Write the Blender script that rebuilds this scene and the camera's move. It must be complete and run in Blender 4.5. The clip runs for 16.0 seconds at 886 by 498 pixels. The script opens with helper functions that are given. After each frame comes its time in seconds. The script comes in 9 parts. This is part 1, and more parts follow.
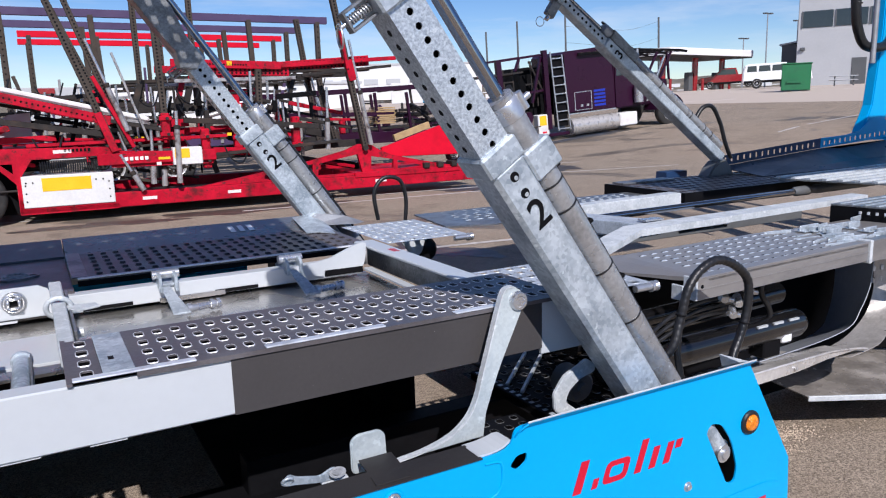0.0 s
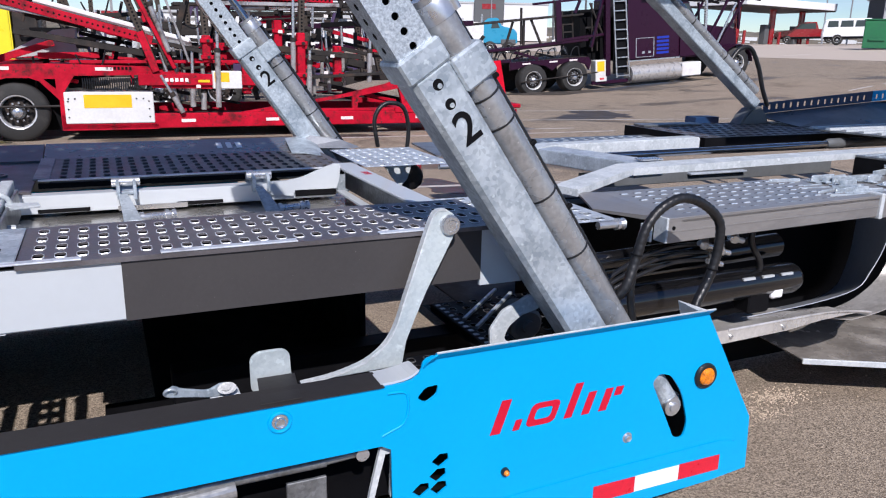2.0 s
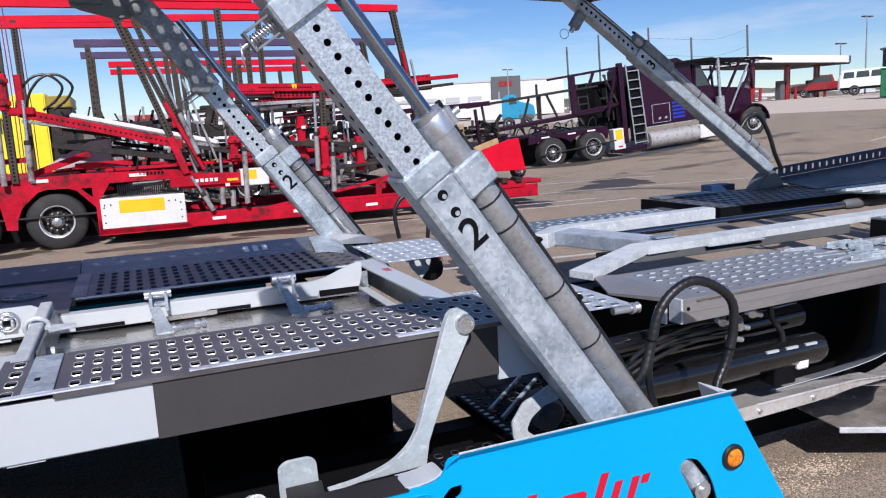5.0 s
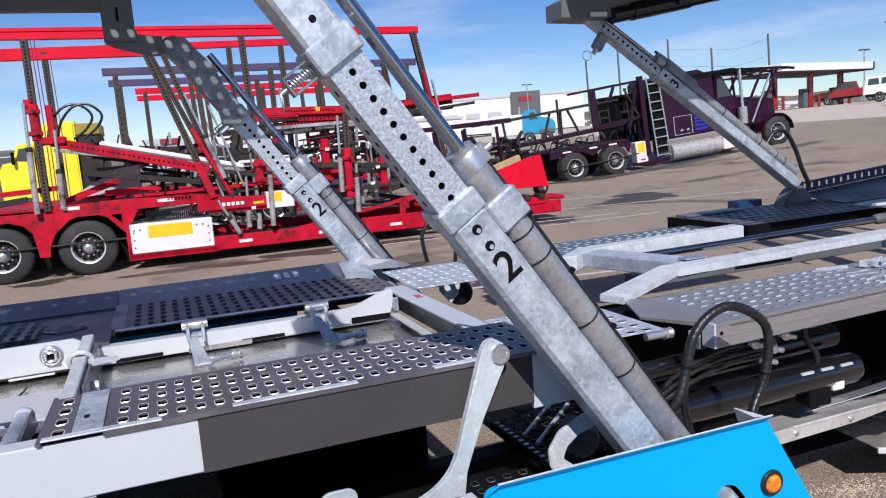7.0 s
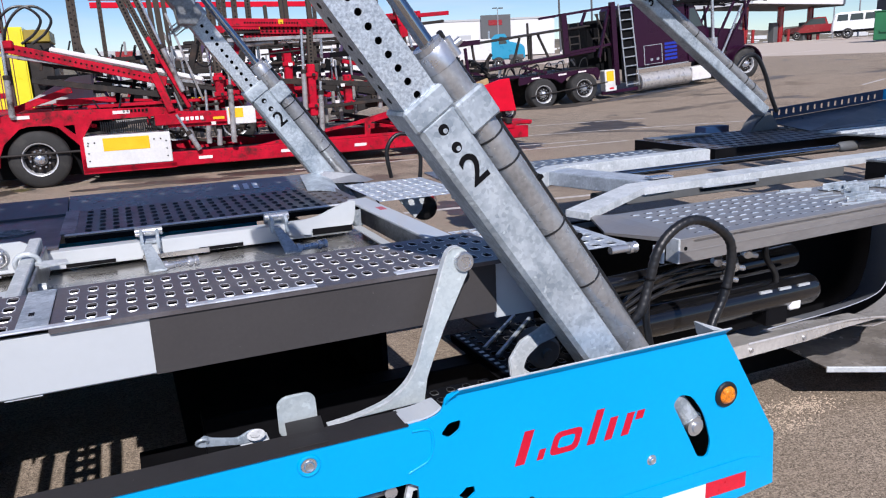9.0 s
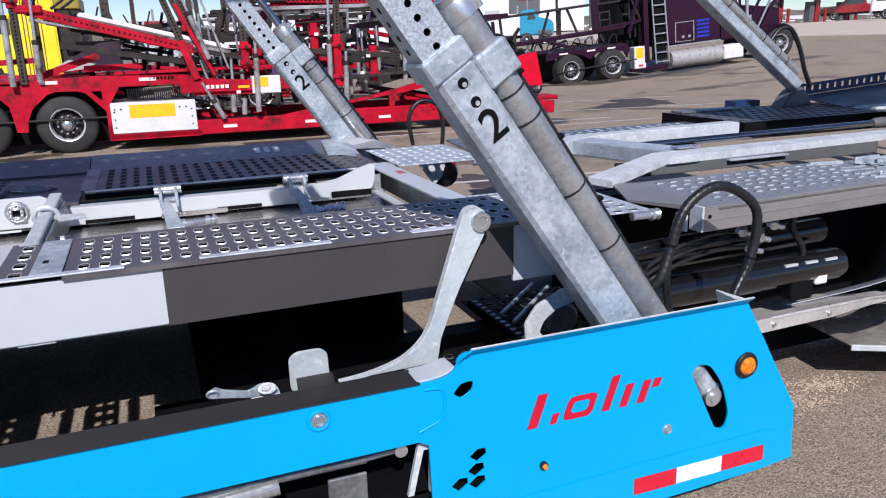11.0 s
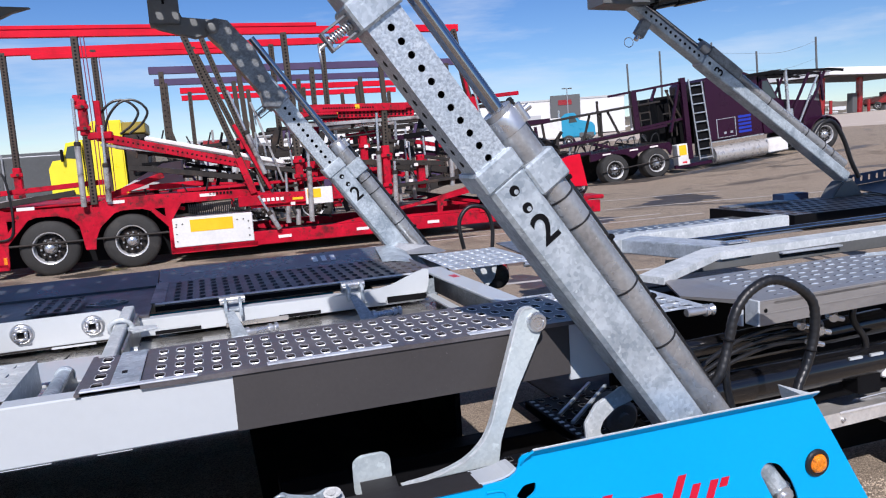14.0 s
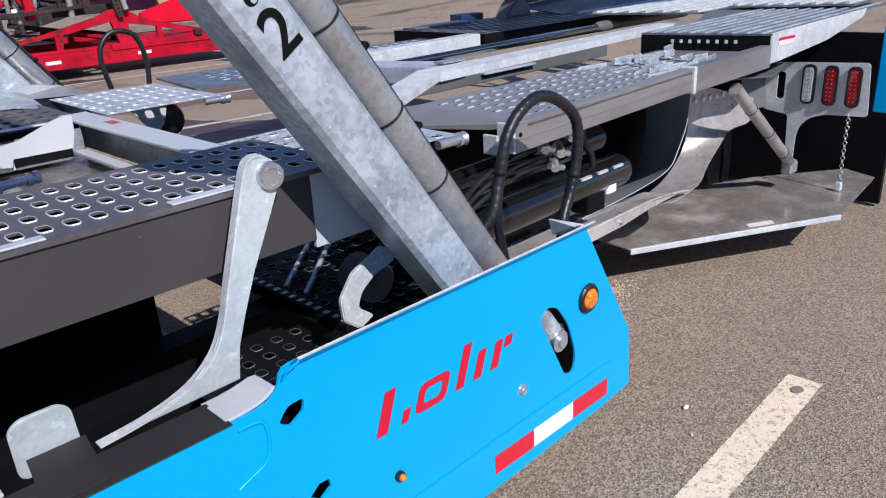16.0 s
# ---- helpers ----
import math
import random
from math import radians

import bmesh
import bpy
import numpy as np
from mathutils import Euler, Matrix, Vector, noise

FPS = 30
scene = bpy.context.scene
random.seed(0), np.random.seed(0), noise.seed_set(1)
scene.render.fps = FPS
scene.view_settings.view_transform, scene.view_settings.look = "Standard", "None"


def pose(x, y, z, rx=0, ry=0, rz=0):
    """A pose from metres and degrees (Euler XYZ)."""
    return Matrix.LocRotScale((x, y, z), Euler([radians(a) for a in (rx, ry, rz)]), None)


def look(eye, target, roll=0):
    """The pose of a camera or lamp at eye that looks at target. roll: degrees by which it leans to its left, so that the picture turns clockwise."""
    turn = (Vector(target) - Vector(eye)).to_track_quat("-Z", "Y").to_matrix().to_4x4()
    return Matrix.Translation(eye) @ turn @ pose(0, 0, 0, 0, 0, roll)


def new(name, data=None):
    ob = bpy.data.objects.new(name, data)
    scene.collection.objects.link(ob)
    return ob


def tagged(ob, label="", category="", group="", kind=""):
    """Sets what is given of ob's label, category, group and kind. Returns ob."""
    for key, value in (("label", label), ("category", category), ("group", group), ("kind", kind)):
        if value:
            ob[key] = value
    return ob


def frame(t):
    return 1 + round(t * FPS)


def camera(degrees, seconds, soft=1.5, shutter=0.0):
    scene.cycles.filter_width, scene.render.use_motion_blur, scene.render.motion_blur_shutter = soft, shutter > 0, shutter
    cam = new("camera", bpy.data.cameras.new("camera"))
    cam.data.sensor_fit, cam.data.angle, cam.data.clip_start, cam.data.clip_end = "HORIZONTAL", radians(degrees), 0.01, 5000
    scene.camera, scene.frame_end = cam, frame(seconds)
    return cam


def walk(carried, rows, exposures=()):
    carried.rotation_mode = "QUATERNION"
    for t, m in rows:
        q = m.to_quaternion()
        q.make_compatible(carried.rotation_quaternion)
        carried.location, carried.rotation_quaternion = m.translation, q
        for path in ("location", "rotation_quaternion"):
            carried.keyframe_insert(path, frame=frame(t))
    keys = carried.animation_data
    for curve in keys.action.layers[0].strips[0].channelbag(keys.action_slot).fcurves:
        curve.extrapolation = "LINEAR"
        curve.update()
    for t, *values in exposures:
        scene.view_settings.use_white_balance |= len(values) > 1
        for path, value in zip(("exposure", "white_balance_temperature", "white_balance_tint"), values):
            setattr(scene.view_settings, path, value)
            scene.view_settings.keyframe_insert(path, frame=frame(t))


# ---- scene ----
cam = camera(61.5, 16.0, 1.15)
PATH = [
    (0, (-0.0006, -0.0416, 1.634), (0.9469, 1.6783, 1.254), -1.5),
    (0.5, (0.0502, -0.035, 1.62), (0.9836, 1.6841, 1.205), -0.7),
    (1, (0.1997, -0.0702, 1.574), (1.1053, 1.6524, 1.114), 0.6),
    (1.5, (0.3387, -0.0763, 1.538), (1.197, 1.6564, 1.028), 1.4),
    (2, (0.3698, -0.0761, 1.533), (1.1747, 1.6775, 1.008), 1.3),
    (2.5, (0.3734, -0.0924, 1.551), (1.1289, 1.6935, 1.059), 0.2),
    (3, (0.3815, -0.1142, 1.6), (1.1112, 1.6971, 1.167), -1.1),
    (3.5, (0.373, -0.1315, 1.639), (1.0941, 1.6966, 1.271), -2.0),
    (4, (0.3849, -0.1326, 1.63), (1.1173, 1.6985, 1.298), -2.6),
    (4.2, (0.3956, -0.1365, 1.617), (1.1377, 1.6907, 1.288), -2.7),
    (6.3, (0.3841, -0.1536, 1.621), (1.1157, 1.6796, 1.3), -3.6),
    (6.5, (0.3857, -0.1467, 1.64), (1.1048, 1.6936, 1.333), -3.8),
    (7, (0.3551, -0.1641, 1.67), (1.0513, 1.6893, 1.388), -4.3),
    (7.5, (0.3613, -0.1847, 1.658), (1.0563, 1.6667, 1.361), -4.2),
    (8, (0.3699, -0.1433, 1.606), (1.0837, 1.6925, 1.258), -3.6),
    (8.5, (0.3715, -0.1144, 1.596), (1.1101, 1.6962, 1.176), -2.9),
    (9, (0.3704, -0.1153, 1.599), (1.131, 1.6712, 1.119), -2.4),
    (9.2, (0.3729, -0.1215, 1.591), (1.1379, 1.6586, 1.095), -2.2),
    (11.3, (0.3927, -0.1012, 1.543), (1.0607, 1.7055, 1.005), -1.5),
    (11.5, (0.3629, -0.1096, 1.545), (1.0049, 1.7104, 1.017), -1.7),
    (12, (0.3369, -0.1535, 1.554), (0.9017, 1.7013, 1.065), -2.4),
    (12.5, (0.3308, -0.178, 1.56), (0.8431, 1.7085, 1.136), -3.1),
    (13, (0.3332, -0.1843, 1.558), (0.8253, 1.7231, 1.21), -3.7),
    (13.5, (0.3439, -0.1772, 1.56), (0.8731, 1.7299, 1.272), -3.9),
    (14, (0.3516, -0.1578, 1.56), (0.9555, 1.7308, 1.296), -3.9),
    (14.5, (0.4116, -0.0918, 1.535), (1.149, 1.7399, 1.221), -3.5),
    (15, (0.4243, -0.0266, 1.51), (1.3584, 1.6885, 1.082), -2.7),
    (15.5, (0.432, 0.1875, 1.464), (1.6078, 1.6938, 0.87), -2.1),
    (16, (0.469, 0.452, 1.4436), (1.7546, 1.800, 0.717), -3.2),
]
walk(cam, [(t, look(eye, target, roll)) for t, eye, target, roll in PATH], [(0, 0.04, 6200, 16), (16, 0.04, 6200, 16)])

# ---- world, sun ----
SUN_TO = Vector((-0.26, -1.112, 1.0)).normalized()
world = bpy.data.worlds.new("sky")
scene.world = world
world.use_nodes = True
wn = world.node_tree
sky = wn.nodes.new("ShaderNodeTexSky")
sky.sky_type = "NISHITA"
sky.sun_disc = False
sky.sun_elevation = math.asin(SUN_TO.z)
sky.sun_rotation = math.atan2(SUN_TO.x, SUN_TO.y)
sky.altitude = 1000
sky.air_density = 1.0
sky.dust_density = 0.0
sky.ozone_density = 3.5
wn.nodes["Background"].inputs[1].default_value = 0.098
deep = wn.nodes.new("ShaderNodeHueSaturation")
deep.inputs["Saturation"].default_value = 1.24
deep.inputs["Hue"].default_value = 0.509
wn.links.new(sky.outputs[0], deep.inputs["Color"])
# thin streaks of cirrus
where = wn.nodes.new("ShaderNodeTexCoord")
streak = wn.nodes.new("ShaderNodeMapping")
streak.inputs["Scale"].default_value = (1.6, 2.2, 11.0)
streak.inputs["Rotation"].default_value = (0.10, 0.06, 0.5)
wn.links.new(where.outputs["Generated"], streak.inputs[0])
wisps = wn.nodes.new("ShaderNodeTexNoise")
wisps.inputs["Scale"].default_value, wisps.inputs["Detail"].default_value, wisps.inputs["Roughness"].default_value = 1.4, 6, 0.6
wn.links.new(streak.outputs[0], wisps.inputs["Vector"])
veil = wn.nodes.new("ShaderNodeMapRange")
veil.inputs[1].default_value, veil.inputs[2].default_value, veil.inputs[3].default_value, veil.inputs[4].default_value = 0.48, 0.72, 0.0, 0.62
wn.links.new(wisps.outputs[0], veil.inputs[0])
cloudy = wn.nodes.new("ShaderNodeMix")
cloudy.data_type = "RGBA"
wn.links.new(veil.outputs[0], cloudy.inputs[0])
wn.links.new(deep.outputs[0], cloudy.inputs[6])
cloudy.inputs[7].default_value = (7.5, 8.3, 9.0, 1)
wn.links.new(cloudy.outputs[2], wn.nodes["Background"].inputs[0])
sun_data = bpy.data.lights.new("sun", "SUN")
sun_data.energy, sun_data.angle, sun_data.color = 5.0, radians(0.53), (1.0, 0.96, 0.9)
sun = new("sun", sun_data)
sun.matrix_world = look(SUN_TO * 60, (0, 0, 0))


# ---- materials ----
def mat(name, color, rough=0.5, metal=0.0, vary=0.12, scale=6.0, fine=60.0, bump=0.05, stain=None, stain_amt=0.0,
        stain_scale=1.5, coat=0.0, rough_vary=0.1, spec=0.5, stretch=(1, 1, 1), rand=0.0, bump_dist=0.01):
    """Two scales of colour variation, a stain colour in patches, roughness variation and fine relief."""
    m = bpy.data.materials.new(name)
    m.use_nodes = True
    nt = m.node_tree
    n, lk = nt.nodes, nt.links.new
    b = n["Principled BSDF"]
    tc = n.new("ShaderNodeTexCoord")
    mp = n.new("ShaderNodeMapping")
    mp.inputs["Scale"].default_value = stretch
    geo = n.new("ShaderNodeNewGeometry")
    lk(geo.outputs["Position"], mp.inputs[0])

    def noise_tex(s, detail=4, r=0.6):
        t = n.new("ShaderNodeTexNoise")
        t.inputs["Scale"].default_value, t.inputs["Detail"].default_value, t.inputs["Roughness"].default_value = s, detail, r
        lk(mp.outputs[0], t.inputs["Vector"])
        return t

    def ramp(fac, lo, hi, a, c):
        r = n.new("ShaderNodeMapRange")
        r.inputs[1].default_value, r.inputs[2].default_value, r.inputs[3].default_value, r.inputs[4].default_value = lo, hi, a, c
        lk(fac, r.inputs[0])
        return r.outputs[0]

    big, small = noise_tex(scale), noise_tex(fine, 3)
    add = n.new("ShaderNodeMath")
    add.operation = "ADD"
    lk(ramp(big.outputs[0], 0.25, 0.75, 1 - vary, 1 + vary), add.inputs[0])
    lk(ramp(small.outputs[0], 0.25, 0.75, -vary * 0.6, vary * 0.6), add.inputs[1])
    mul = n.new("ShaderNodeVectorMath")
    mul.operation = "SCALE"
    base = n.new("ShaderNodeRGB")
    base.outputs[0].default_value = (*color, 1)
    src = base.outputs[0]
    if stain:
        mx = n.new("ShaderNodeMix")
        mx.data_type = "RGBA"
        st = noise_tex(stain_scale, 6, 0.65)
        lk(ramp(st.outputs[0], 0.52, 0.68, 0.0, stain_amt), mx.inputs[0])
        lk(src, mx.inputs[6])
        mx.inputs[7].default_value = (*stain, 1)
        src = mx.outputs[2]
    lk(src, mul.inputs[0])
    fac = add.outputs[0]
    if rand:
        oi = n.new("ShaderNodeObjectInfo")
        a2 = n.new("ShaderNodeMath")
        a2.operation = "MULTIPLY"
        lk(fac, a2.inputs[0])
        lk(ramp(oi.outputs["Random"], 0, 1, 1 - rand, 1 + rand), a2.inputs[1])
        fac = a2.outputs[0]
    lk(fac, mul.inputs["Scale"])
    lk(mul.outputs[0], b.inputs["Base Color"])
    lk(ramp(big.outputs[0], 0.3, 0.7, max(0.02, rough - rough_vary), min(1, rough + rough_vary)), b.inputs["Roughness"])
    b.inputs["Metallic"].default_value = metal
    b.inputs["Specular IOR Level"].default_value = spec
    b.inputs["Coat Weight"].default_value = coat
    b.inputs["Coat Roughness"].default_value = 0.06
    if bump:
        bp = n.new("ShaderNodeBump")
        bp.inputs["Strength"].default_value, bp.inputs["Distance"].default_value = bump, bump_dist
        lk(small.outputs[0], bp.inputs["Height"])
        lk(bp.outputs[0], b.inputs["Normal"])
    return m


def spangle(name, dark, light, rough=0.42, metal=0.55, scale=120.0, cloud=12.0, crystal=0.3):
    """Hot-dip galvanised steel: crystal cells, cloudy white patches and faint runs."""
    m = mat(name, light, rough, metal, 0.08, 5, 120, 0.04)
    nt = m.node_tree
    n, lk = nt.nodes, nt.links.new
    b = n["Principled BSDF"]
    geo = n.new("ShaderNodeNewGeometry")
    v = n.new("ShaderNodeTexVoronoi")
    v.inputs["Scale"].default_value = scale
    lk(geo.outputs["Position"], v.inputs["Vector"])
    c = n.new("ShaderNodeTexNoise")
    c.inputs["Scale"].default_value, c.inputs["Detail"].default_value, c.inputs["Distortion"].default_value = cloud, 9, 0.5
    lk(geo.outputs["Position"], c.inputs["Vector"])
    sep = n.new("ShaderNodeSeparateColor")
    lk(v.outputs["Color"], sep.inputs[0])
    r1 = n.new("ShaderNodeMapRange")
    r1.inputs[1].default_value, r1.inputs[2].default_value, r1.inputs[3].default_value, r1.inputs[4].default_value = 0, 1, -crystal, crystal
    lk(sep.outputs[0], r1.inputs[0])
    r2 = n.new("ShaderNodeMapRange")
    r2.inputs[1].default_value, r2.inputs[2].default_value, r2.inputs[3].default_value, r2.inputs[4].default_value = 0.32, 0.68, 0, 1
    lk(c.outputs[0], r2.inputs[0])
    a = n.new("ShaderNodeMath")
    a.operation = "ADD"
    a.use_clamp = True
    lk(r1.outputs[0], a.inputs[0])
    lk(r2.outputs[0], a.inputs[1])
    mx = n.new("ShaderNodeMix")
    mx.data_type = "RGBA"
    lk(a.outputs[0], mx.inputs[0])
    mx.inputs[6].default_value, mx.inputs[7].default_value = (*dark, 1), (*light, 1)
    # pale scuffs
    k = n.new("ShaderNodeTexNoise")
    k.inputs["Scale"].default_value, k.inputs["Detail"].default_value = 38, 3
    lk(geo.outputs["Position"], k.inputs["Vector"])
    r3 = n.new("ShaderNodeMapRange")
    r3.inputs[1].default_value, r3.inputs[2].default_value, r3.inputs[3].default_value, r3.inputs[4].default_value = 0.64, 0.70, 0, 0.55
    lk(k.outputs[0], r3.inputs[0])
    m2 = n.new("ShaderNodeMix")
    m2.data_type = "RGBA"
    lk(r3.outputs[0], m2.inputs[0])
    lk(mx.outputs[2], m2.inputs[6])
    m2.inputs[7].default_value = (*[min(0.85, q * 1.3) for q in light], 1)
    lk(m2.outputs[2], b.inputs["Base Color"])
    return m


def flecks(m, scale, lo, hi, color, amount, stretch=(1, 1, 1)):
    """Small hard-edged marks of another colour: scratches, chips, dust."""
    n, lk = m.node_tree.nodes, m.node_tree.links.new
    b = n["Principled BSDF"]
    src = b.inputs["Base Color"].links[0].from_socket
    geo = n.new("ShaderNodeNewGeometry")
    mp = n.new("ShaderNodeMapping")
    mp.inputs["Scale"].default_value = stretch
    lk(geo.outputs["Position"], mp.inputs[0])
    t = n.new("ShaderNodeTexNoise")
    t.inputs["Scale"].default_value, t.inputs["Detail"].default_value, t.inputs["Roughness"].default_value = scale, 5, 0.65
    lk(mp.outputs[0], t.inputs["Vector"])
    r = n.new("ShaderNodeMapRange")
    r.inputs[1].default_value, r.inputs[2].default_value, r.inputs[3].default_value, r.inputs[4].default_value = lo, hi, 0, amount
    lk(t.outputs[0], r.inputs[0])
    x = n.new("ShaderNodeMix")
    x.data_type = "RGBA"
    lk(r.outputs[0], x.inputs[0])
    lk(src, x.inputs[6])
    x.inputs[7].default_value = (*color, 1)
    lk(x.outputs[2], b.inputs["Base Color"])
    return m


GALV = spangle("galvanised_steel", (0.29, 0.34, 0.385), (0.58, 0.64, 0.685), 0.40, 0.4, 90, 9, 0.28)
GALV_SPECKLED = spangle("speckled_galvanised", (0.33, 0.37, 0.41), (0.63, 0.68, 0.715), 0.36, 0.5, 260, 110, 0.25)
ARM_GALV = spangle("smooth_galvanised", (0.42, 0.475, 0.49), (0.54, 0.595, 0.60), 0.45, 0.3, 130)
GALV_WHITE = spangle("galvanised_white", (0.46, 0.495, 0.51), (0.64, 0.67, 0.685), 0.5, 0.15, 110)
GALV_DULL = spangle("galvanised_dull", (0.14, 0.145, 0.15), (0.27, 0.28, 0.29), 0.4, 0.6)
WHITE_RAIL = mat("pale_grey_paint", (0.49, 0.52, 0.54), 0.4, 0, 0.03, 3, 40, 0.02, coat=0.2)
DARK_COVER = mat("dark_grey_film", (0.050, 0.046, 0.046), 0.66, 0, 0.08, 3, 90, 0.03, spec=0.3)
LEDGE_FILM = flecks(mat("black_ledge_film", (0.027, 0.025, 0.025), 0.6, 0, 0.1, 5, 90, 0.04, spec=0.25), 60, 0.71, 0.73, (0.35, 0.34, 0.33), 0.8)
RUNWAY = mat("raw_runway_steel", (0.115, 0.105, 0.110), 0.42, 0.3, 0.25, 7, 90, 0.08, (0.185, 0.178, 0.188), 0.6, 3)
RUNWAY_PALE = spangle("runway_galvanised", (0.36, 0.40, 0.45), (0.55, 0.6, 0.66), 0.5, 0.3, 120)
RIM = mat("bright_cut_edge", (0.80, 0.81, 0.83), 0.38, 0.35, 0.1, 20, 120, 0.03)
WORN = mat("worn_strip", (0.62, 0.66, 0.72), 0.42, 0.3, 0.15, 14, 90, 0.04, (0.3, 0.3, 0.33), 0.7, 9)
TRAY = mat("stainless_tray", (0.52, 0.50, 0.47), 0.24, 0.85, 0.12, 3, 60, 0.03, (0.36, 0.34, 0.32), 0.5, 4, rough_vary=0.1)
BLUE = mat("cyan_blue_paint", (0.0, 0.345, 0.705), 0.38, 0, 0.03, 2, 50, 0.012, coat=0.05, spec=0.18, rough_vary=0.05)
RED_LOGO = mat("red_vinyl", (0.56, 0.004, 0.028), 0.4, 0, 0.03)
TAPE_RED = mat("reflective_red", (0.62, 0.008, 0.03), 0.35, 0, 0.1, 40, 220, 0.05)
TAPE_WHITE = mat("reflective_white", (0.78, 0.78, 0.8), 0.35, 0, 0.06, 40, 220, 0.05)
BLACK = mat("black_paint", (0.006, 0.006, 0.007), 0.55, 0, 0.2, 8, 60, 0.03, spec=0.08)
INK = mat("black_marking", (0.006, 0.006, 0.007), 0.6, 0, 0.1, spec=0.08)
flecks(DARK_COVER, 120, 0.70, 0.74, (0.3, 0.29, 0.28), 0.5)
RUBBER = mat("black_rubber_hose", (0.012, 0.012, 0.013), 0.38, 0, 0.2, 20, 160, 0.15)
BARREL = mat("ground_steel_barrel", (0.37, 0.372, 0.375), 0.28, 0.5, 0.25, 5, 80, 0.04, (0.23, 0.232, 0.235), 0.6, 8, stretch=(1, 1, 1), rough_vary=0.16)
flecks(BARREL, 34, 0.66, 0.70, (0.72, 0.72, 0.71), 0.8)
flecks(BARREL, 11, 0.69, 0.71, (0.80, 0.80, 0.79), 0.8, (1.0, 1.0, 0.35))
CHROME = mat("chrome_rod", (0.42, 0.43, 0.45), 0.1, 1.0, 0.04, 5, 50, 0.0, rough_vary=0.03)
DARK_CYL = mat("dark_cylinder_paint", (0.007, 0.007, 0.008), 0.16, 0.0, 0.15, 6, 60, 0.02, coat=0.4, spec=0.5)
STEEL = mat("plated_steel", (0.60, 0.61, 0.63), 0.3, 0.8, 0.1, 12, 90, 0.03)
CAST = mat("dull_cast_steel", (0.36, 0.37, 0.39), 0.5, 0.6, 0.15, 10, 80, 0.05)
ALU_BRIGHT = mat("lit_aluminium", (0.60, 0.575, 0.545), 0.33, 0.4, 0.2, 5, 50, 0.03, (0.33, 0.31, 0.285), 0.6, 4.0, rough_vary=0.16)
LINER = mat("grey_guard_liner", (0.30, 0.32, 0.36), 0.55, 0.0, 0.15, 3, 40, 0.02)
ALU = mat("mill_aluminium", (0.52, 0.495, 0.47), 0.34, 0.45, 0.22, 5, 50, 0.03, (0.2, 0.185, 0.17), 0.8, 5.0, rough_vary=0.16)
TRAY_ALU = mat("scuffed_tray_aluminium", (0.33, 0.30, 0.27), 0.24, 0.4, 0.3, 6, 45, 0.05, (0.62, 0.575, 0.53), 0.85, 2.5, rough_vary=0.22)
BRUSHED = mat("brushed_steel_plate", (0.335, 0.32, 0.31), 0.36, 0.5, 0.12, 4, 60, 0.03, (0.2, 0.2, 0.205), 0.6, 3.5, stretch=(0.4, 1.5, 1.5))
ARM_GREY = mat("grey_steel", (0.15, 0.157, 0.16), 0.5, 0.3, 0.12, 5, 60, 0.04)
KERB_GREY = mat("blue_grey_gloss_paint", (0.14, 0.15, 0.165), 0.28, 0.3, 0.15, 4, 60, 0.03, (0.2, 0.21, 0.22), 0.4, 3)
KERB_SHADE = mat("shade_blue_grey_paint", (0.062, 0.070, 0.085), 0.36, 0.2, 0.15, 4, 60, 0.03, (0.11, 0.12, 0.14), 0.4, 3)
AMBER = mat("amber_lens", (0.80, 0.22, 0.004), 0.12, 0, 0.6, 70, 160, 0.6, coat=0.6)
RED_LENS = mat("red_lens", (0.20, 0.001, 0.006), 0.12, 0, 0.2, 60, 140, 0.3, coat=0.6)
CLEAR_LENS = mat("clear_lens", (0.62, 0.63, 0.65), 0.12, 0.4, 0.2, 60, 140, 0.3, coat=0.6)
RED = flecks(mat("red_trailer_paint", (0.45, 0.003, 0.02), 0.5, 0, 0.25, 3.5, 25, 0.03, (0.075, 0.012, 0.014), 0.9, 4.5, spec=0.2), 13, 0.60, 0.66, (0.035, 0.022, 0.02), 0.85)
RED_BRIGHT = mat("red_rail_paint", (0.62, 0.003, 0.022), 0.5, 0, 0.08, 1.5, 20, 0.02, (0.42, 0.004, 0.014), 0.6, 2.5, spec=0.18)
PURPLE = mat("dark_purple_paint", (0.024, 0.004, 0.019), 0.32, 0, 0.1, 1.5, 20, 0.01, coat=0.12, spec=0.2)
PURPLE_RAIL = mat("violet_rail_paint", (0.065, 0.04, 0.10), 0.45, 0, 0.1, 2, 20, 0.02)
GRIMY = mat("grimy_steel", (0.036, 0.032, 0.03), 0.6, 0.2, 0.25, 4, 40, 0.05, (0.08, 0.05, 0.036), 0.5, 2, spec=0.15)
POST_STEEL = mat("weathered_post_steel", (0.066, 0.053, 0.043), 0.55, 0.2, 0.25, 4, 40, 0.05, (0.035, 0.03, 0.028), 0.7, 2, spec=0.2)
OLD_CYL = mat("old_cylinder_steel", (0.46, 0.44, 0.43), 0.32, 0.5, 0.25, 4, 40, 0.03, (0.10, 0.06, 0.055), 0.95, 5)
WHITE = mat("white_paint", (0.8, 0.8, 0.79), 0.4, 0, 0.05, 2, 30, 0.01, coat=0.3)
WHITE_DIRTY = mat("dirty_white_paint", (0.7, 0.69, 0.67), 0.5, 0, 0.1, 2, 30, 0.02, (0.45, 0.4, 0.37), 0.5, 2)
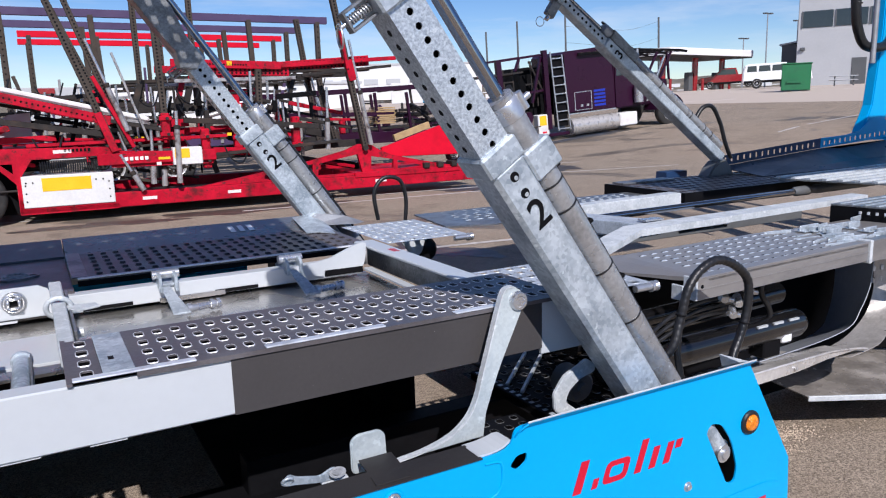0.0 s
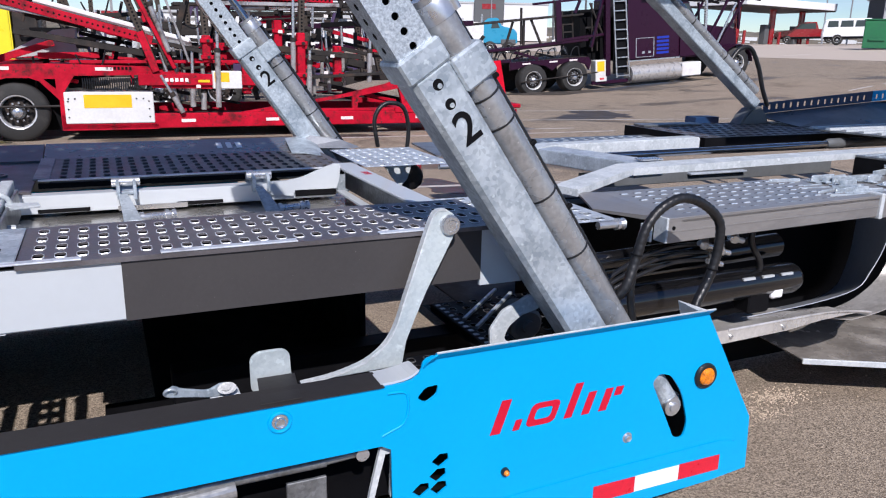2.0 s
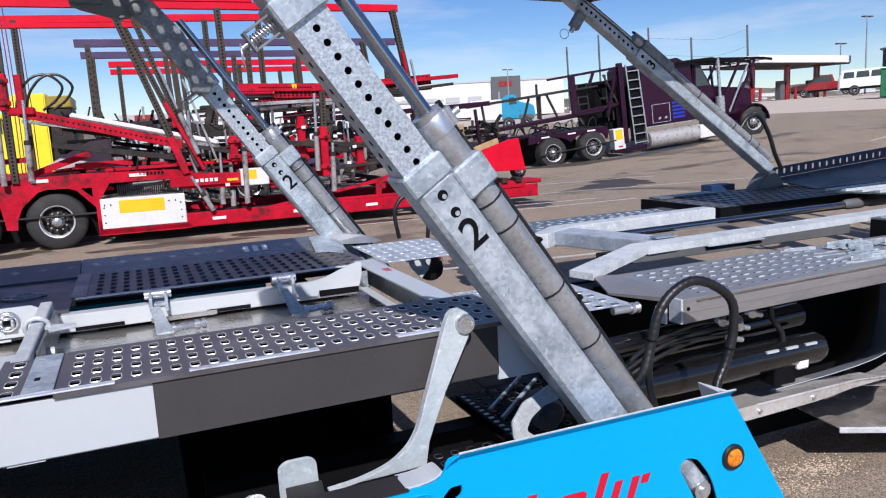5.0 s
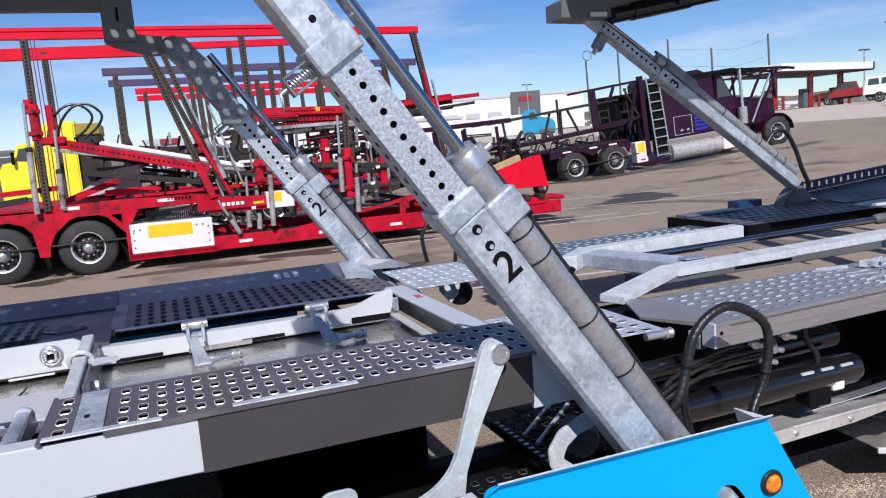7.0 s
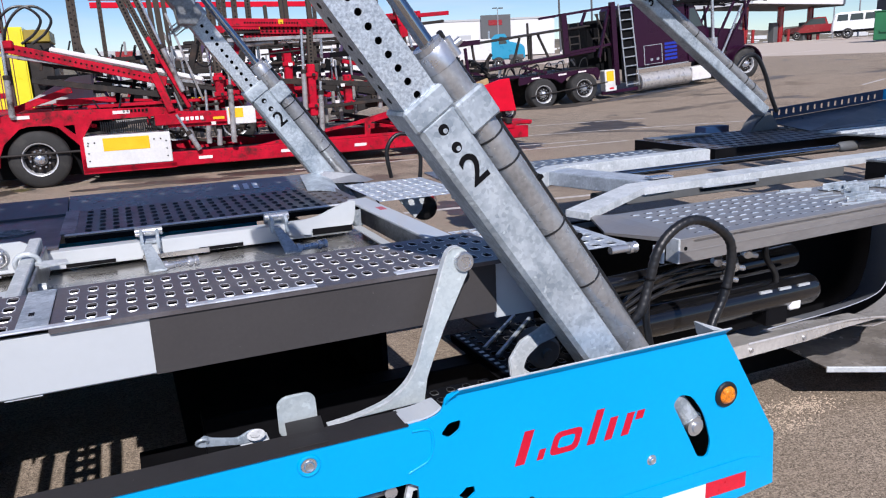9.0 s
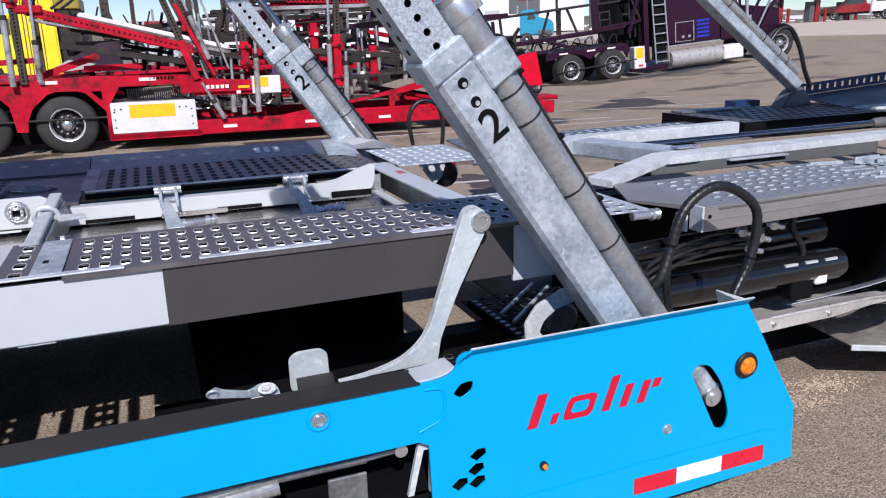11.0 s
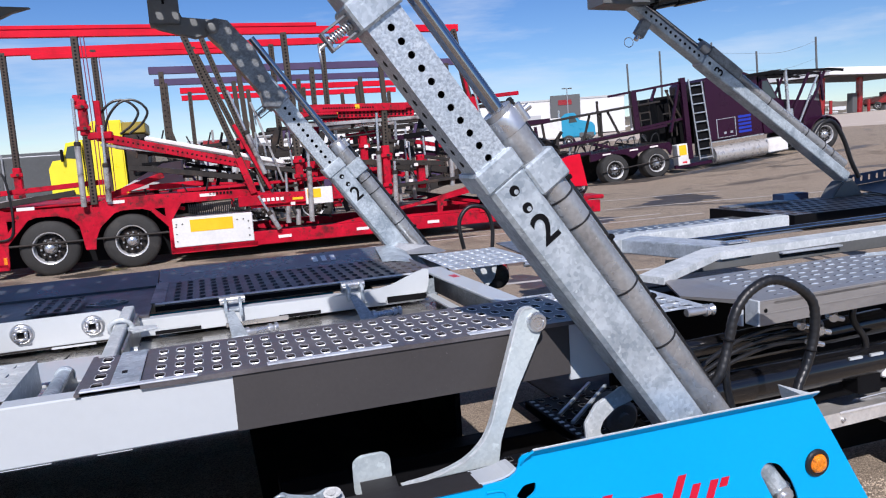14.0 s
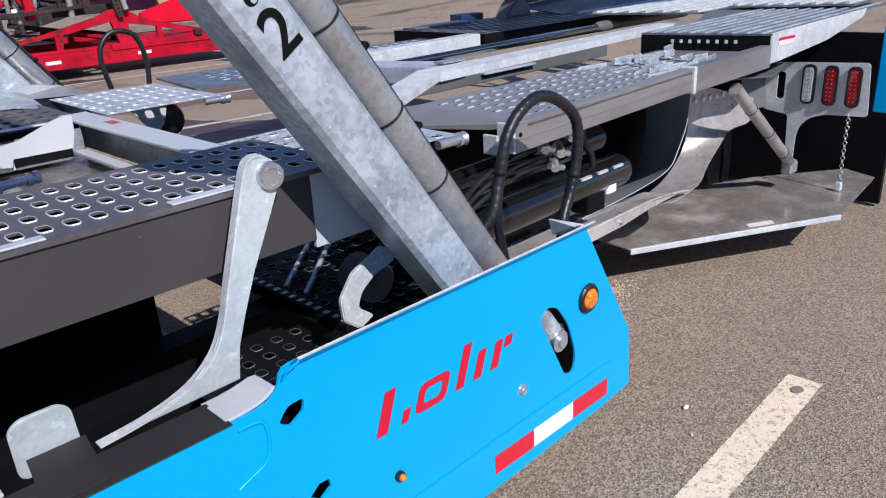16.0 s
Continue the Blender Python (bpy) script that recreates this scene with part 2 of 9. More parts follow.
YELLOW = mat("yellow_paint", (0.82, 0.68, 0.02), 0.35, 0, 0.05, 2, 30, 0.01, coat=0.4)
STICKER_Y = mat("yellow_sticker", (0.85, 0.5, 0.01), 0.4, 0, 0.08, 4, 40, 0.01)
TYRE = mat("tyre_rubber", (0.022, 0.021, 0.02), 0.75, 0, 0.3, 6, 60, 0.2, (0.06, 0.055, 0.05), 0.6, 3)
HUB = mat("polished_wheel", (0.66, 0.66, 0.66), 0.3, 0.3, 0.15, 5, 50, 0.02, (0.25, 0.22, 0.2), 0.5, 4)
BOARD = mat("bare_board", (0.40, 0.27, 0.13), 0.75, 0, 0.25, 6, 60, 0.1)
GLASS = mat("dark_glass", (0.03, 0.04, 0.045), 0.05, 0, 0.1, 2, 20, 0.0, coat=0.5)
CAR_RED = mat("car_red_paint", (0.26, 0.006, 0.01), 0.25, 0, 0.05, 2, 20, 0.0, coat=0.7)
GREEN = mat("green_dumpster_paint", (0.018, 0.16, 0.06), 0.5, 0, 0.1, 2, 20, 0.02, (0.02, 0.09, 0.05), 0.5, 1)
WALL_GREY = mat("grey_wall_panel", (0.42, 0.43, 0.44), 0.7, 0, 0.05, 0.5, 8, 0.02)
WALL_DARK = mat("dark_wall_panel", (0.09, 0.095, 0.1), 0.7, 0, 0.08, 0.6, 8, 0.02)
WALL_WHITE = mat("white_wall_panel", (0.64, 0.64, 0.635), 0.65, 0, 0.04, 0.3, 6, 0.02)
LINE = flecks(mat("worn_white_line", (0.80, 0.67, 0.50), 0.8, 0, 0.08, 9, 90, 0.25, (0.30, 0.24, 0.18), 0.9, 38), 90, 0.60, 0.64, (0.16, 0.13, 0.10), 0.9)
GRIT = mat("pale_grit", (0.56, 0.45, 0.34), 0.9, 0, 0.2, 40, 200, 0.1)
TAR = mat("faded_tar", (0.22, 0.18, 0.15), 0.85, 0, 0.2, 30, 160, 0.2)
LINE_FAR = mat("old_white_line", (0.5, 0.46, 0.42), 0.85, 0, 0.12, 3, 40, 0.1, (0.17, 0.15, 0.135), 0.8, 7)
# cyan paint darkened, its shade put into the colour
BLUE_SHADE = mat("shade_blue_paint", (0.008, 0.035, 0.10), 0.45, 0, 0.08, 4, 40, 0.02)
LIGHT_BLUE = mat("light_blue_paint", (0.02, 0.27, 0.44), 0.35, 0, 0.06, 2, 30, 0.01, coat=0.4)
PAPER = mat("pale_sticker", (0.75, 0.68, 0.66), 0.5, 0, 0.08, 30, 90, 0.01)


def asphalt():
    m = bpy.data.materials.new("asphalt")
    m.use_nodes = True
    nt = m.node_tree
    n, lk = nt.nodes, nt.links.new
    b = n["Principled BSDF"]
    geo = n.new("ShaderNodeNewGeometry")

    def tex(kind, s, **kw):
        t = n.new(kind)
        t.inputs["Scale"].default_value = s
        for k, v in kw.items():
            t.inputs[k].default_value = v
        lk(geo.outputs["Position"], t.inputs["Vector"])
        return t

    def mr(src, lo, hi, a, c):
        r = n.new("ShaderNodeMapRange")
        for i, v in enumerate((lo, hi, a, c)):
            r.inputs[i + 1].default_value = v
        lk(src, r.inputs[0])
        return r.outputs[0]

    def mix(f, a, c):
        x = n.new("ShaderNodeMix")
        x.data_type = "RGBA"
        lk(f, x.inputs[0])
        for s, i in ((a, 6), (c, 7)):
            if isinstance(s, tuple):
                x.inputs[i].default_value = (*s, 1)
            else:
                lk(s, x.inputs[i])
        return x.outputs[2]

    stones = tex("ShaderNodeTexVoronoi", 170)
    sep = n.new("ShaderNodeSeparateColor")
    lk(stones.outputs["Color"], sep.inputs[0])
    grit = tex("ShaderNodeTexNoise", 260, Detail=3)
    mid = tex("ShaderNodeTexNoise", 1.3, Detail=5, Roughness=0.65)
    wide = tex("ShaderNodeTexNoise", 0.11, Detail=4)
    c = mix(mr(sep.outputs[0], 0.1, 0.95, 0, 1), (0.132, 0.107, 0.084), (0.46, 0.375, 0.288))
    clump = tex("ShaderNodeTexNoise", 42, Detail=4, Roughness=0.7)
    c = mix(mr(clump.outputs[0], 0.52, 0.68, 0, 0.4), c, (0.13, 0.103, 0.08))
    c = mix(mr(grit.outputs[0], 0.53, 0.70, 0, 0.5), c, (0.60, 0.49, 0.38))
    c = mix(mr(mid.outputs[0], 0.4, 0.75, 0, 0.35), c, (0.22, 0.168, 0.12))
    c = mix(mr(wide.outputs[0], 0.42, 0.66, 0, 0.28), c, (0.38, 0.285, 0.205))
    tarry = tex("ShaderNodeTexNoise", 0.7, Detail=6, Roughness=0.7, Distortion=0.6)
    c = mix(mr(tarry.outputs[0], 0.54, 0.68, 0, 0.5), c, (0.10, 0.078, 0.06))
    damp = tex("ShaderNodeTexNoise", 0.33, Detail=3, Distortion=1.2)
    wet = mr(damp.outputs[0], 0.60, 0.65, 0, 0.6)
    c = mix(wet, c, (0.05, 0.045, 0.04))
    # pale concrete beyond the seam
    pos = n.new("ShaderNodeSeparateXYZ")
    lk(geo.outputs["Position"], pos.inputs[0])
    c = mix(mr(pos.outputs[0], 33.2, 33.5, 0, 1), c, (0.52, 0.44, 0.37))
    lk(c, b.inputs["Base Color"])
    lk(mr(wet, 0, 0.55, 0.9, 0.45), b.inputs["Roughness"])
    b.inputs["Specular IOR Level"].default_value = 0.1
    bp = n.new("ShaderNodeBump")
    bp.inputs["Strength"].default_value, bp.inputs["Distance"].default_value = 0.55, 0.006
    lk(stones.outputs["Distance"], bp.inputs["Height"])
    lk(bp.outputs[0], b.inputs["Normal"])
    return m


ASPHALT = asphalt()


# ---- mesh helpers ----
WORLD_OF = {}


def thing(name, at, label, category, group="", kind="", turn=0.0, pitch=0.0):
    ob = new(name)
    ob.empty_display_size = 0.1
    ob.matrix_basis = Matrix.Translation(at) @ Euler((0, radians(pitch), radians(turn))).to_matrix().to_4x4()
    WORLD_OF[ob] = ob.matrix_basis.copy()
    return tagged(ob, label, category, group, kind)


def part(name, bm, material, parent=None, label="", local=False, smooth=None, **tags):
    """One mesh object. The bmesh is in world space, or in the parent's own when local."""
    me = bpy.data.meshes.new(name)
    base = WORLD_OF[parent] if parent is not None else Matrix.Identity(4)
    if not local and parent is not None:
        bm.transform(base.inverted())
    bmesh.ops.recalc_face_normals(bm, faces=bm.faces)
    if smooth:
        for f in bm.faces:
            f.smooth = True
        for e in bm.edges:
            if len(e.link_faces) == 2 and e.calc_face_angle(0) > radians(smooth):
                e.smooth = False
    bm.to_mesh(me)
    bm.free()
    for m in (material if isinstance(material, (list, tuple)) else [material]):
        me.materials.append(m)
    ob = new(name, me)
    if parent is not None:
        ob.parent = parent
    WORLD_OF[ob] = base
    return tagged(ob, label, **tags)


def B():
    return bmesh.new()


def box(bm, x0, x1, y0, y1, z0, z1, bevel=0.003, M=None):
    got = bmesh.ops.create_cube(bm, size=1)["verts"]
    S = Matrix.Translation(((x0 + x1) / 2, (y0 + y1) / 2, (z0 + z1) / 2)) @ Matrix.Diagonal((x1 - x0, y1 - y0, z1 - z0, 1))
    for v in got:
        v.co = S @ v.co
    if bevel:
        bevel = min(bevel, 0.45 * min(abs(x1 - x0), abs(y1 - y0), abs(z1 - z0)))
        es = list({e for v in got for e in v.link_edges})
        got = bmesh.ops.bevel(bm, geom=es, offset=bevel, segments=1, affect="EDGES")["verts"]
    if M is not None:
        bmesh.ops.transform(bm, matrix=M, verts=got)
    return bm


def frame_of(p0, p1, up=(0, 0, 1)):
    """x along p0 to p1, z near up."""
    p0, p1 = Vector(p0), Vector(p1)
    x = (p1 - p0).normalized()
    u = Vector(up)
    if abs(x.dot(u)) > 0.98:
        u = Vector((0, 1, 0))
    y = u.cross(x).normalized()
    z = x.cross(y)
    return Matrix(((x.x, y.x, z.x, p0.x), (x.y, y.y, z.y, p0.y), (x.z, y.z, z.z, p0.z), (0, 0, 0, 1))), (p1 - p0).length


def beam(bm, p0, p1, w, h, bevel=0.003, up=(0, 0, 1)):
    M, L = frame_of(p0, p1, up)
    return box(bm, 0, L, -w / 2, w / 2, -h / 2, h / 2, bevel, M)


def cyl(bm, p0, p1, r, r1=None, seg=20, caps=True):
    M, L = frame_of(p0, p1)
    r1 = r if r1 is None else r1
    ring = lambda x, q: [bm.verts.new(M @ Vector((x, q * math.cos(2 * math.pi * i / seg), q * math.sin(2 * math.pi * i / seg)))) for i in range(seg)]
    a, b = ring(0, r), ring(L, r1)
    for i in range(seg):
        bm.faces.new((a[i], a[(i + 1) % seg], b[(i + 1) % seg], b[i]))
    if caps:
        bm.faces.new(a[::-1])
        bm.faces.new(b)
    return bm


def lathe(bm, p0, p1, profile, seg=24):
    """Rings along the axis p0 to p1; profile: (distance along, radius)."""
    M, _ = frame_of(p0, p1)
    rings = []
    for x, q in profile:
        rings.append([bm.verts.new(M @ Vector((x, q * math.cos(2 * math.pi * i / seg), q * math.sin(2 * math.pi * i / seg)))) for i in range(seg)])
    for a, b in zip(rings, rings[1:]):
        for i in range(seg):
            bm.faces.new((a[i], a[(i + 1) % seg], b[(i + 1) % seg], b[i]))
    bm.faces.new(rings[0][::-1])
    bm.faces.new(rings[-1])
    return bm


def smooth_line(pts, n=8):
    pts = [Vector(p) for p in pts]
    out = []
    for i in range(len(pts) - 1):
        a, b, c, d = pts[max(i - 1, 0)], pts[i], pts[i + 1], pts[min(i + 2, len(pts) - 1)]
        for k in range(n):
            t = k / n
            out.append(0.5 * ((2 * b) + (c - a) * t + (2 * a - 5 * b + 4 * c - d) * t * t + (3 * b - a - 3 * c + d) * t ** 3))
    return out + [pts[-1]]


def tube(bm, pts, r, seg=10, n=8):
    pts = smooth_line(pts, n) if n else [Vector(p) for p in pts]
    rings = []
    side = None
    for i, p in enumerate(pts):
        d = (pts[min(i + 1, len(pts) - 1)] - pts[max(i - 1, 0)]).normalized()
        if side is None:
            side = d.orthogonal().normalized()
        side = (side - d * side.dot(d)).normalized()
        up = d.cross(side)
        rings.append([bm.verts.new(p + r * (math.cos(2 * math.pi * k / seg) * side + math.sin(2 * math.pi * k / seg) * up)) for k in range(seg)])
    for a, b in zip(rings, rings[1:]):
        for k in range(seg):
            bm.faces.new((a[k], a[(k + 1) % seg], b[(k + 1) % seg], b[k]))
    bm.faces.new(rings[0][::-1])
    bm.faces.new(rings[-1])
    return bm


def wrapped_hose(bm, pts, r, seg=12, pitch=0.007):
    """Hose with a spiral wrap: a tube whose radius steps along its length."""
    line = smooth_line(pts, 16)
    dist = [0.0]
    for a, b in zip(line, line[1:]):
        dist.append(dist[-1] + (b - a).length)
    n = int(dist[-1] / pitch)
    dense, j = [], 0
    for i in range(n + 1):
        d = dist[-1] * i / n
        while j < len(dist) - 2 and dist[j + 1] < d:
            j += 1
        k = (d - dist[j]) / max(1e-6, dist[j + 1] - dist[j])
        dense.append(line[j].lerp(line[j + 1], min(1, max(0, k))))
    first = len(bm.verts)
    tube(bm, dense, r, seg, 0)
    bm.verts.ensure_lookup_table()
    for i, p in enumerate(dense):
        f = 1.07 if i % 3 == 0 else 0.98
        for q in range(seg):
            v = bm.verts[first + i * seg + q]
            v.co = p + (v.co - p) * f
    return bm


def torus(bm, c, axis, R, r, seg=24, sec=8):
    M, _ = frame_of(c, Vector(c) + Vector(axis))
    rings = []
    for i in range(seg):
        a = 2 * math.pi * i / seg
        rings.append([bm.verts.new(M @ Vector((r * math.sin(2 * math.pi * k / sec), (R + r * math.cos(2 * math.pi * k / sec)) * math.cos(a),
                                               (R + r * math.cos(2 * math.pi * k / sec)) * math.sin(a)))) for k in range(sec)])
    for i in range(seg):
        for k in range(sec):
            bm.faces.new((rings[i][k], rings[i][(k + 1) % sec], rings[(i + 1) % seg][(k + 1) % sec], rings[(i + 1) % seg][k]))
    return bm


def prism(bm, pts, lift, bevel=0.0):
    """Extrudes a flat 3D outline by the vector lift."""
    lift = Vector(lift)
    a = [bm.verts.new(Vector(p)) for p in pts]
    b = [bm.verts.new(Vector(p) + lift) for p in pts]
    n = len(pts)
    fs = [bm.faces.new(a[::-1]), bm.faces.new(b)]
    fs += [bm.faces.new((a[i], a[(i + 1) % n], b[(i + 1) % n], b[i])) for i in range(n)]
    bmesh.ops.recalc_face_normals(bm, faces=fs)
    if bevel:
        es = list({e for f in fs[:2] for e in f.edges})
        bmesh.ops.bevel(bm, geom=es, offset=bevel, segments=2, affect="EDGES")
    return bm


def sheet(bm, rows, thick):
    """A curved sheet through a grid of points, given thickness along its normals."""
    grid = [[bm.verts.new(Vector(p)) for p in r] for r in rows]
    fs = []
    for r0, r1 in zip(grid, grid[1:]):
        for i in range(len(r0) - 1):
            fs.append(bm.faces.new((r0[i], r0[i + 1], r1[i + 1], r1[i])))
    bmesh.ops.recalc_face_normals(bm, faces=fs)
    bmesh.ops.solidify(bm, geom=fs, thickness=thick)
    return bm


def hole_ring(hx, hy, k):
    """Outline of a rounded slot or square with its corners cut."""
    c = 0.6
    pts = [(hx, -hy * c), (hx, hy * c), (hx * c, hy), (-hx * c, hy), (-hx, hy * c), (-hx, -hy * c), (-hx * c, -hy), (hx * c, -hy)]
    return [(x * k, y * k) for x, y in pts]


def perforated(plate, rims, x0, x1, y0, y1, nx, ny, hx, hy, lip=0.0025, thick=0.003, M=None, stagger=0.0, skip=None, flat_rim=False):
    """Plate with pressed, raised-rim holes in an nx by ny grid; M lays it from its own plane into the world."""
    M = M or Matrix.Identity(4)
    cw, ch = (x1 - x0) / nx, (y1 - y0) / ny
    V, Fc, V2, F2 = [], [], [], []
    for i in range(nx):
        for j in range(ny):
            cx, cy = x0 + cw * (i + 0.5), y0 + ch * (j + 0.5)
            ax, ay, bx, by = cx - cw / 2, cy - ch / 2, cx + cw / 2, cy + ch / 2
            if skip and skip(cx, cy):
                s = len(V)
                V += [(ax, ay, 0), (bx, ay, 0), (bx, by, 0), (ax, by, 0)]
                Fc.append((s, s + 1, s + 2, s + 3))
                continue
            oy = stagger * ch * (1 if i % 2 else -1)
            s = len(V)
            q = 0.55
            out = [(bx, cy - ch / 2 * q), (bx, cy + ch / 2 * q), (cx + cw / 2 * q, by), (cx - cw / 2 * q, by),
                   (ax, cy + ch / 2 * q), (ax, cy - ch / 2 * q), (cx - cw / 2 * q, ay), (cx + cw / 2 * q, ay)]
            corners = [(bx, by), (ax, by), (ax, ay), (bx, ay)]
            foot = [(cx + x, cy + y + oy) for x, y in hole_ring(hx, hy, 1.16)]
            V += [(x, y, 0) for x, y in out] + [(x, y, 0) for x, y in corners] + [(x, y, 0) for x, y in foot]
            for k in range(8):
                Fc.append((s + k, s + (k + 1) % 8, s + 12 + (k + 1) % 8, s + 12 + k))
            Fc += [(s + 1, s + 8, s + 2), (s + 3, s + 9, s + 4), (s + 5, s + 10, s + 6), (s + 7, s + 11, s + 0)]
            t = len(V2)
            top = [(cx + x, cy + y + oy, lip) for x, y in hole_ring(hx, hy, 1.09)]
            inn = [(cx + x, cy + y + oy, lip * 0.85) for x, y in hole_ring(hx, hy, 1.0)]
            low = [(cx + x, cy + y + oy, -thick) for x, y in hole_ring(hx, hy, 0.99)]
            w = len(V)
            V += inn + low
            Fc += [(w + k, w + (k + 1) % 8, w + 8 + (k + 1) % 8, w + 8 + k) for k in range(8)]
            V2 += [(x, y, 0.0002) for x, y in foot] + top + inn
            for lev in range(2):
                for k in range(8):
                    a, b = t + lev * 8 + k, t + lev * 8 + (k + 1) % 8
                    F2.append((a, b, b + 8, a + 8))
    for bm, vs, fs in ((plate, V, Fc), (rims, V2, F2)):
        vv = [bm.verts.new(M @ Vector(v)) for v in vs]
        for f in fs:
            bm.faces.new([vv[i] for i in f])
    return plate


def text(name, body, size, M, material, parent, label="", depth=0.001):
    """Lettering from the built-in font, turned into a mesh."""
    cu = bpy.data.curves.new(name, "FONT")
    cu.body, cu.size, cu.align_x, cu.align_y, cu.extrude, cu.offset = body, size, "CENTER", "CENTER", depth, size * 0.012
    ob = bpy.data.objects.new(name, cu)
    scene.collection.objects.link(ob)
    me = bpy.data.meshes.new_from_object(ob.evaluated_get(bpy.context.evaluated_depsgraph_get()))
    bpy.data.objects.remove(ob)
    bm = B()
    bm.from_mesh(me)
    bpy.data.meshes.remove(me)
    bm.transform(M)
    return part(name, bm, material, parent, label)


def facing(x, y, z, along=(1, 0, 0), up=(0, 0, 1)):
    """A pose whose own x and y run along the two given directions."""
    a = Vector(along).normalized()
    u = Vector(up)
    u = (u - a * u.dot(a)).normalized()
    c = a.cross(u)
    return Matrix(((a.x, u.x, c.x, x), (a.y, u.y, c.y, y), (a.z, u.z, c.z, z), (0, 0, 0, 1)))


# ---- ground ----
def ground_z(x):
    return float(np.interp(x, [8, 14.5, 21.7, 33, 40.5, 48.5, 61, 110], [0, 0.04, 0.72, 1.3, 1.88, 2.18, 2.46, 3.2]))


def make_ground():
    xs = [-900, -300, -100, -40, -15, -6, -2, 0, 2, 4, 6, 8, 10, 12, 14.5, 17, 19.5, 21.7, 25, 29, 33, 36, 40.5, 44, 48.5, 54, 61, 80, 110, 300, 900]
    ys = [-600, -200, -60, -20, -8, -3, 0, 2, 4, 7, 10, 14, 18, 23, 28, 34, 42, 55, 80, 120, 250, 900]
    bm = B()
    g = [[bm.verts.new((x, y, ground_z(x))) for y in ys] for x in xs]
    for i in range(len(xs) - 1):
        for j in range(len(ys) - 1):
            bm.faces.new((g[i][j], g[i + 1][j], g[i + 1][j + 1], g[i][j + 1]))
    ob = part("ground", bm, ASPHALT, smooth=60)
    tagged(ob, "worn grey-brown asphalt yard with damp patches and pale concrete beyond", "ground", kind="structure")


make_ground()


# ---- the new car-carrier trailer in the foreground ----
trailer = thing("car_carrier_trailer", (0, 2.8, 0), "new car-carrier trailer with cyan side panels and galvanised decks", "trailer")


def plate_with_holes(bm, outer, holes, M, thick, bevel=0.0):
    """A flat plate cut to an outline with holes, in the x-y plane of M, thickened backwards."""
    es = []
    for loop in [outer] + holes:
        vs = [bm.verts.new(M @ Vector((x, y, 0))) for x, y in loop]
        es += [bm.edges.new((vs[i], vs[(i + 1) % len(vs)])) for i in range(len(vs))]
    fs = [f for f in bmesh.ops.triangle_fill(bm, edges=es, use_beauty=True)["geom"] if isinstance(f, bmesh.types.BMFace)]
    up = M.to_3x3() @ Vector((0, 0, 1))
    for f in fs:
        f.normal_update()
        if f.normal.dot(up) < 0:
            f.normal_flip()
    got = bmesh.ops.extrude_face_region(bm, geom=fs)["geom"]
    bmesh.ops.translate(bm, verts=[g for g in got if isinstance(g, bmesh.types.BMVert)], vec=-up * thick)
    return bm


def disc(cx, cy, r, n=20, ry=None):
    ry = ry or r
    return [(cx + r * math.cos(2 * math.pi * i / n), cy + ry * math.sin(2 * math.pi * i / n)) for i in range(n)]


def sim_round(pts, r, n=4):
    """Rounds the corners of a 2D outline."""
    out = []
    for i, p in enumerate(pts):
        a, b, c = Vector(pts[i - 1]), Vector(p), Vector(pts[(i + 1) % len(pts)])
        q = min(r, 0.45 * (a - b).length, 0.45 * (c - b).length)
        s, e = b + (a - b).normalized() * q, b + (c - b).normalized() * q
        for k in range(n + 1):
            t = k / n
            out.append(tuple((1 - t) ** 2 * s + 2 * t * (1 - t) * b + t * t * e))
    return out


FRONT = facing(0, 1.48, 0)            # own x = world x, own y = world z, own z = towards -y


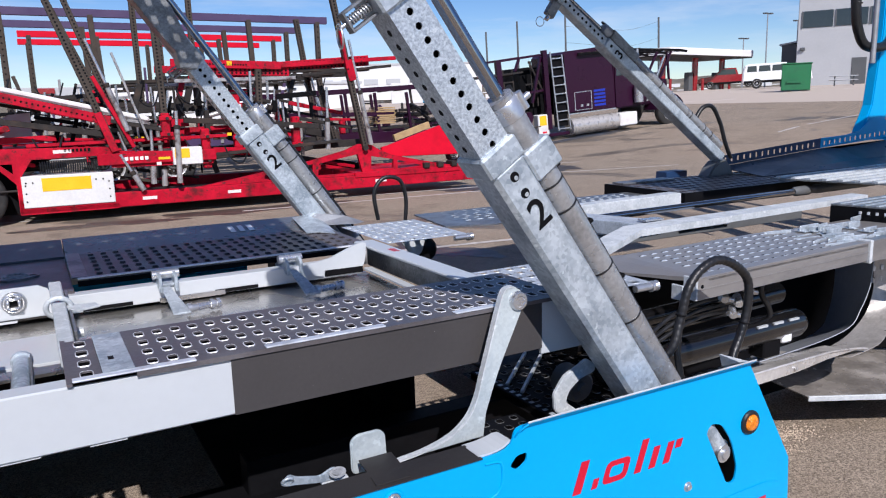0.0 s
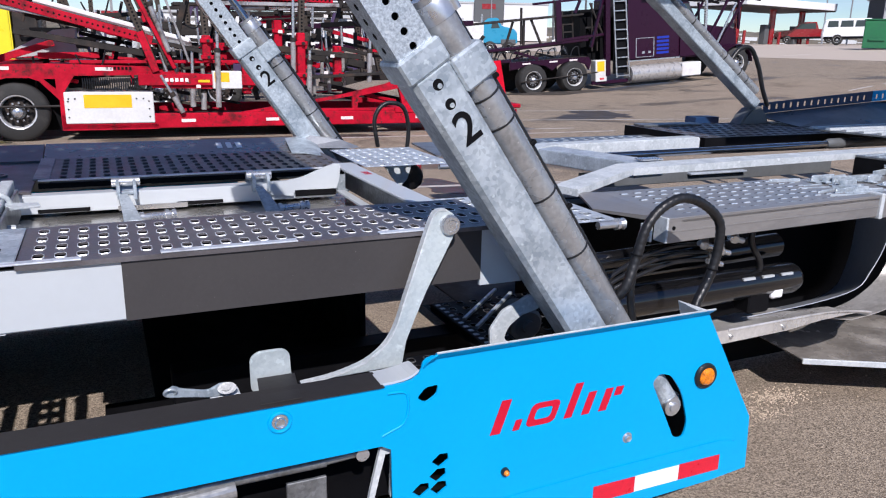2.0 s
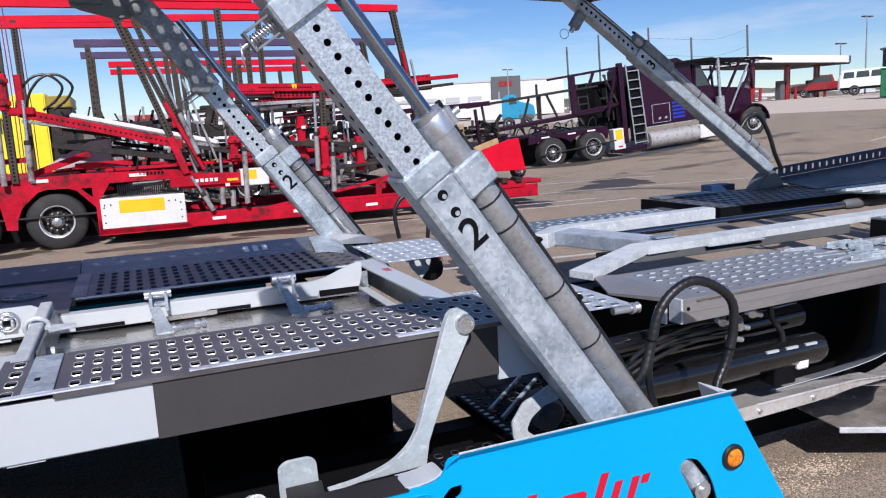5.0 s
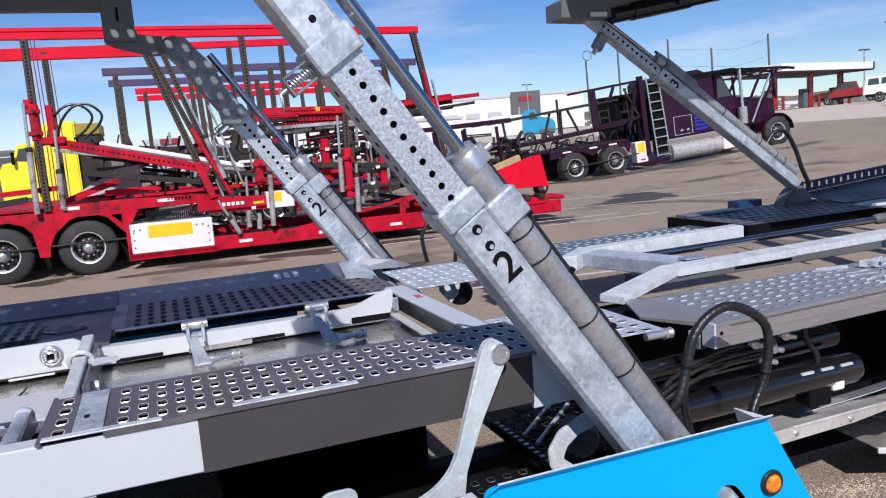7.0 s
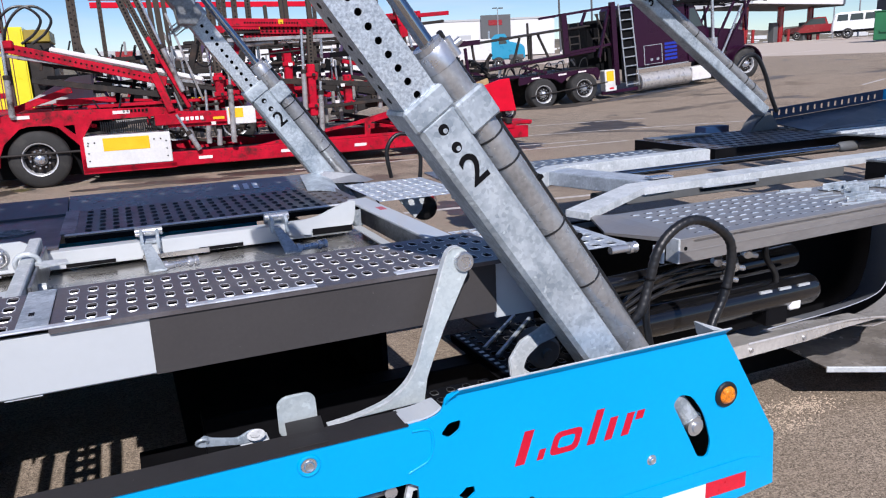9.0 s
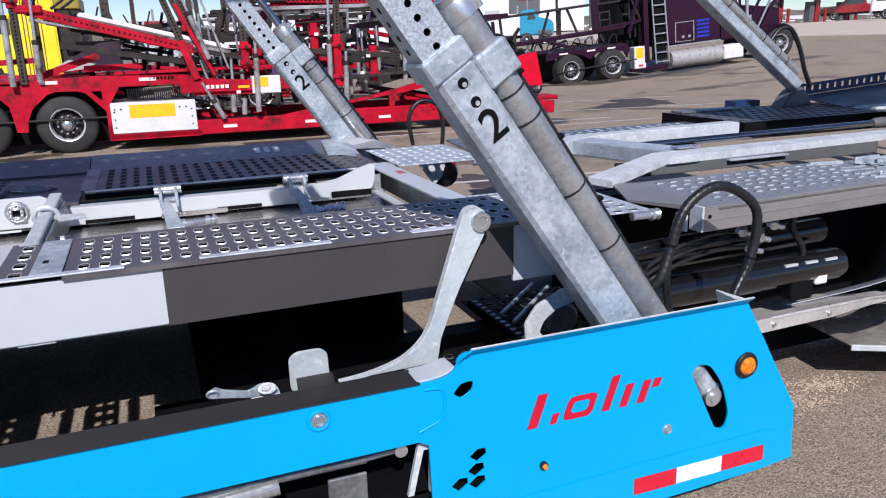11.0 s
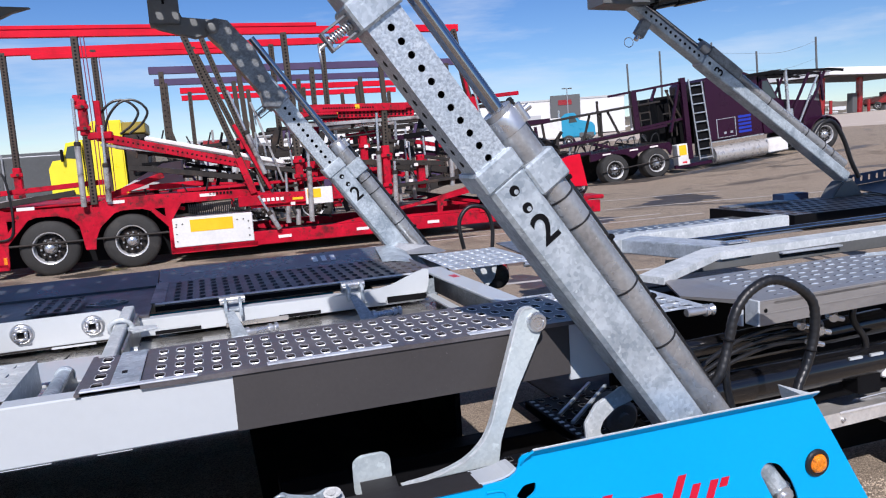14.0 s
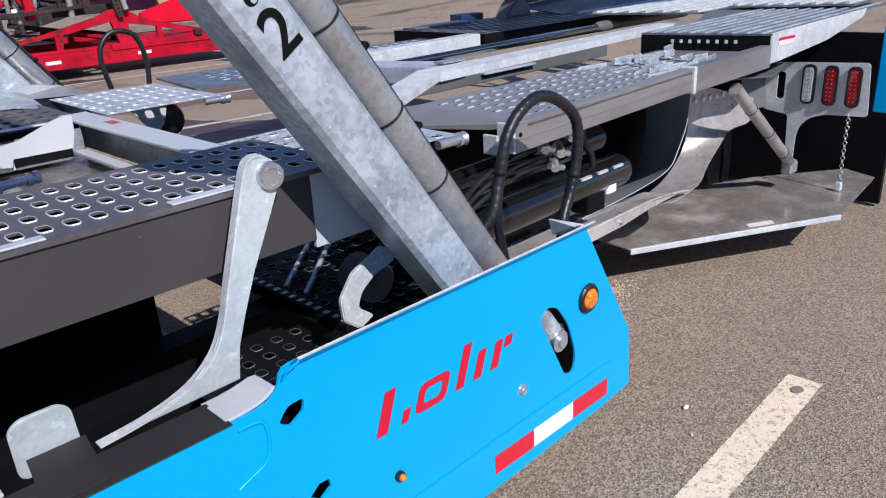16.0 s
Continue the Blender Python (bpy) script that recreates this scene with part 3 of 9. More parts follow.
def side_panel(y, sign, holes=True):
    """Cyan steel side panel; sign -1 faces -y, +1 faces +y."""
    M = FRONT.copy()
    M[1][3] = y
    outer = [(-2.6, 0.735), (-2.6, 0.56), (0.93, 0.575), (0.955, 0.56), (0.965, 0.2), (1.3, 0.195), (2.04, 0.212), (2.19, 0.225), (2.178, 0.41),
             (1.95, 0.795), (1.062, 0.795), (1.046, 0.791), (1.037, 0.781), (1.033, 0.766), (1.025, 0.751), (1.009, 0.741), (0.985, 0.736), (0.95, 0.735), (0.6, 0.735)]
    cut = []
    if holes:
        slot = sim_round([(1.765, 0.60), (1.79, 0.625), (1.835, 0.612), (1.885, 0.545), (1.917, 0.44), (1.905, 0.392), (1.868, 0.40), (1.825, 0.485)], 0.03)
        leaf = sim_round([(1.022, 0.688), (1.045, 0.714), (1.08, 0.716), (1.076, 0.69), (1.046, 0.672)], 0.008, 2)
        cut = [slot, leaf] + [[(x + a * 1.05, z + b * 1.05) for a, b in ((-0.022, 0), (0, 0.018), (0.022, 0.016), (0.024, -0.002), (0, -0.018))]
                              for x, z in ((1.088, 0.50), (1.082, 0.458), (1.035, 0.425), (1.085, 0.42))]
    bm = plate_with_holes(B(), outer, cut, M, 0.006)
    panel = part("side_panel", bm, BLUE, trailer, "glossy cyan-blue painted steel side panel")
    # lip along the top, leaning outward
    bm = B()
    s = sign
    prism(bm, [(1.062, y + s * 0.001, 0.786), (1.062, y + s * 0.03, 0.811), (1.062, y + s * 0.027, 0.815), (1.062, y - s * 0.004, 0.791)], (0.886, 0, 0))
    part("top_lip", bm, BLUE, panel)
    bm = B()
    prism(bm, [(1.062, y + s * 0.03, 0.8115), (1.062, y + s * 0.0315, 0.8145), (1.062, y + s * 0.027, 0.816), (1.062, y + s * 0.027, 0.8145)], (0.886, 0, 0))
    part("lip_edge", bm, GALV_WHITE, panel, "bare bright steel edge")
    # the lip rounds down at its end into the ledge
    turn = [[(x, y + s * 0.001, z), (x, y + s * w, z + 0.85 * w)] for x, z, w in ((1.062, 0.7865, 0.030), (1.050, 0.783, 0.026), (1.041, 0.777, 0.017), (1.036, 0.768, 0.004))]
    part("lip_turn", sheet(B(), turn, 0.004), BLUE, panel, "rounded end of the lip", smooth=50)
    # lower pressing, a little proud
    low = sim_round([(0.985, 0.22), (1.3, 0.205), (2.02, 0.222), (2.15, 0.232), (2.14, 0.332), (2.07, 0.352), (1.6, 0.35), (0.985, 0.335)], 0.02)
    bm = B()
    prism(bm, [(x, y + s * 0.003, z) for x, z in low], (0, -s * 0.004, 0), 0.0015)
    part("lower_pressing", bm, BLUE, panel)
    # inward ledge and its film
    bm = box(B(), -2.6, 0.95, min(y - s * 0.007, y - s * 0.09), max(y - s * 0.007, y - s * 0.09), 0.722, 0.732, 0.002)
    ledge = part("ledge", bm, GALV_WHITE, panel, "bare galvanised top ledge")
    q = y - s * 0.008
    rows = [[(x, q, z), (x, y - s * 0.05, z - 0.001), (x, y - s * w, z - 0.003)] for x, z, w in ((0.93, 0.7335, 0.092), (0.965, 0.7345, 0.092), (0.99, 0.737, 0.092), (1.01, 0.742, 0.09), (1.024, 0.750, 0.084), (1.032, 0.758, 0.07))]
    bm = sheet(B(), rows, 0.006)
    part("ledge_end", bm, WHITE_RAIL, panel)
    bm = box(B(), -2.6, 0.935, min(y + s * 0.0066, y - s * 0.086), max(y + s * 0.0066, y - s * 0.086), 0.7352, 0.7375, 0)
    part("ledge_film", bm, LEDGE_FILM, panel, "dark grey protective film")
    # pressed contour beside the cut-out
    if holes:
        part("pressed_rib", tube(B(), [(0.945, y + s * 0.0, 0.715), (0.985, y, 0.712), (0.998, y, 0.695), (0.998, y, 0.655), (0.985, y, 0.625), (0.955, y, 0.612), (0.93, y, 0.602)], 0.004, 6, 5), BLUE, panel, smooth=80)
    return panel


near_panel = side_panel(1.48, -1)
# far panel is out of view, stretched near the ground to block light
bm = box(B(), -6.0, 1.05, 4.24, 4.25, 0.02, 0.94, 0.002)
part("side_panel", bm, BLUE, trailer, "unseen cyan far side panel, made taller to block light")


def on_panel(name, bm, material, label=""):
    return part(name, bm, material, near_panel, label)


# logo as plain slanted red shapes
def slant(x, z, w, h, lean=0.35):
    return [(x, z), (x + w, z), (x + w + h * lean, z + h), (x + h * lean, z + h)]


def on_front(pts, d0=0.0006, d1=0.0016):
    return [(x, 1.48 - d1, z) for x, z in pts], (0, d1 - d0, 0)


def logo():
    shapes = [slant(1.232, 0.541, 0.03, 0.095), slant(1.30, 0.541, 0.02, 0.03), slant(1.462, 0.545, 0.026, 0.1),
              slant(1.52, 0.545, 0.026, 0.066), slant(1.578, 0.545, 0.026, 0.066), slant(1.628, 0.585, 0.026, 0.026)]
    for s in shapes:
        bm = B()
        pts, lift = on_front(s)
        prism(bm, pts, lift)
        on_panel("logo_bar", bm, RED_LOGO, "red vinyl emblem piece")
    bm = B()
    o = sim_round(slant(1.338, 0.543, 0.092, 0.066), 0.02)
    i = sim_round(slant(1.364, 0.56, 0.052, 0.033), 0.012)
    plate_with_holes(bm, o, [i], facing(0, 1.4785, 0), 0.001)
    on_panel("logo_ring", bm, RED_LOGO, "red vinyl emblem ring")


logo()
for k, (a, b, m) in enumerate(((1.583, 1.733, TAPE_RED), (1.734, 1.902, TAPE_WHITE), (1.903, 2.066, TAPE_RED))):
    bm = B()
    za, zb = 0.302, 0.301
    prism(bm, [(a, 1.4758, za - 0.053), (b, 1.4758, zb - 0.053), (b, 1.4758, zb), (a, 1.4758, za)], (0, 0.0012, 0))
    on_panel("reflective_tape", bm, m, "red reflective tape" if m is TAPE_RED else "white reflective tape")


def bolt(x, z, r, y=1.48):
    bm = B()
    lathe(bm, (x, y + 0.001, z), (x, y - 0.1, z), [(0, r * 1.55), (0.002, r * 1.5), (0.0021, r * 1.05), (0.009, r * 1.0), (0.011, r * 0.85), (0.0085, r * 0.5)])
    return part("bolt", bm, STEEL, near_panel, "zinc-plated bolt", smooth=40)


bolt(0.682, 0.692, 0.0125)
bolt(1.692, 0.438, 0.011)
bm = B()
torus(bm, (0.682, 1.4795, 0.692), (0, 1, 0), 0.024, 0.005)
on_panel("bolt_dimple", bm, BLUE)


def marker(x, z, r):
    bm = B()
    lathe(bm, (x, 1.481, z), (x, 1.4, z), [(0, r * 1.42), (0.006, r * 1.42), (0.011, r * 1.3), (0.012, r * 1.02), (0.009, r * 1.0)])
    lamp = on_panel("marker_lamp", bm, RUBBER, "round amber marker lamp in a black grommet")
    bm = B()
    lathe(bm, (x, 1.472, z), (x, 1.4, z), [(0, r), (0.004, r * 0.96), (0.009, r * 0.8), (0.012, r * 0.45), (0.013, r * 0.05)])
    part("lens", bm, AMBER, lamp, "faceted amber lens")


marker(1.966, 0.589, 0.029)
marker(1.283, 0.423, 0.0085)
# fittings seen through the slot
bm = cyl(B(), (1.785, 1.525, 0.615), (1.872, 1.525, 0.50), 0.034)
on_panel("slot_pin", bm, GALV, "galvanised pivot link behind the slot")
bolt(1.872, 0.515, 0.017, 1.505)
# added black sheet stands in for the dark behind slot and holes
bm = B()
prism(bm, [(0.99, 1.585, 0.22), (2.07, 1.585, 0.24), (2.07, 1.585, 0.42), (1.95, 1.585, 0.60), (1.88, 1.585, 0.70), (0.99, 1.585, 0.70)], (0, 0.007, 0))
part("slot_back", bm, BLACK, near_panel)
bm = lathe(B(), (1.862, 1.50, 0.50), (1.862, 1.40, 0.50), [(0, 0.03), (0.012, 0.03), (0.014, 0.016), (0.022, 0.016), (0.024, 0.008)], 12)
part("slot_nut", bm, STEEL, near_panel, "plated nut behind the slot", smooth=40)
# rams under the ledge, inside the opening
bm = cyl(B(), (-0.6, 1.53, 0.536), (0.80, 1.53, 0.536), 0.014)
cyl(bm, (0.80, 1.53, 0.536), (0.88, 1.53, 0.54), 0.010)
part("panel_ram", bm, GALV_DULL, trailer, "slim dark hydraulic ram", smooth=40)
bm = cyl(B(), (0.886, 1.495, 0.552), (0.886, 1.56, 0.552), 0.017)
part("ram_pin", bm, STEEL, trailer, "steel pin head")
bm = cyl(B(), (-0.3, 1.52, 0.465), (0.58, 1.52, 0.52), 0.022)
part("panel_ram", bm, BARREL, trailer, "bright slim hydraulic ram")
bm = box(B(), 0.70, 0.80, 1.52, 1.53, 0.38, 0.5, 0.002)
part("inner_flag", bm, GALV_DULL, trailer)
bm = B()
plate_with_holes(bm, [(0.90, 0.40), (0.915, 0.47), (0.935, 0.555), (0.965, 0.562), (0.985, 0.53), (0.98, 0.40)], [[(0.918, 0.41), (0.932, 0.47), (0.948, 0.535), (0.965, 0.535), (0.962, 0.41)]], facing(0, 1.505, 0), 0.012)
part("ram_bracket", bm, GALV_WHITE, trailer, "galvanised ram bracket")

# near side rail with its film
bm = box(B(), -6.0, 1.325, 1.755, 1.82, 0.884, 1.034, 0.004)
rail = part("side_rail", bm, WHITE_RAIL, trailer, "pale grey painted side rail")
bm = box(B(), 0.382, 1.330, 1.7515, 1.756, 0.8835, 1.0345, 0.001)
part("rail_film", bm, DARK_COVER, rail, "dark grey protective film")
bm = box(B(), 1.331, 1.60, 1.757, 1.770, 0.862, 1.03, 0.002)
part("rail_gusset", bm, WHITE_RAIL, trailer, "pale grey gusset plate")
bm = box(B(), -3.6, 1.36, 4.02, 4.085, 0.80, 0.93, 0.004)
part("side_rail", bm, WHITE_RAIL, trailer)
for k in range(7):
    part("stitch_weld", box(B(), 0.05 - k * 0.21, 0.13 - k * 0.21 + 0.03 * (k % 3), 1.753, 1.757, 0.8828, 0.884, 0.0), WHITE_RAIL, rail)


def runway(name, x0, x1, y0, y1, z, nx, ny, hx, hy, material, rim, label, skip=None, frame_edge=0.02):
    plate, rims = B(), B()
    perforated(plate, rims, x0 + frame_edge, x1 - frame_edge, y0 + frame_edge, y1 - frame_edge, nx, ny, hx, hy, M=Matrix.Translation((0, 0, z)), skip=skip)
    for a, b, c, d in ((x0, x1, y0, y0 + frame_edge), (x0, x1, y1 - frame_edge, y1), (x0, x0 + frame_edge, y0 + frame_edge, y1 - frame_edge), (x1 - frame_edge, x1, y0 + frame_edge, y1 - frame_edge)):
        box(plate, a, b, c, d, z - 0.006, z, 0.0)
    for a, b, c, d in ((x0, x1, y0 - 0.0005, y0 + 0.005), (x0, x1, y1 - 0.005, y1 + 0.0005)):
        box(plate, a, b, c, d, z - 0.012, z - 0.0005, 0.0)
    run = part(name, plate, material, trailer, label)
    part("hole_rims", rims, rim, run, "pressed hole rims", smooth=50, kind="stuff")
    return run


near_run = runway("runway", 0.165, 1.42, 1.745, 2.12, 1.044, 26, 4, 0.0115, 0.0185, RUNWAY, RIM, "perforated steel wheel runway with raised hole rims")
# worn bright edge strip, in lengths
for a, b in ((0.03, 0.30), (0.47, 0.80), (1.02, 1.21)):
    bm = box(B(), a, b, 1.742, 1.768, 1.0445, 1.049, 0.0015)
    part("edge_strip", bm, WORN, near_run, "scuffed pale edge strip")
bm = box(B(), 0.095, 0.165, 1.76, 2.10, 1.046, 1.05, 0.002)
part("end_plate", bm, GALV, near_run, "pale galvanised end plate")
bm = box(B(), 0.115, 0.128, 1.86, 1.885, 1.0502, 1.0512, 0.0)
part("end_plate_slot", bm, BLACK, near_run)
plate, rims = B(), B()
perforated(plate, rims, 0.03, 0.095, 1.75, 2.10, 1, 4, 0.013, 0.022, M=Matrix.Translation((0, 0, 1.043)))
box(plate, 0.018, 0.03, 1.745, 2.12, 1.036, 1.043, 0)
end = part("runway_end", plate, RUNWAY, trailer)
part("hole_rims", rims, RIM, end, smooth=50, kind="stuff")

# black sheet under the plate puts the dark of its holes into colour
part("runway_backing", box(B(), 0.03, 1.41, 1.752, 2.112, 1.0347, 1.0362, 0), BLACK, near_run, "black sheet that darkens the runway's holes")
# rims and end plate here are darker than on the near runway
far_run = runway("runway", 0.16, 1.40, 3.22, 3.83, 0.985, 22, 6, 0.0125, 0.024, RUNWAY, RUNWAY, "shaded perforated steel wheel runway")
# same black sheet here, and a black strip for the shade under the edge
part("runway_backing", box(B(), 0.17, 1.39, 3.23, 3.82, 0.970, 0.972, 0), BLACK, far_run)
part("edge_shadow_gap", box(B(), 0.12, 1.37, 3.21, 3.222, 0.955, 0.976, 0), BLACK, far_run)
# bright metal puts the sunlit edge into the strip's colour
bm = box(B(), 0.12, 1.37, 3.205, 3.222, 0.984, 0.991, 0.002)
part("edge_strip", bm, RIM, far_run, "runway edge, sunlight put into its bright colour")
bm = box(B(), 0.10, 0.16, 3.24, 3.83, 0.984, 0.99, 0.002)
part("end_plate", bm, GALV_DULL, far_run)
# far deck left of the runway
bm = box(B(), -6.0, 0.10, 3.10, 4.0, 0.955, 0.965, 0.0)
fd = part("far_deck", bm, RUNWAY, trailer, "dark steel deck plate")
for cx, cy in ((-0.10, 3.50), (-0.62, 3.50), (-0.95, 3.45)):
    bm = B()
    plate_with_holes(bm, sim_round([(cx - 0.09, cy - 0.02), (cx - 0.03, cy - 0.07), (cx + 0.03, cy - 0.07), (cx + 0.09, cy - 0.02), (cx + 0.09, cy + 0.02), (cx + 0.03, cy + 0.07), (cx - 0.03, cy + 0.07), (cx - 0.09, cy + 0.02)], 0.02),
                     [disc(cx - 0.065, cy, 0.014), disc(cx + 0.065, cy, 0.014)], Matrix.Translation((0, 0, 0.973)), 0.008)
    torus(bm, (cx, cy, 0.973), (0, 0, 1), 0.04, 0.008)
    part("tie_down_ring", bm, GALV_DULL, fd, "tie-down ring plate")
plate, rims = B(), B()
perforated(plate, rims, -0.42, -0.2, 3.32, 3.7, 4, 4, 0.014, 0.026, M=Matrix.Translation((0, 0, 0.985)))
step = part("step_plate", plate, RUNWAY, trailer)
part("hole_rims", rims, RUNWAY, step, smooth=50, kind="stuff")

# far outer kerb, sloping outward, with three bright patches of light drawn on it
# left length darker: shade of the upper deck put into its colour
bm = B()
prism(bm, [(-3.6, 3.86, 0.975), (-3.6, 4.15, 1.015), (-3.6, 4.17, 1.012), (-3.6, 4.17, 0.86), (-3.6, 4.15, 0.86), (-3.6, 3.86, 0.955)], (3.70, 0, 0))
part("far_kerb", bm, KERB_SHADE, trailer, "outer kerb, deep shade put into its dark colour")
bm = B()
prism(bm, [(0.105, 3.86, 0.977), (0.105, 4.15, 1.017), (0.105, 4.17, 1.014), (0.105, 4.17, 0.86), (0.105, 4.15, 0.86), (0.105, 3.86, 0.957)], (1.275, 0, 0))
kerb = part("far_kerb", bm, KERB_GREY, trailer, "glossy blue-grey outer kerb with three bright patches")
for k in range(3):
    x = 0.91 + 0.05 * k
    part("kerb_slot", prism(B(), [(x, 3.96, 0.9925), (x + 0.028, 3.96, 0.9925), (x + 0.032, 4.07, 1.0075), (x + 0.004, 4.07, 1.0075)], (0, 0, 0.001)), RIM, kerb, "bright patch, light put into its colour")
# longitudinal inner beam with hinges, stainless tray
# black sheet stands in for the shade in the gap beside the beam
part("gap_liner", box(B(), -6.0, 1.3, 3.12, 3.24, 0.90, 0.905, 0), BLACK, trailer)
bm = box(B(), -6.0, 1.28, 3.06, 3.13, 0.885, 0.955, 0.003)
part("inner_beam", bm, WHITE_RAIL, trailer, "white inner frame beam")
bm = B()
prism(bm, [(x, 3.045, z) for x, z in ((0.96, 0.958), (1.06, 0.967), (1.128, 0.978), (1.18, 0.998), (1.234, 1.020), (1.28, 1.032), (1.30, 1.028), (1.298, 0.98), (1.29, 0.945), (1.281, 0.923), (1.10, 0.925), (1.092, 0.90), (0.96, 0.913))], (0, 0.012, 0))
# black strip stands in for the shade in the slot below the knuckle
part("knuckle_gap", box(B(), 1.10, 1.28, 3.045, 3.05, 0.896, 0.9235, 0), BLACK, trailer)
part("frame_knuckle", bm, WHITE_RAIL, trailer, "white swept frame knuckle")
bm = B()
prism(bm, [(-6.0, 2.06, 0.858), (-1.1, 2.06, 0.858), (-1.1, 2.42, 0.858), (0.09, 2.42, 0.858), (0.09, 2.06, 0.858), (1.34, 2.06, 0.858), (1.34, 3.2, 0.858), (-6.0, 3.2, 0.858)], (0, 0, 0.01))
part("tray", bm, TRAY, trailer, "bare stainless floor tray with dull smears")
for a, b in ((-0.45, -0.05), (0.12, 0.30), (0.62, 0.80)):
    bm = box(B(), a, b, 3.055, 3.0575, 0.888, 0.903, 0.0)
    part("beam_slot", bm, BLACK, trailer)
bm = box(B(), 0.40, 0.66, 3.052, 3.058, 0.88, 0.90, 0.001)
part("beam_shim", bm, TRAY, trailer)


def hinge(x, lean):
    y = 3.07
    h = part("deck_hinge", box(B(), x - 0.04, x + 0.04, y - 0.02, y + 0.12, 0.945, 0.957, 0.003), GALV, trailer, "galvanised deck hinge with pins")
    for dx in (-0.03, 0.03):
        bm = B()
        prism(bm, [(x + dx - 0.006, y + 0.12, 0.95), (x + dx - 0.006, y - 0.05, 0.93), (x + dx - 0.006, y - 0.045, 0.985), (x + dx - 0.006, y - 0.02, 1.0), (x + dx - 0.006, y + 0.05, 1.0)], (0.012, 0, 0))
        part("cheek", bm, GALV, h)
    bm = cyl(B(), (x - 0.052, y + 0.02, 0.99), (x + 0.052, y + 0.02, 0.99), 0.018)
    part("pin", bm, STEEL, h, smooth=40)
    # short tapered strap running down to the tray, its pin reaching past one side
    x2 = x + lean
    bm = B()
    prism(bm, [(x - 0.030, y - 0.06, 0.948), (x + 0.002, y - 0.06, 0.948), (x2 + 0.036, 2.81, 0.884), (x2 - 0.028, 2.81, 0.884)], (0, 0, 0.008), 0.002)
    part("strap", bm, GALV, h, "pale galvanised strap")
    bm = cyl(B(), (x2 + 0.03, 2.845, 0.894), (x2 + 0.155, 2.87, 0.894), 0.013)
    for q in (0.035, 0.125, 0.15):
        cyl(bm, (x2 + q - 0.007, 2.845 + 0.2 * (q - 0.03), 0.894), (x2 + q + 0.007, 2.847 + 0.2 * (q - 0.03), 0.894), 0.02, seg=10)
    part("pin", bm, STEEL, h, smooth=40)


hinge(0.435, 0.005)
hinge(0.955, 0.0)

# cross member with channel section, far to near
bm = B()
beam(bm, (1.36, 3.22, 1.0), (1.378, 2.1, 1.0), 0.095, 0.012, 0.003)
beam(bm, (1.405, 3.22, 0.955), (1.423, 2.1, 0.955), 0.012, 0.09, 0.002)
part("cross_member", bm, WHITE_RAIL, trailer, "white channel cross member")
# web duller than its white channel: the recess shade is in the colour
part("member_web", beam(B(), (1.375, 3.2, 0.94), (1.39, 2.1, 0.94), 0.012, 0.10, 0.002), GALV_DULL, trailer, "recessed channel web, shade put into its grey")
bm = box(B(), 1.283, 1.32, 2.2, 3.043, 0.905, 0.915, 0.002)
part("cross_strip", bm, WHITE_RAIL, trailer)
bm = B()
for k in range(3):
    box(bm, 1.362 + k * 0.011, 1.369 + k * 0.011, 2.88, 2.95, 1.0065, 1.0072, 0.0)
part("warning_print", bm, RED_LOGO, trailer, "small faded red print")
# deck end plates past the cross member
for y0, y1 in ((3.11, 3.71), (1.85, 2.35)):
    plate, rims = B(), B()
    perforated(plate, rims, 1.44, 1.86, y0, y1, 7, 7, 0.016, 0.02, lip=0.003, M=Matrix.Translation((0, 0, 0.998)))
    box(plate, 1.86, 1.885, y0, y1, 0.98, 0.998, 0)
    p = part("bridge_plate", plate, RUNWAY_PALE, trailer, "pale galvanised perforated bridge plate")
    part("hole_rims", rims, RUNWAY_PALE, p, smooth=50, kind="stuff")
    bm = cyl(B(), (1.80, y0 - 0.005, 0.985), (1.885, y0 - 0.005, 0.985), 0.013)
    lathe(bm, (1.87, y0 - 0.005, 0.985), (1.95, y0 - 0.005, 0.985), [(0, 0.02), (0.012, 0.02), (0.016, 0.014), (0.03, 0.02), (0.038, 0.012)], 12)
    part("bridge_pin", bm, STEEL, p, "plated pivot pin", smooth=40)
bm = lathe(B(), (1.815, 3.50, 0.90), (1.73, 3.30, 0.908), [(0, 0.03), (0.0, 0.066), (0.205, 0.066), (0.212, 0.06), (0.212, 0.02)], 28)
part("deck_stop", bm, DARK_CYL, trailer, "black cylinder end under the bridge plate", smooth=40)

bm = B()
prism(bm, [(1.60, 3.30, 0.965), (1.74, 3.30, 0.965), (1.72, 3.30, 0.90), (1.68, 3.30, 0.86), (1.64, 3.30, 0.91)], (0, 0.02, 0), 0.003)
part("stop_bracket", bm, GALV_WHITE, trailer, "pale bracket above the deck stop")
# left frame: cross bar, eye plate, boxes
bm = B()
beam(bm, (0.035, 3.03, 1.0), (0.036, 2.14, 0.985), 0.042, 0.05, 0.004)
part("lock_bar", bm, GALV_WHITE, trailer, "pale cross bar")
# dark side of the pale bar, shade put into a duller zinc
bm = box(B(), 0.062, 0.072, 2.36, 2.98, 0.90, 1.0, 0.002)
part("bar_web", bm, GALV_DULL, trailer, "web below the cross bar, shade put into its grey")
part("web_bolt", cyl(B(), (0.07, 2.55, 0.945), (0.095, 2.55, 0.945), 0.017, seg=8), GALV_WHITE, trailer)
bm = torus(B(), (0.034, 2.70, 1.0), (0.05, 1, 0.35), 0.038, 0.009)
part("lock_ring", bm, GALV_WHITE, trailer, "heavy white ring round the cross bar", smooth=60)
bm = B()
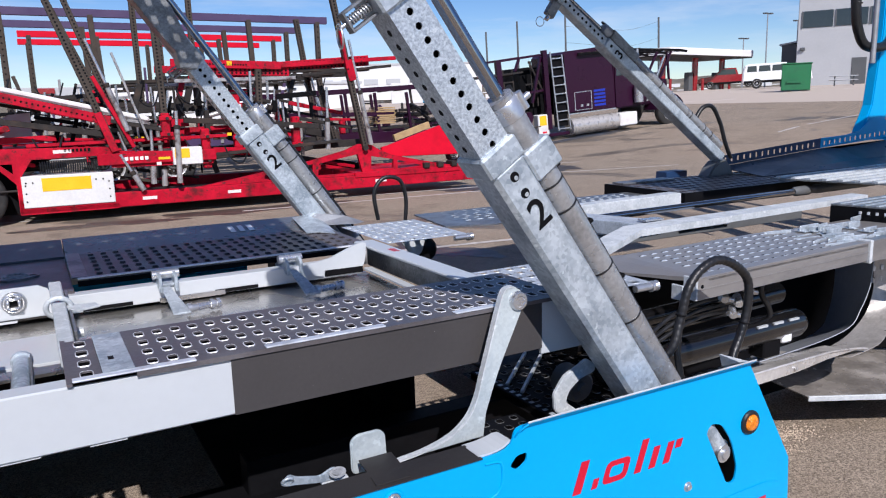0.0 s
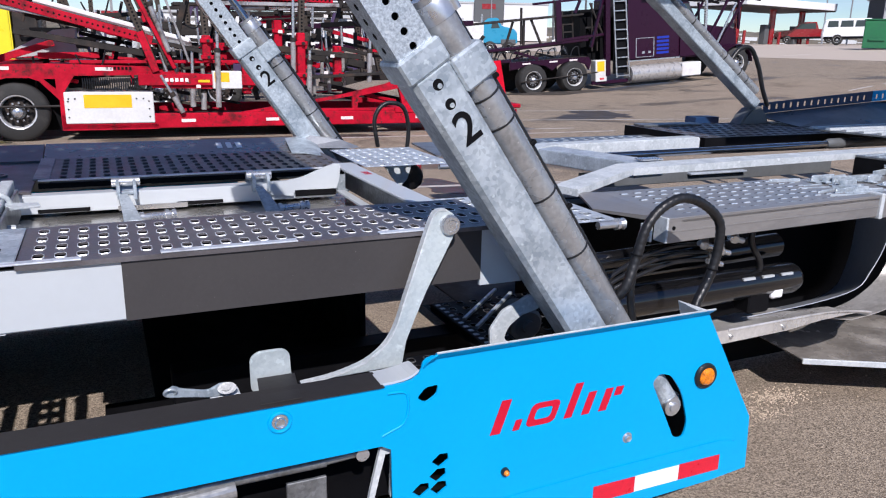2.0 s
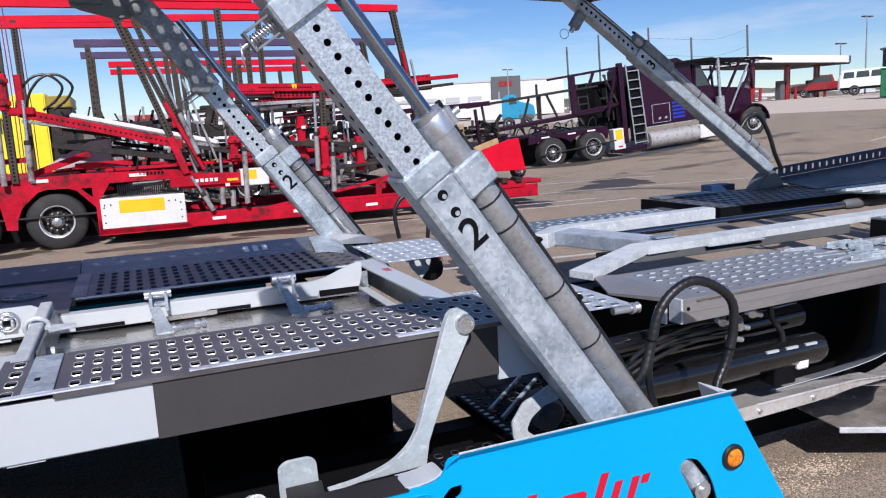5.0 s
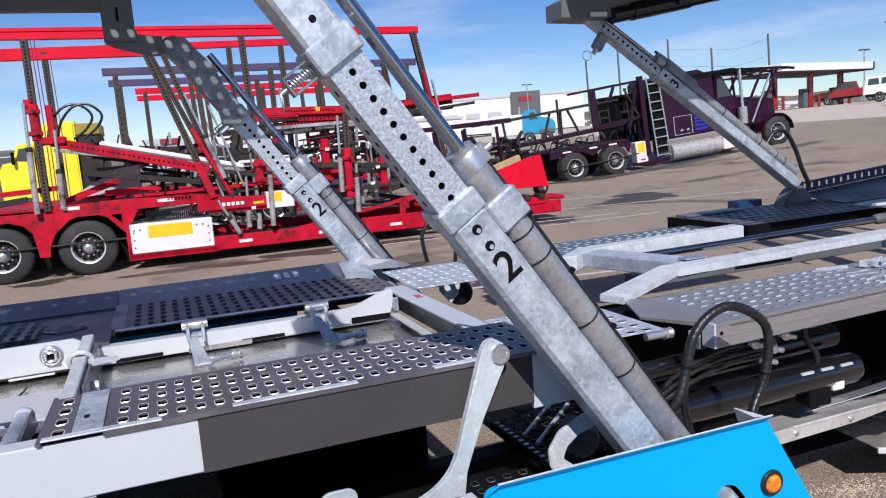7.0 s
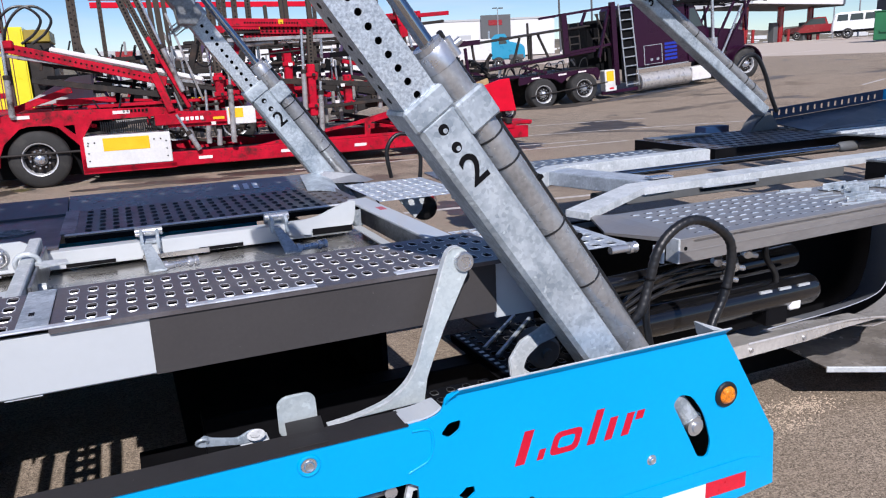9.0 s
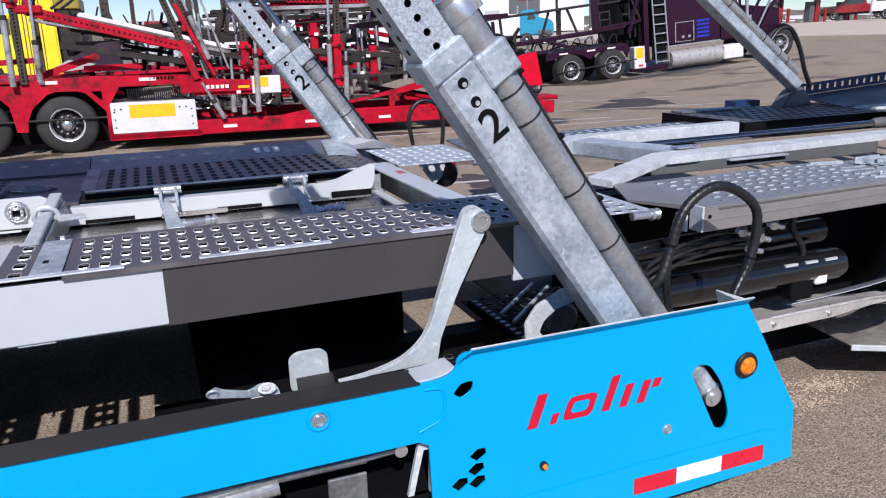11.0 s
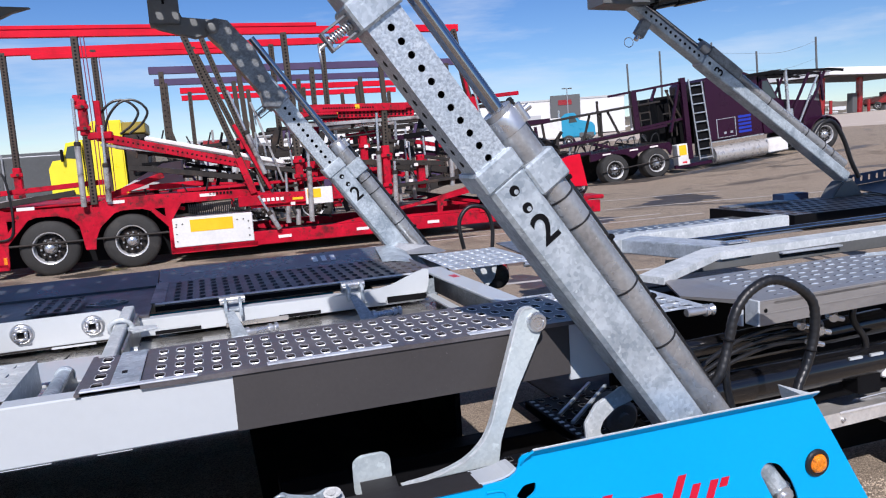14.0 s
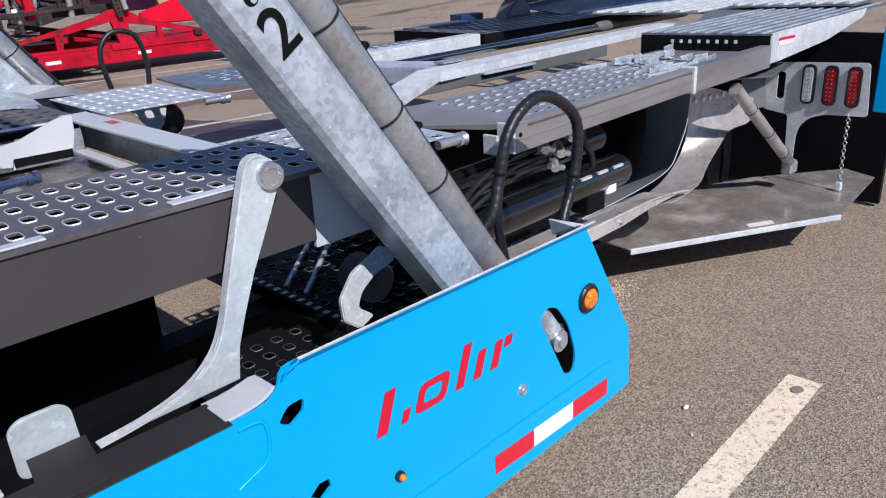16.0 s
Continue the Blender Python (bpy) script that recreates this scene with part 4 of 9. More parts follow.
prism(bm, [(0.05, 2.67, 0.998), (0.075, 2.635, 0.99), (0.16, 2.69, 0.985), (0.15, 2.74, 0.985), (0.06, 2.70, 0.998)], (0, 0, 0.008), 0.002)
part("lock_handle", bm, GALV_WHITE, trailer, "pale flat handle")
bm = B()
prism(bm, [(-1.2, 3.038, 0.898), (-1.2, 3.038, 1.01), (-0.02, 3.038, 1.016), (0.01, 3.038, 1.0), (0.03, 3.038, 0.957), (0.03, 3.038, 0.898)], (0, 0.014, 0), 0.002)
ep = part("eye_plate", bm, WHITE_RAIL, trailer, "white upright plate with two locking eyes")
for ex in (-0.357, -0.104):
    bm = torus(B(), (ex, 3.034, 0.963), (0, 1, 0.1), 0.033, 0.010)
    for a, b, c, d in ((-0.024, 0.024, 0.012, 0.022), (-0.024, 0.024, -0.022, -0.012), (-0.024, -0.013, -0.012, 0.012), (0.013, 0.024, -0.012, 0.012)):
        box(bm, ex + a, ex + b, 3.006, 3.04, 0.963 + c, 0.963 + d, 0.002)
    part("locking_eye", bm, STEEL, ep, "plated locking eye", smooth=50)
    part("eye_socket", box(B(), ex - 0.013, ex + 0.013, 3.025, 3.0375, 0.951, 0.975, 0.0), BLACK, ep)
# dark strip draws the beam's shadow line below the plate
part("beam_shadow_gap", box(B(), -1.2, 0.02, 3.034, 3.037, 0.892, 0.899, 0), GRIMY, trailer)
bm = box(B(), -0.26, -0.10, 3.026, 3.036, 0.888, 0.896, 0.001)
part("beam_shim", bm, WHITE_RAIL, trailer)
part("loose_wire", tube(B(), [(-0.235, 2.78, 0.871), (-0.20, 2.86, 0.873), (-0.185, 2.93, 0.88)], 0.004, 6, 4), RUBBER, trailer, "short black wire on the tray")
bm = B()
prism(bm, [(-0.95, 2.86, 0.99), (-0.44, 2.86, 0.99), (-0.40, 2.30, 0.98), (-0.95, 2.30, 0.98)], (0, 0, 0.01), 0.002)
prism(bm, [(-0.44, 2.86, 0.99), (-0.40, 2.30, 0.98), (-0.38, 2.30, 0.87), (-0.42, 2.86, 0.87)], (0.01, 0, 0))
part("frame_box", bm, WHITE_RAIL, trailer, "white boxed frame section")
# open frame behind the rail: raised pierced channels, rollers and gaps that let the sun through
bm = box(B(), -1.2, 0.03, 2.29, 2.60, 0.93, 0.94, 0.001)
part("frame_floor", bm, WHITE_RAIL, trailer, "pale grey frame floor")
bm = plate_with_holes(B(), [(-1.2, 1.82), (-0.447, 1.82), (-0.447, 2.285), (-1.2, 2.285)], [[(a, 1.86), (b, 1.86), (b, 2.25), (a, 2.25)] for a, b in ((-1.05, -0.845), (-0.73, -0.55))], Matrix.Translation((0, 0, 0.975)), 0.008)
part("frame_floor", bm, WHITE_RAIL, trailer, "pale grey frame floor with two openings")
for cx, wide, cols in ((-0.207, 0.061, (-0.024, 0.023)), (-0.637, 0.095, (-0.061, 0.0, 0.061)), (-0.945, 0.11, (-0.075, -0.025, 0.025, 0.075))):
    holes = [[(cx + x - 0.013, y - 0.017), (cx + x + 0.010, y - 0.021), (cx + x + 0.013, y + 0.017), (cx + x - 0.010, y + 0.021)] for x in cols for y in (1.885, 1.981, 2.077, 2.173)]
    bm = plate_with_holes(B(), [(cx - wide, 1.79), (cx + wide, 1.79), (cx + wide, 2.215), (cx - wide, 2.215)], holes, Matrix.Translation((0, 0, 1.034)), 0.005)
    for x in (cx - wide, cx + wide - 0.005):
        prism(bm, [(x, 1.825, 1.03), (x, 2.215, 1.03), (x, 2.23, 0.945), (x, 1.825, 0.945)], (0.005, 0, 0))
    part("pierced_channel", bm, GALV_WHITE, trailer, "pale raised channel with rows of square holes")
for rx in (-0.348, -0.076):
    bm = cyl(B(), (rx - 0.004, 1.79, 0.982), (rx, 2.20, 0.982), 0.022)
    roller = part("deck_roller", bm, GALV, trailer, "short galvanised roller", smooth=40)
    part("roller_cap", lathe(B(), (rx, 2.19, 0.982), (rx, 2.35, 0.982), [(0, 0.022), (0, 0.028), (0.016, 0.028), (0.024, 0.020), (0.024, 0.002)], 18), GALV, roller, "capped roller end", smooth=40)
    # cheek in duller zinc than the roller, its shade put into colour
    bm = B()
    prism(bm, [(rx + 0.020, 1.825, 0.94), (rx + 0.020, 1.825, 0.98), (rx + 0.020, 2.20, 1.0), (rx + 0.020, 2.24, 0.94)], (0.005, 0, 0), 0.001)
    part("roller_cradle", bm, GALV_DULL, roller, "cheek of the roller, shade put into its dull zinc")
bm = box(B(), -6.0, -1.205, 1.82, 2.06, 0.965, 0.975, 0.002)
part("rail_web", bm, WHITE_RAIL, trailer, "pale grey frame web")

# lever arm, its foot on the ledge
arm_pts = [(0.775, 0.696), (0.865, 0.705), (0.948, 0.727), (1.004, 0.764), (1.037, 0.811), (1.065, 0.880), (1.100, 0.965), (1.134, 1.048), (1.155, 1.093), (1.173, 1.108), (1.196, 1.109), (1.217, 1.096), (1.229, 1.071), (1.214, 1.032), (1.177, 0.971), (1.129, 0.893), (1.091, 0.82), (1.064, 0.763), (1.049, 0.701)]


def arm_y(z):
    return 1.65 + (z - 0.70) * 0.14


bm = B()
prism(bm, [(x, arm_y(z), z) for x, z in arm_pts], (0, 0.012, 0), 0.003)
arm = part("support_arm", bm, ARM_GALV, trailer, "curved galvanised support arm with a pivot pin")
edge = smooth_line([(x, arm_y(z), z) for x, z in arm_pts[:11]], 4)
bm = sheet(B(), [[p + Vector((-0.001, -0.003, 0.001)), p + Vector((-0.001, 0.019, 0.001))] for p in edge], 0.004)
part("arm_flange", bm, GALV_WHITE, arm, "pale folded edge flange", smooth=50)
bm = lathe(B(), (1.203, 1.715, 1.067), (1.203, 1.5, 1.067), [(0, 0.029), (0.012, 0.029), (0.026, 0.027), (0.03, 0.024), (0.0301, 0.017), (0.027, 0.015)])
part("pivot_pin", bm, STEEL, arm, "turned steel pivot pin", smooth=40)
bm = B()
prism(bm, [(1.125, 1.70, 0.935), (1.145, 1.70, 0.97), (1.168, 1.70, 0.97), (1.165, 1.70, 0.94), (1.145, 1.70, 0.92)], (0, 0.02, 0), 0.003)
part("arm_tab", bm, GALV_WHITE, arm)
# stop plate folded up from the ledge
up_pts = sim_round([(0.652, 0.68), (0.652, 0.775), (0.672, 0.79), (0.735, 0.79), (0.752, 0.775), (0.756, 0.68)], 0.02)
bm = B()
prism(bm, [(x, 1.672, z) for x, z in up_pts], (0, 0.01, 0), 0.003)
hook = part("stop_plate", bm, ARM_GALV, trailer, "galvanised stop plate folded up from the ledge")
bm = B()
prism(bm, [(0.642, 1.486, 0.7385), (0.735, 1.486, 0.7385), (0.757, 1.65, 0.727), (0.664, 1.65, 0.727)], (0, 0, 0.003))
part("plate_film", bm, LEDGE_FILM, hook, "dark grey film")
# flat handle with an eye
bm = B()
prism(bm, [(x, 1.60, z) for x, z in sim_round([(0.445, 0.752), (0.465, 0.768), (0.48, 0.757), (0.54, 0.742), (0.575, 0.758), (0.60, 0.745), (0.59, 0.725), (0.55, 0.722), (0.48, 0.735), (0.452, 0.738)], 0.012)], (0, 0.007, 0), 0.002)
part("latch_handle", bm, GALV, trailer, "small galvanised latch handle")
bm = torus(B(), (0.458, 1.598, 0.752), (0, 1, 0.6), 0.013, 0.0038, 16)
part("handle_eye", bm, GALV, trailer, smooth=60)
pad = Matrix.Translation((0.583, 1.592, 0.744)) @ Matrix.Rotation(radians(55), 4, "X")
bm = B()
prism(bm, [pad @ Vector((0.022 * math.cos(a * 0.3142), 0.014 * math.sin(a * 0.3142), 0)) for a in range(20)], pad.to_3x3() @ Vector((0, 0, 0.006)), 0.002)
prism(bm, [pad @ Vector((-0.003 + 0.012 * math.cos(a * 0.3142), 0.008 * math.sin(a * 0.3142), 0.006)) for a in range(20)], pad.to_3x3() @ Vector((0, 0, 0.004)), 0.002)
part("handle_pad", bm, GALV_DULL, trailer, "oval pad of the latch handle", smooth=40)
part("latch_tab", box(B(), 0.545, 0.615, 1.60, 1.64, 0.716, 0.722, 0.001), WHITE_RAIL, trailer)

# black inner steps and rods under the post
# pale hole rims put the light spots on the black plates into colour
plate, rims = B(), B()
perforated(plate, rims, 1.46, 2.06, 1.88, 2.48, 10, 10, 0.012, 0.014, M=Matrix.Translation((0, 0, 0.545)))
inner = part("inner_step", plate, BLACK, trailer, "black perforated inner step", kind="stuff")
part("hole_rims", rims, GALV_DULL, inner, kind="stuff")
plate, rims = B(), B()
perforated(plate, rims, 1.20, 1.44, 1.70, 2.06, 4, 6, 0.012, 0.014, M=Matrix.Translation((0, 0, 0.53)))
low_step = part("inner_step", plate, BLACK, trailer, "black perforated inner step", kind="stuff")
part("hole_rims", rims, GALV_DULL, low_step, kind="stuff")
for p0, p1 in (((1.524, 2.24, 0.562), (1.80, 2.51, 0.562)), ((1.532, 2.15, 0.562), (1.84, 2.45, 0.562))):
    part("step_rod", beam(B(), p0, p1, 0.014, 0.012, 0.002), GALV, inner, "bright bare rod")
bm = beam(B(), (1.487, 2.42, 0.555), (1.492, 1.88, 0.555), 0.04, 0.03, 0.003)
strut = part("inner_strut", bm, BLACK, trailer, "black drilled inner strut")
# bright squares put the light through the strut's holes into colour
bm = B()
Ms, Ls = frame_of((1.487, 2.42, 0.555), (1.492, 1.88, 0.555))
for k in range(13):
    box(bm, 0.02 + k * 0.04, 0.036 + k * 0.04, -0.009, 0.009, 0.0152, 0.0165, 0, Ms)
part("strut_pad", bm, GALV, strut, "bright squares for light through the strut's holes", kind="stuff")
bm = B()
prism(bm, [(x, 1.72, z) for x, z in sim_round([(1.352, 0.735), (1.392, 0.789), (1.455, 0.815), (1.482, 0.83), (1.516, 0.807), (1.52, 0.781), (1.458, 0.766), (1.415, 0.735), (1.40, 0.70), (1.445, 0.665), (1.40, 0.645), (1.356, 0.68)], 0.012)], (0, 0.014, 0), 0.003)
part("hose_bracket", bm, GALV_WHITE, trailer, "curved white bracket")
part("swivel_drum", lathe(B(), (1.53, 1.90, 0.70), (1.53, 1.74, 0.69), [(0, 0.02), (0, 0.055), (0.09, 0.055), (0.10, 0.045), (0.10, 0.02), (0.112, 0.018), (0.112, 0.002)], 24), ARM_GREY, trailer, "dark cast swivel drum", smooth=40)
part("under_beam", box(B(), 0.5, 2.2, 2.2, 2.3, 0.38, 0.53, 0.005), BLACK, trailer, "black lower frame beam")
part("under_beam", box(B(), -6.0, 2.2, 3.55, 3.65, 0.42, 0.6, 0.005), BLACK, trailer)
# black sheets and walls added to block sun and sky light under the trailer
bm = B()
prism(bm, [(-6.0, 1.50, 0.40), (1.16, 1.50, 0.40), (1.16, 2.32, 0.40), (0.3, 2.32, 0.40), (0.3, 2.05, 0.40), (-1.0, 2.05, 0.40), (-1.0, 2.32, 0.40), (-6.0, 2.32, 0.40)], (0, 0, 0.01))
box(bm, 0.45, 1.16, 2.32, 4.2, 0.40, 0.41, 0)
part("belly_pan", bm, BLACK, trailer, "added black sheet that blocks sun below the deck")
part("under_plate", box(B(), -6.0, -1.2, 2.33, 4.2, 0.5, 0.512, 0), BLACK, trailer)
part("bulkhead", box(B(), 1.16, 1.18, 2.35, 4.2, 0.12, 0.85, 0), BLACK, trailer, "added black wall that keeps light out below")
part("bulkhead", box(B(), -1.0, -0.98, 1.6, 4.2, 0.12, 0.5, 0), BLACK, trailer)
# flange behind the panel's corner
bm = B()
prism(bm, [(1.918, 1.49, 0.80), (1.943, 1.485, 0.80), (1.943, 1.485, 0.77), (1.918, 1.56, 0.765), (1.903, 1.56, 0.81)], (0.006, 0.0, 0.0))
part("corner_flange", bm, GALV_WHITE, near_panel)


# ---- telescopic posts ----
def post(dx, y, number, top=1.55):
    """Leaning square post with a ram beside it. u runs up the post, v across it."""
    def P(u, v, w=0.0):
        return Vector((1.169 + dx - 0.576 * u + 0.817 * v, y + w, 1.343 + 0.817 * u + 0.576 * v))

    def obox(bm, u0, u1, v0, v1, w0, w1, bevel=0.004):
        o = P(0, 0)
        a, c = (P(1, 0) - o), (P(0, 1) - o)
        M = Matrix(((a.x, c.x, 0, o.x), (a.y, c.y, 1, o.y), (a.z, c.z, 0, o.z), (0, 0, 0, 1)))
        return box(bm, u0, u1, v0, v1, w0, w1, bevel, M)

    FACE = facing(*P(0, 0), along=P(0, -1) - P(0, 0), up=P(-1, 0) - P(0, 0))
    root = part("telescopic_post", obox(B(), -0.80, 0.165, -0.055, 0.058, 0.0, 0.12, 0.012), GALV, trailer, "leaning galvanised telescopic post with spangled zinc finish")
    # inner tube with a row of through holes
    bm = B()
    M = Matrix.Translation(P(0, 0, 0.008)) @ facing(0, 0, 0, P(1, 0) - P(0, 0), P(0, 1) - P(0, 0)).to_3x3().to_4x4()
    flip = M.to_3x3() @ Vector((0, 0, 1))
    holes = [disc(0.232 + 0.0386 * k, 0, 0.0092, 14) for k in range(11)]
    plate_with_holes(bm, [(0.15, -0.046), (0.15, 0.046), (0.70, 0.046), (0.70, -0.046)], holes, M, 0.005 if flip.y < 0 else -0.005)
    tube_face = part("inner_tube", bm, GALV_SPECKLED, root, "drilled galvanised inner tube")
    for v0, v1, w0, w1 in ((-0.05, -0.046, 0.008, 0.11), (0.046, 0.05, 0.008, 0.11), (-0.046, 0.046, 0.105, 0.11)):
        part("tube_wall", obox(B(), 0.15, 0.70, v0, v1, w0, w1, 0), GALV_SPECKLED, tube_face)
    for k in range(10):
        p = P(0.251 + 0.0386 * k, -0.0502, 0.06)
        part("side_hole", lathe(B(), p, p + (P(0, -1) - P(0, 0)), [(0, 0.0092), (0.0004, 0.009), (0.0005, 0.001)], 12), INK, tube_face)
    # black sheet gives the holes the dark of the tube's inside
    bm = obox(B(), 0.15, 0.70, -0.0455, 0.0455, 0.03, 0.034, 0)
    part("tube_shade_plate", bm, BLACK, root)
    part("collar", obox(B(), 0.158, 0.222, -0.062, 0.062, -0.006, 0.126, 0.006), GALV, root, "welded galvanised collar")
    for v, r in ((0.0, 0.0125), (0.002, 0.0125)):
        u = 0.126 if v == 0 else 0.07
        bm = lathe(B(), P(u, v * 0.6, 0.001), P(u, v * 0.6, -0.2), [(0, r * 1.15), (0.0016, r * 1.12), (0.0018, r * 0.2)], 16)
        part("locking_hole", bm, INK, root, "dark locking hole")
        # pale disc stands in for the lit part of the hole's inside
        bm = lathe(B(), P(u - 0.005, v * 0.6 + 0.002, 0.0012), P(u - 0.005, v * 0.6 + 0.002, -0.2), [(0, r * 0.55), (0.0026, r * 0.5), (0.0028, r * 0.05)], 12)
        part("hole_core", bm, GALV_SPECKLED, root)
    up_col = part("upper_collar", obox(B(), 0.648, 0.722, -0.064, 0.062, -0.008, 0.128, 0.006), GALV, root, "upper galvanised collar")
    part("upper_tube", obox(B(), 0.70, top, -0.055, 0.055, 0.0, 0.12, 0.01), GALV, root, "upper galvanised tube")
    bm = lathe(B(), P(0.765, 0, 0.0012), P(0.765, 0, -0.2), [(0, 0.0095), (0.0018, 0.009), (0.002, 0.001)], 14)
    part("locking_hole", bm, INK, root)
    # spring latch and ring on the upper collar
    bm = B()
    obox(bm, 0.70, 0.706, -0.135, -0.06, 0.02, 0.05, 0.001)
    obox(bm, 0.655, 0.661, -0.135, -0.06, 0.02, 0.05, 0.001)
    obox(bm, 0.655, 0.706, -0.14, -0.134, 0.02, 0.05, 0.001)
    latch = part("spring_latch", bm, GALV_DULL, root, "spring-loaded latch with a pull ring")
    coil = [P(0.68 + 0.011 * math.cos(k * 0.9), -0.065 - k * 0.0011, 0.035 + 0.011 * math.sin(k * 0.9)) for k in range(62)]
    part("spring", tube(B(), coil, 0.0022, 6, 0), STEEL, latch, "coil spring", smooth=60)
    bm = cyl(B(), P(0.68, -0.16, 0.035), P(0.68, -0.05, 0.035), 0.005)
    part("latch_pin", bm, STEEL, latch)
    part("pull_ring", torus(B(), P(0.655, -0.155, 0.035) + Vector((-0.018, 0, 0.002)), (1, -0.15, 0.1), 0.027, 0.0022, 28, 6), STEEL, latch, "wire pull ring", smooth=60)
    # hydraulic ram
    w = 0.052
    ram = part("ram_barrel", lathe(B(), P(-0.86, 0.104, w), P(1, 0.104, w), [(0, 0.042), (1.13, 0.042), (1.13, 0.040), (1.16, 0.040)], 28), BARREL, root, "ground steel ram barrel with black bands", smooth=40)
    part("gland", lathe(B(), P(0.235, 0.106, w), P(1, 0.106, w), [(0, 0.044), (0.045, 0.044), (0.05, 0.041), (0.06, 0.036), (0.062, 0.02)], 28), STEEL, ram, smooth=40)
    part("rod", cyl(B(), P(0.28, 0.106, w), P(1.02, 0.106, w), 0.0195, seg=20), CHROME, ram, "chromed ram rod", smooth=40)
    for u in (0.02, -0.065, -0.301, -0.501):
        part("band", torus(B(), P(u, 0.104, w), P(1, 0) - P(0, 0), 0.042, 0.0032, 28, 6), RUBBER, ram, smooth=60)
    part("clamp_block", obox(B(), 0.062, 0.152, 0.056, 0.152, 0.0, 0.11, 0.006), GALV, root, "galvanised clamp block")
    # hose along the ram
    hose = [P(0.30, 0.152, 0.06), P(0.20, 0.16, 0.09), P(0.05, 0.158, 0.075), P(-0.3, 0.156, 0.07), P(-0.6, 0.155, 0.07), P(-0.84, 0.15, 0.08)]
    part("ram_hose", tube(B(), hose, 0.0085, 8, 6), RUBBER, root, "black hydraulic hose", smooth=60)
    for u in (0.03, -0.18, -0.40):
        part("hose_clip", obox(B(), u, u + 0.012, 0.145, 0.17, 0.055, 0.085, 0.002), INK, root)
    bm = cyl(B(), P(0.235, 0.148, 0.03), P(0.285, 0.148, 0.03), 0.011)
    cyl(bm, P(0.26, 0.145, 0.03), P(0.26, 0.175, 0.03), 0.009)
    part("hose_fitting", bm, STEEL, root, smooth=40)
    num = text("number", number, 0.118, facing(*P(-0.005, 0.006, -0.0012), along=P(0, 1) - P(0, 0), up=P(1, 0) - P(0, 0)), INK, root, "painted number " + number, 0.0006)
    return root, P


near_post, NP = post(0, 1.555, "2", 1.08)
far_post, FP = post(0.04, 4.11, "2", 0.85)
# foot casting of the far post
bm = sheet(B(), [[(1.30, 4.12, 1.016), (1.24, 3.70, 0.992)], [(1.37, 4.13, 1.022), (1.30, 3.66, 0.996)], [(1.43, 4.12, 1.012), (1.36, 3.62, 0.99)], [(1.47, 4.08, 0.985), (1.40, 3.56, 0.965)]], 0.005)
part("kerb_end", bm, GALV, trailer, "bright rounded end plate of the kerb", smooth=50)
bm = B()
prism(bm, [(1.34, 4.04, 0.97), (1.46, 4.0, 0.97), (1.66, 4.0, 0.96), (1.72, 4.05, 0.96), (1.62, 4.08, 1.0), (1.44, 4.08, 1.03)], (0, 0.08, 0.0))
part("post_foot", bm, CAST, trailer, "grey post foot casting")
bm = tube(B(), [(1.90, 4.25, 0.93), (1.88, 4.25, 1.10), (1.95, 4.25, 1.19), (2.06, 4.25, 1.17), (2.10, 4.25, 1.05), (2.09, 4.25, 0.9)], 0.013, 10)
part("hose_loop", bm, RUBBER, trailer, "black hydraulic hose loop", smooth=60)
bm = wrapped_hose(B(), [(1.60, 1.74, 0.70), (1.665, 1.67, 0.765), (1.720, 1.599, 0.844), (1.760, 1.599, 0.938), (1.788, 1.599, 1.032), (1.838, 1.599, 1.089), (1.913, 1.599, 1.116), (1.994, 1.599, 1.094), (2.069, 1.599, 1.032), (2.077, 1.599, 0.938), (2.050, 1.599, 0.844), (2.003, 1.590, 0.768), (1.965, 1.561, 0.674)], 0.0146)
part("hose_loop", bm, RUBBER, trailer, "thick black hydraulic hose loop", smooth=60)
bm = wrapped_hose(B(), [(1.760, 1.599, 0.938), (1.753, 1.599, 0.844), (1.772, 1.599, 0.749), (1.786, 1.580, 0.655)], 0.0113)
part("hose_loop", bm, RUBBER, trailer, smooth=60)
for p in ((2.064, 1.599, 0.881), (1.762, 1.599, 0.957)):
    part("hose_band", torus(B(), p, (0.25, 0, 1), 0.0156, 0.003, 16, 6), INK, trailer)

# upper deck: far runway edge, bracket "1" and the unseen near runway overhead, its holes set for sun spots
plate, rims = B(), B()
for a, b, c, d, n, hx, hy in ((-3.6, -0.8, 1.58, 1.74, 26, 0.027, 0.040), (-3.6, -0.8, 2.14, 2.33, 26, 0.027, 0.045), (-0.8, 0.80, 2.14, 2.33, 13, 0.013, 0.02)):
    perforated(plate, rims, a, b, c, d, n, 1, hx, hy, lip=0.002, M=Matrix.Translation((0, 0, 2.62)))
for a, b, c, d in ((-3.6, 0.80, 1.31, 1.58), (-3.6, 0.80, 1.74, 2.14), (-3.6, 0.80, 2.33, 2.45), (-0.8, 0.80, 1.58, 1.74)):
    box(plate, a, b, c, d, 2.612, 2.62, 0)
up_near = part("upper_runway", plate, RUNWAY, trailer, "perforated upper runway")
part("hole_rims", rims, RUNWAY, up_near, kind="stuff")
plate, rims = B(), B()
perforated(plate, rims, -3.6, 0.9, 3.1, 3.66, 58, 6, 0.016, 0.024, lip=0.002, M=Matrix.Translation((0, 0, 2.68)))
box(plate, -3.6, 0.9, 3.66, 4.12, 2.66, 2.68, 0.0)
up_far = part("upper_runway", plate, RUNWAY, trailer, "perforated upper runway in shade")
part("hole_rims", rims, RUNWAY, up_far, kind="stuff")
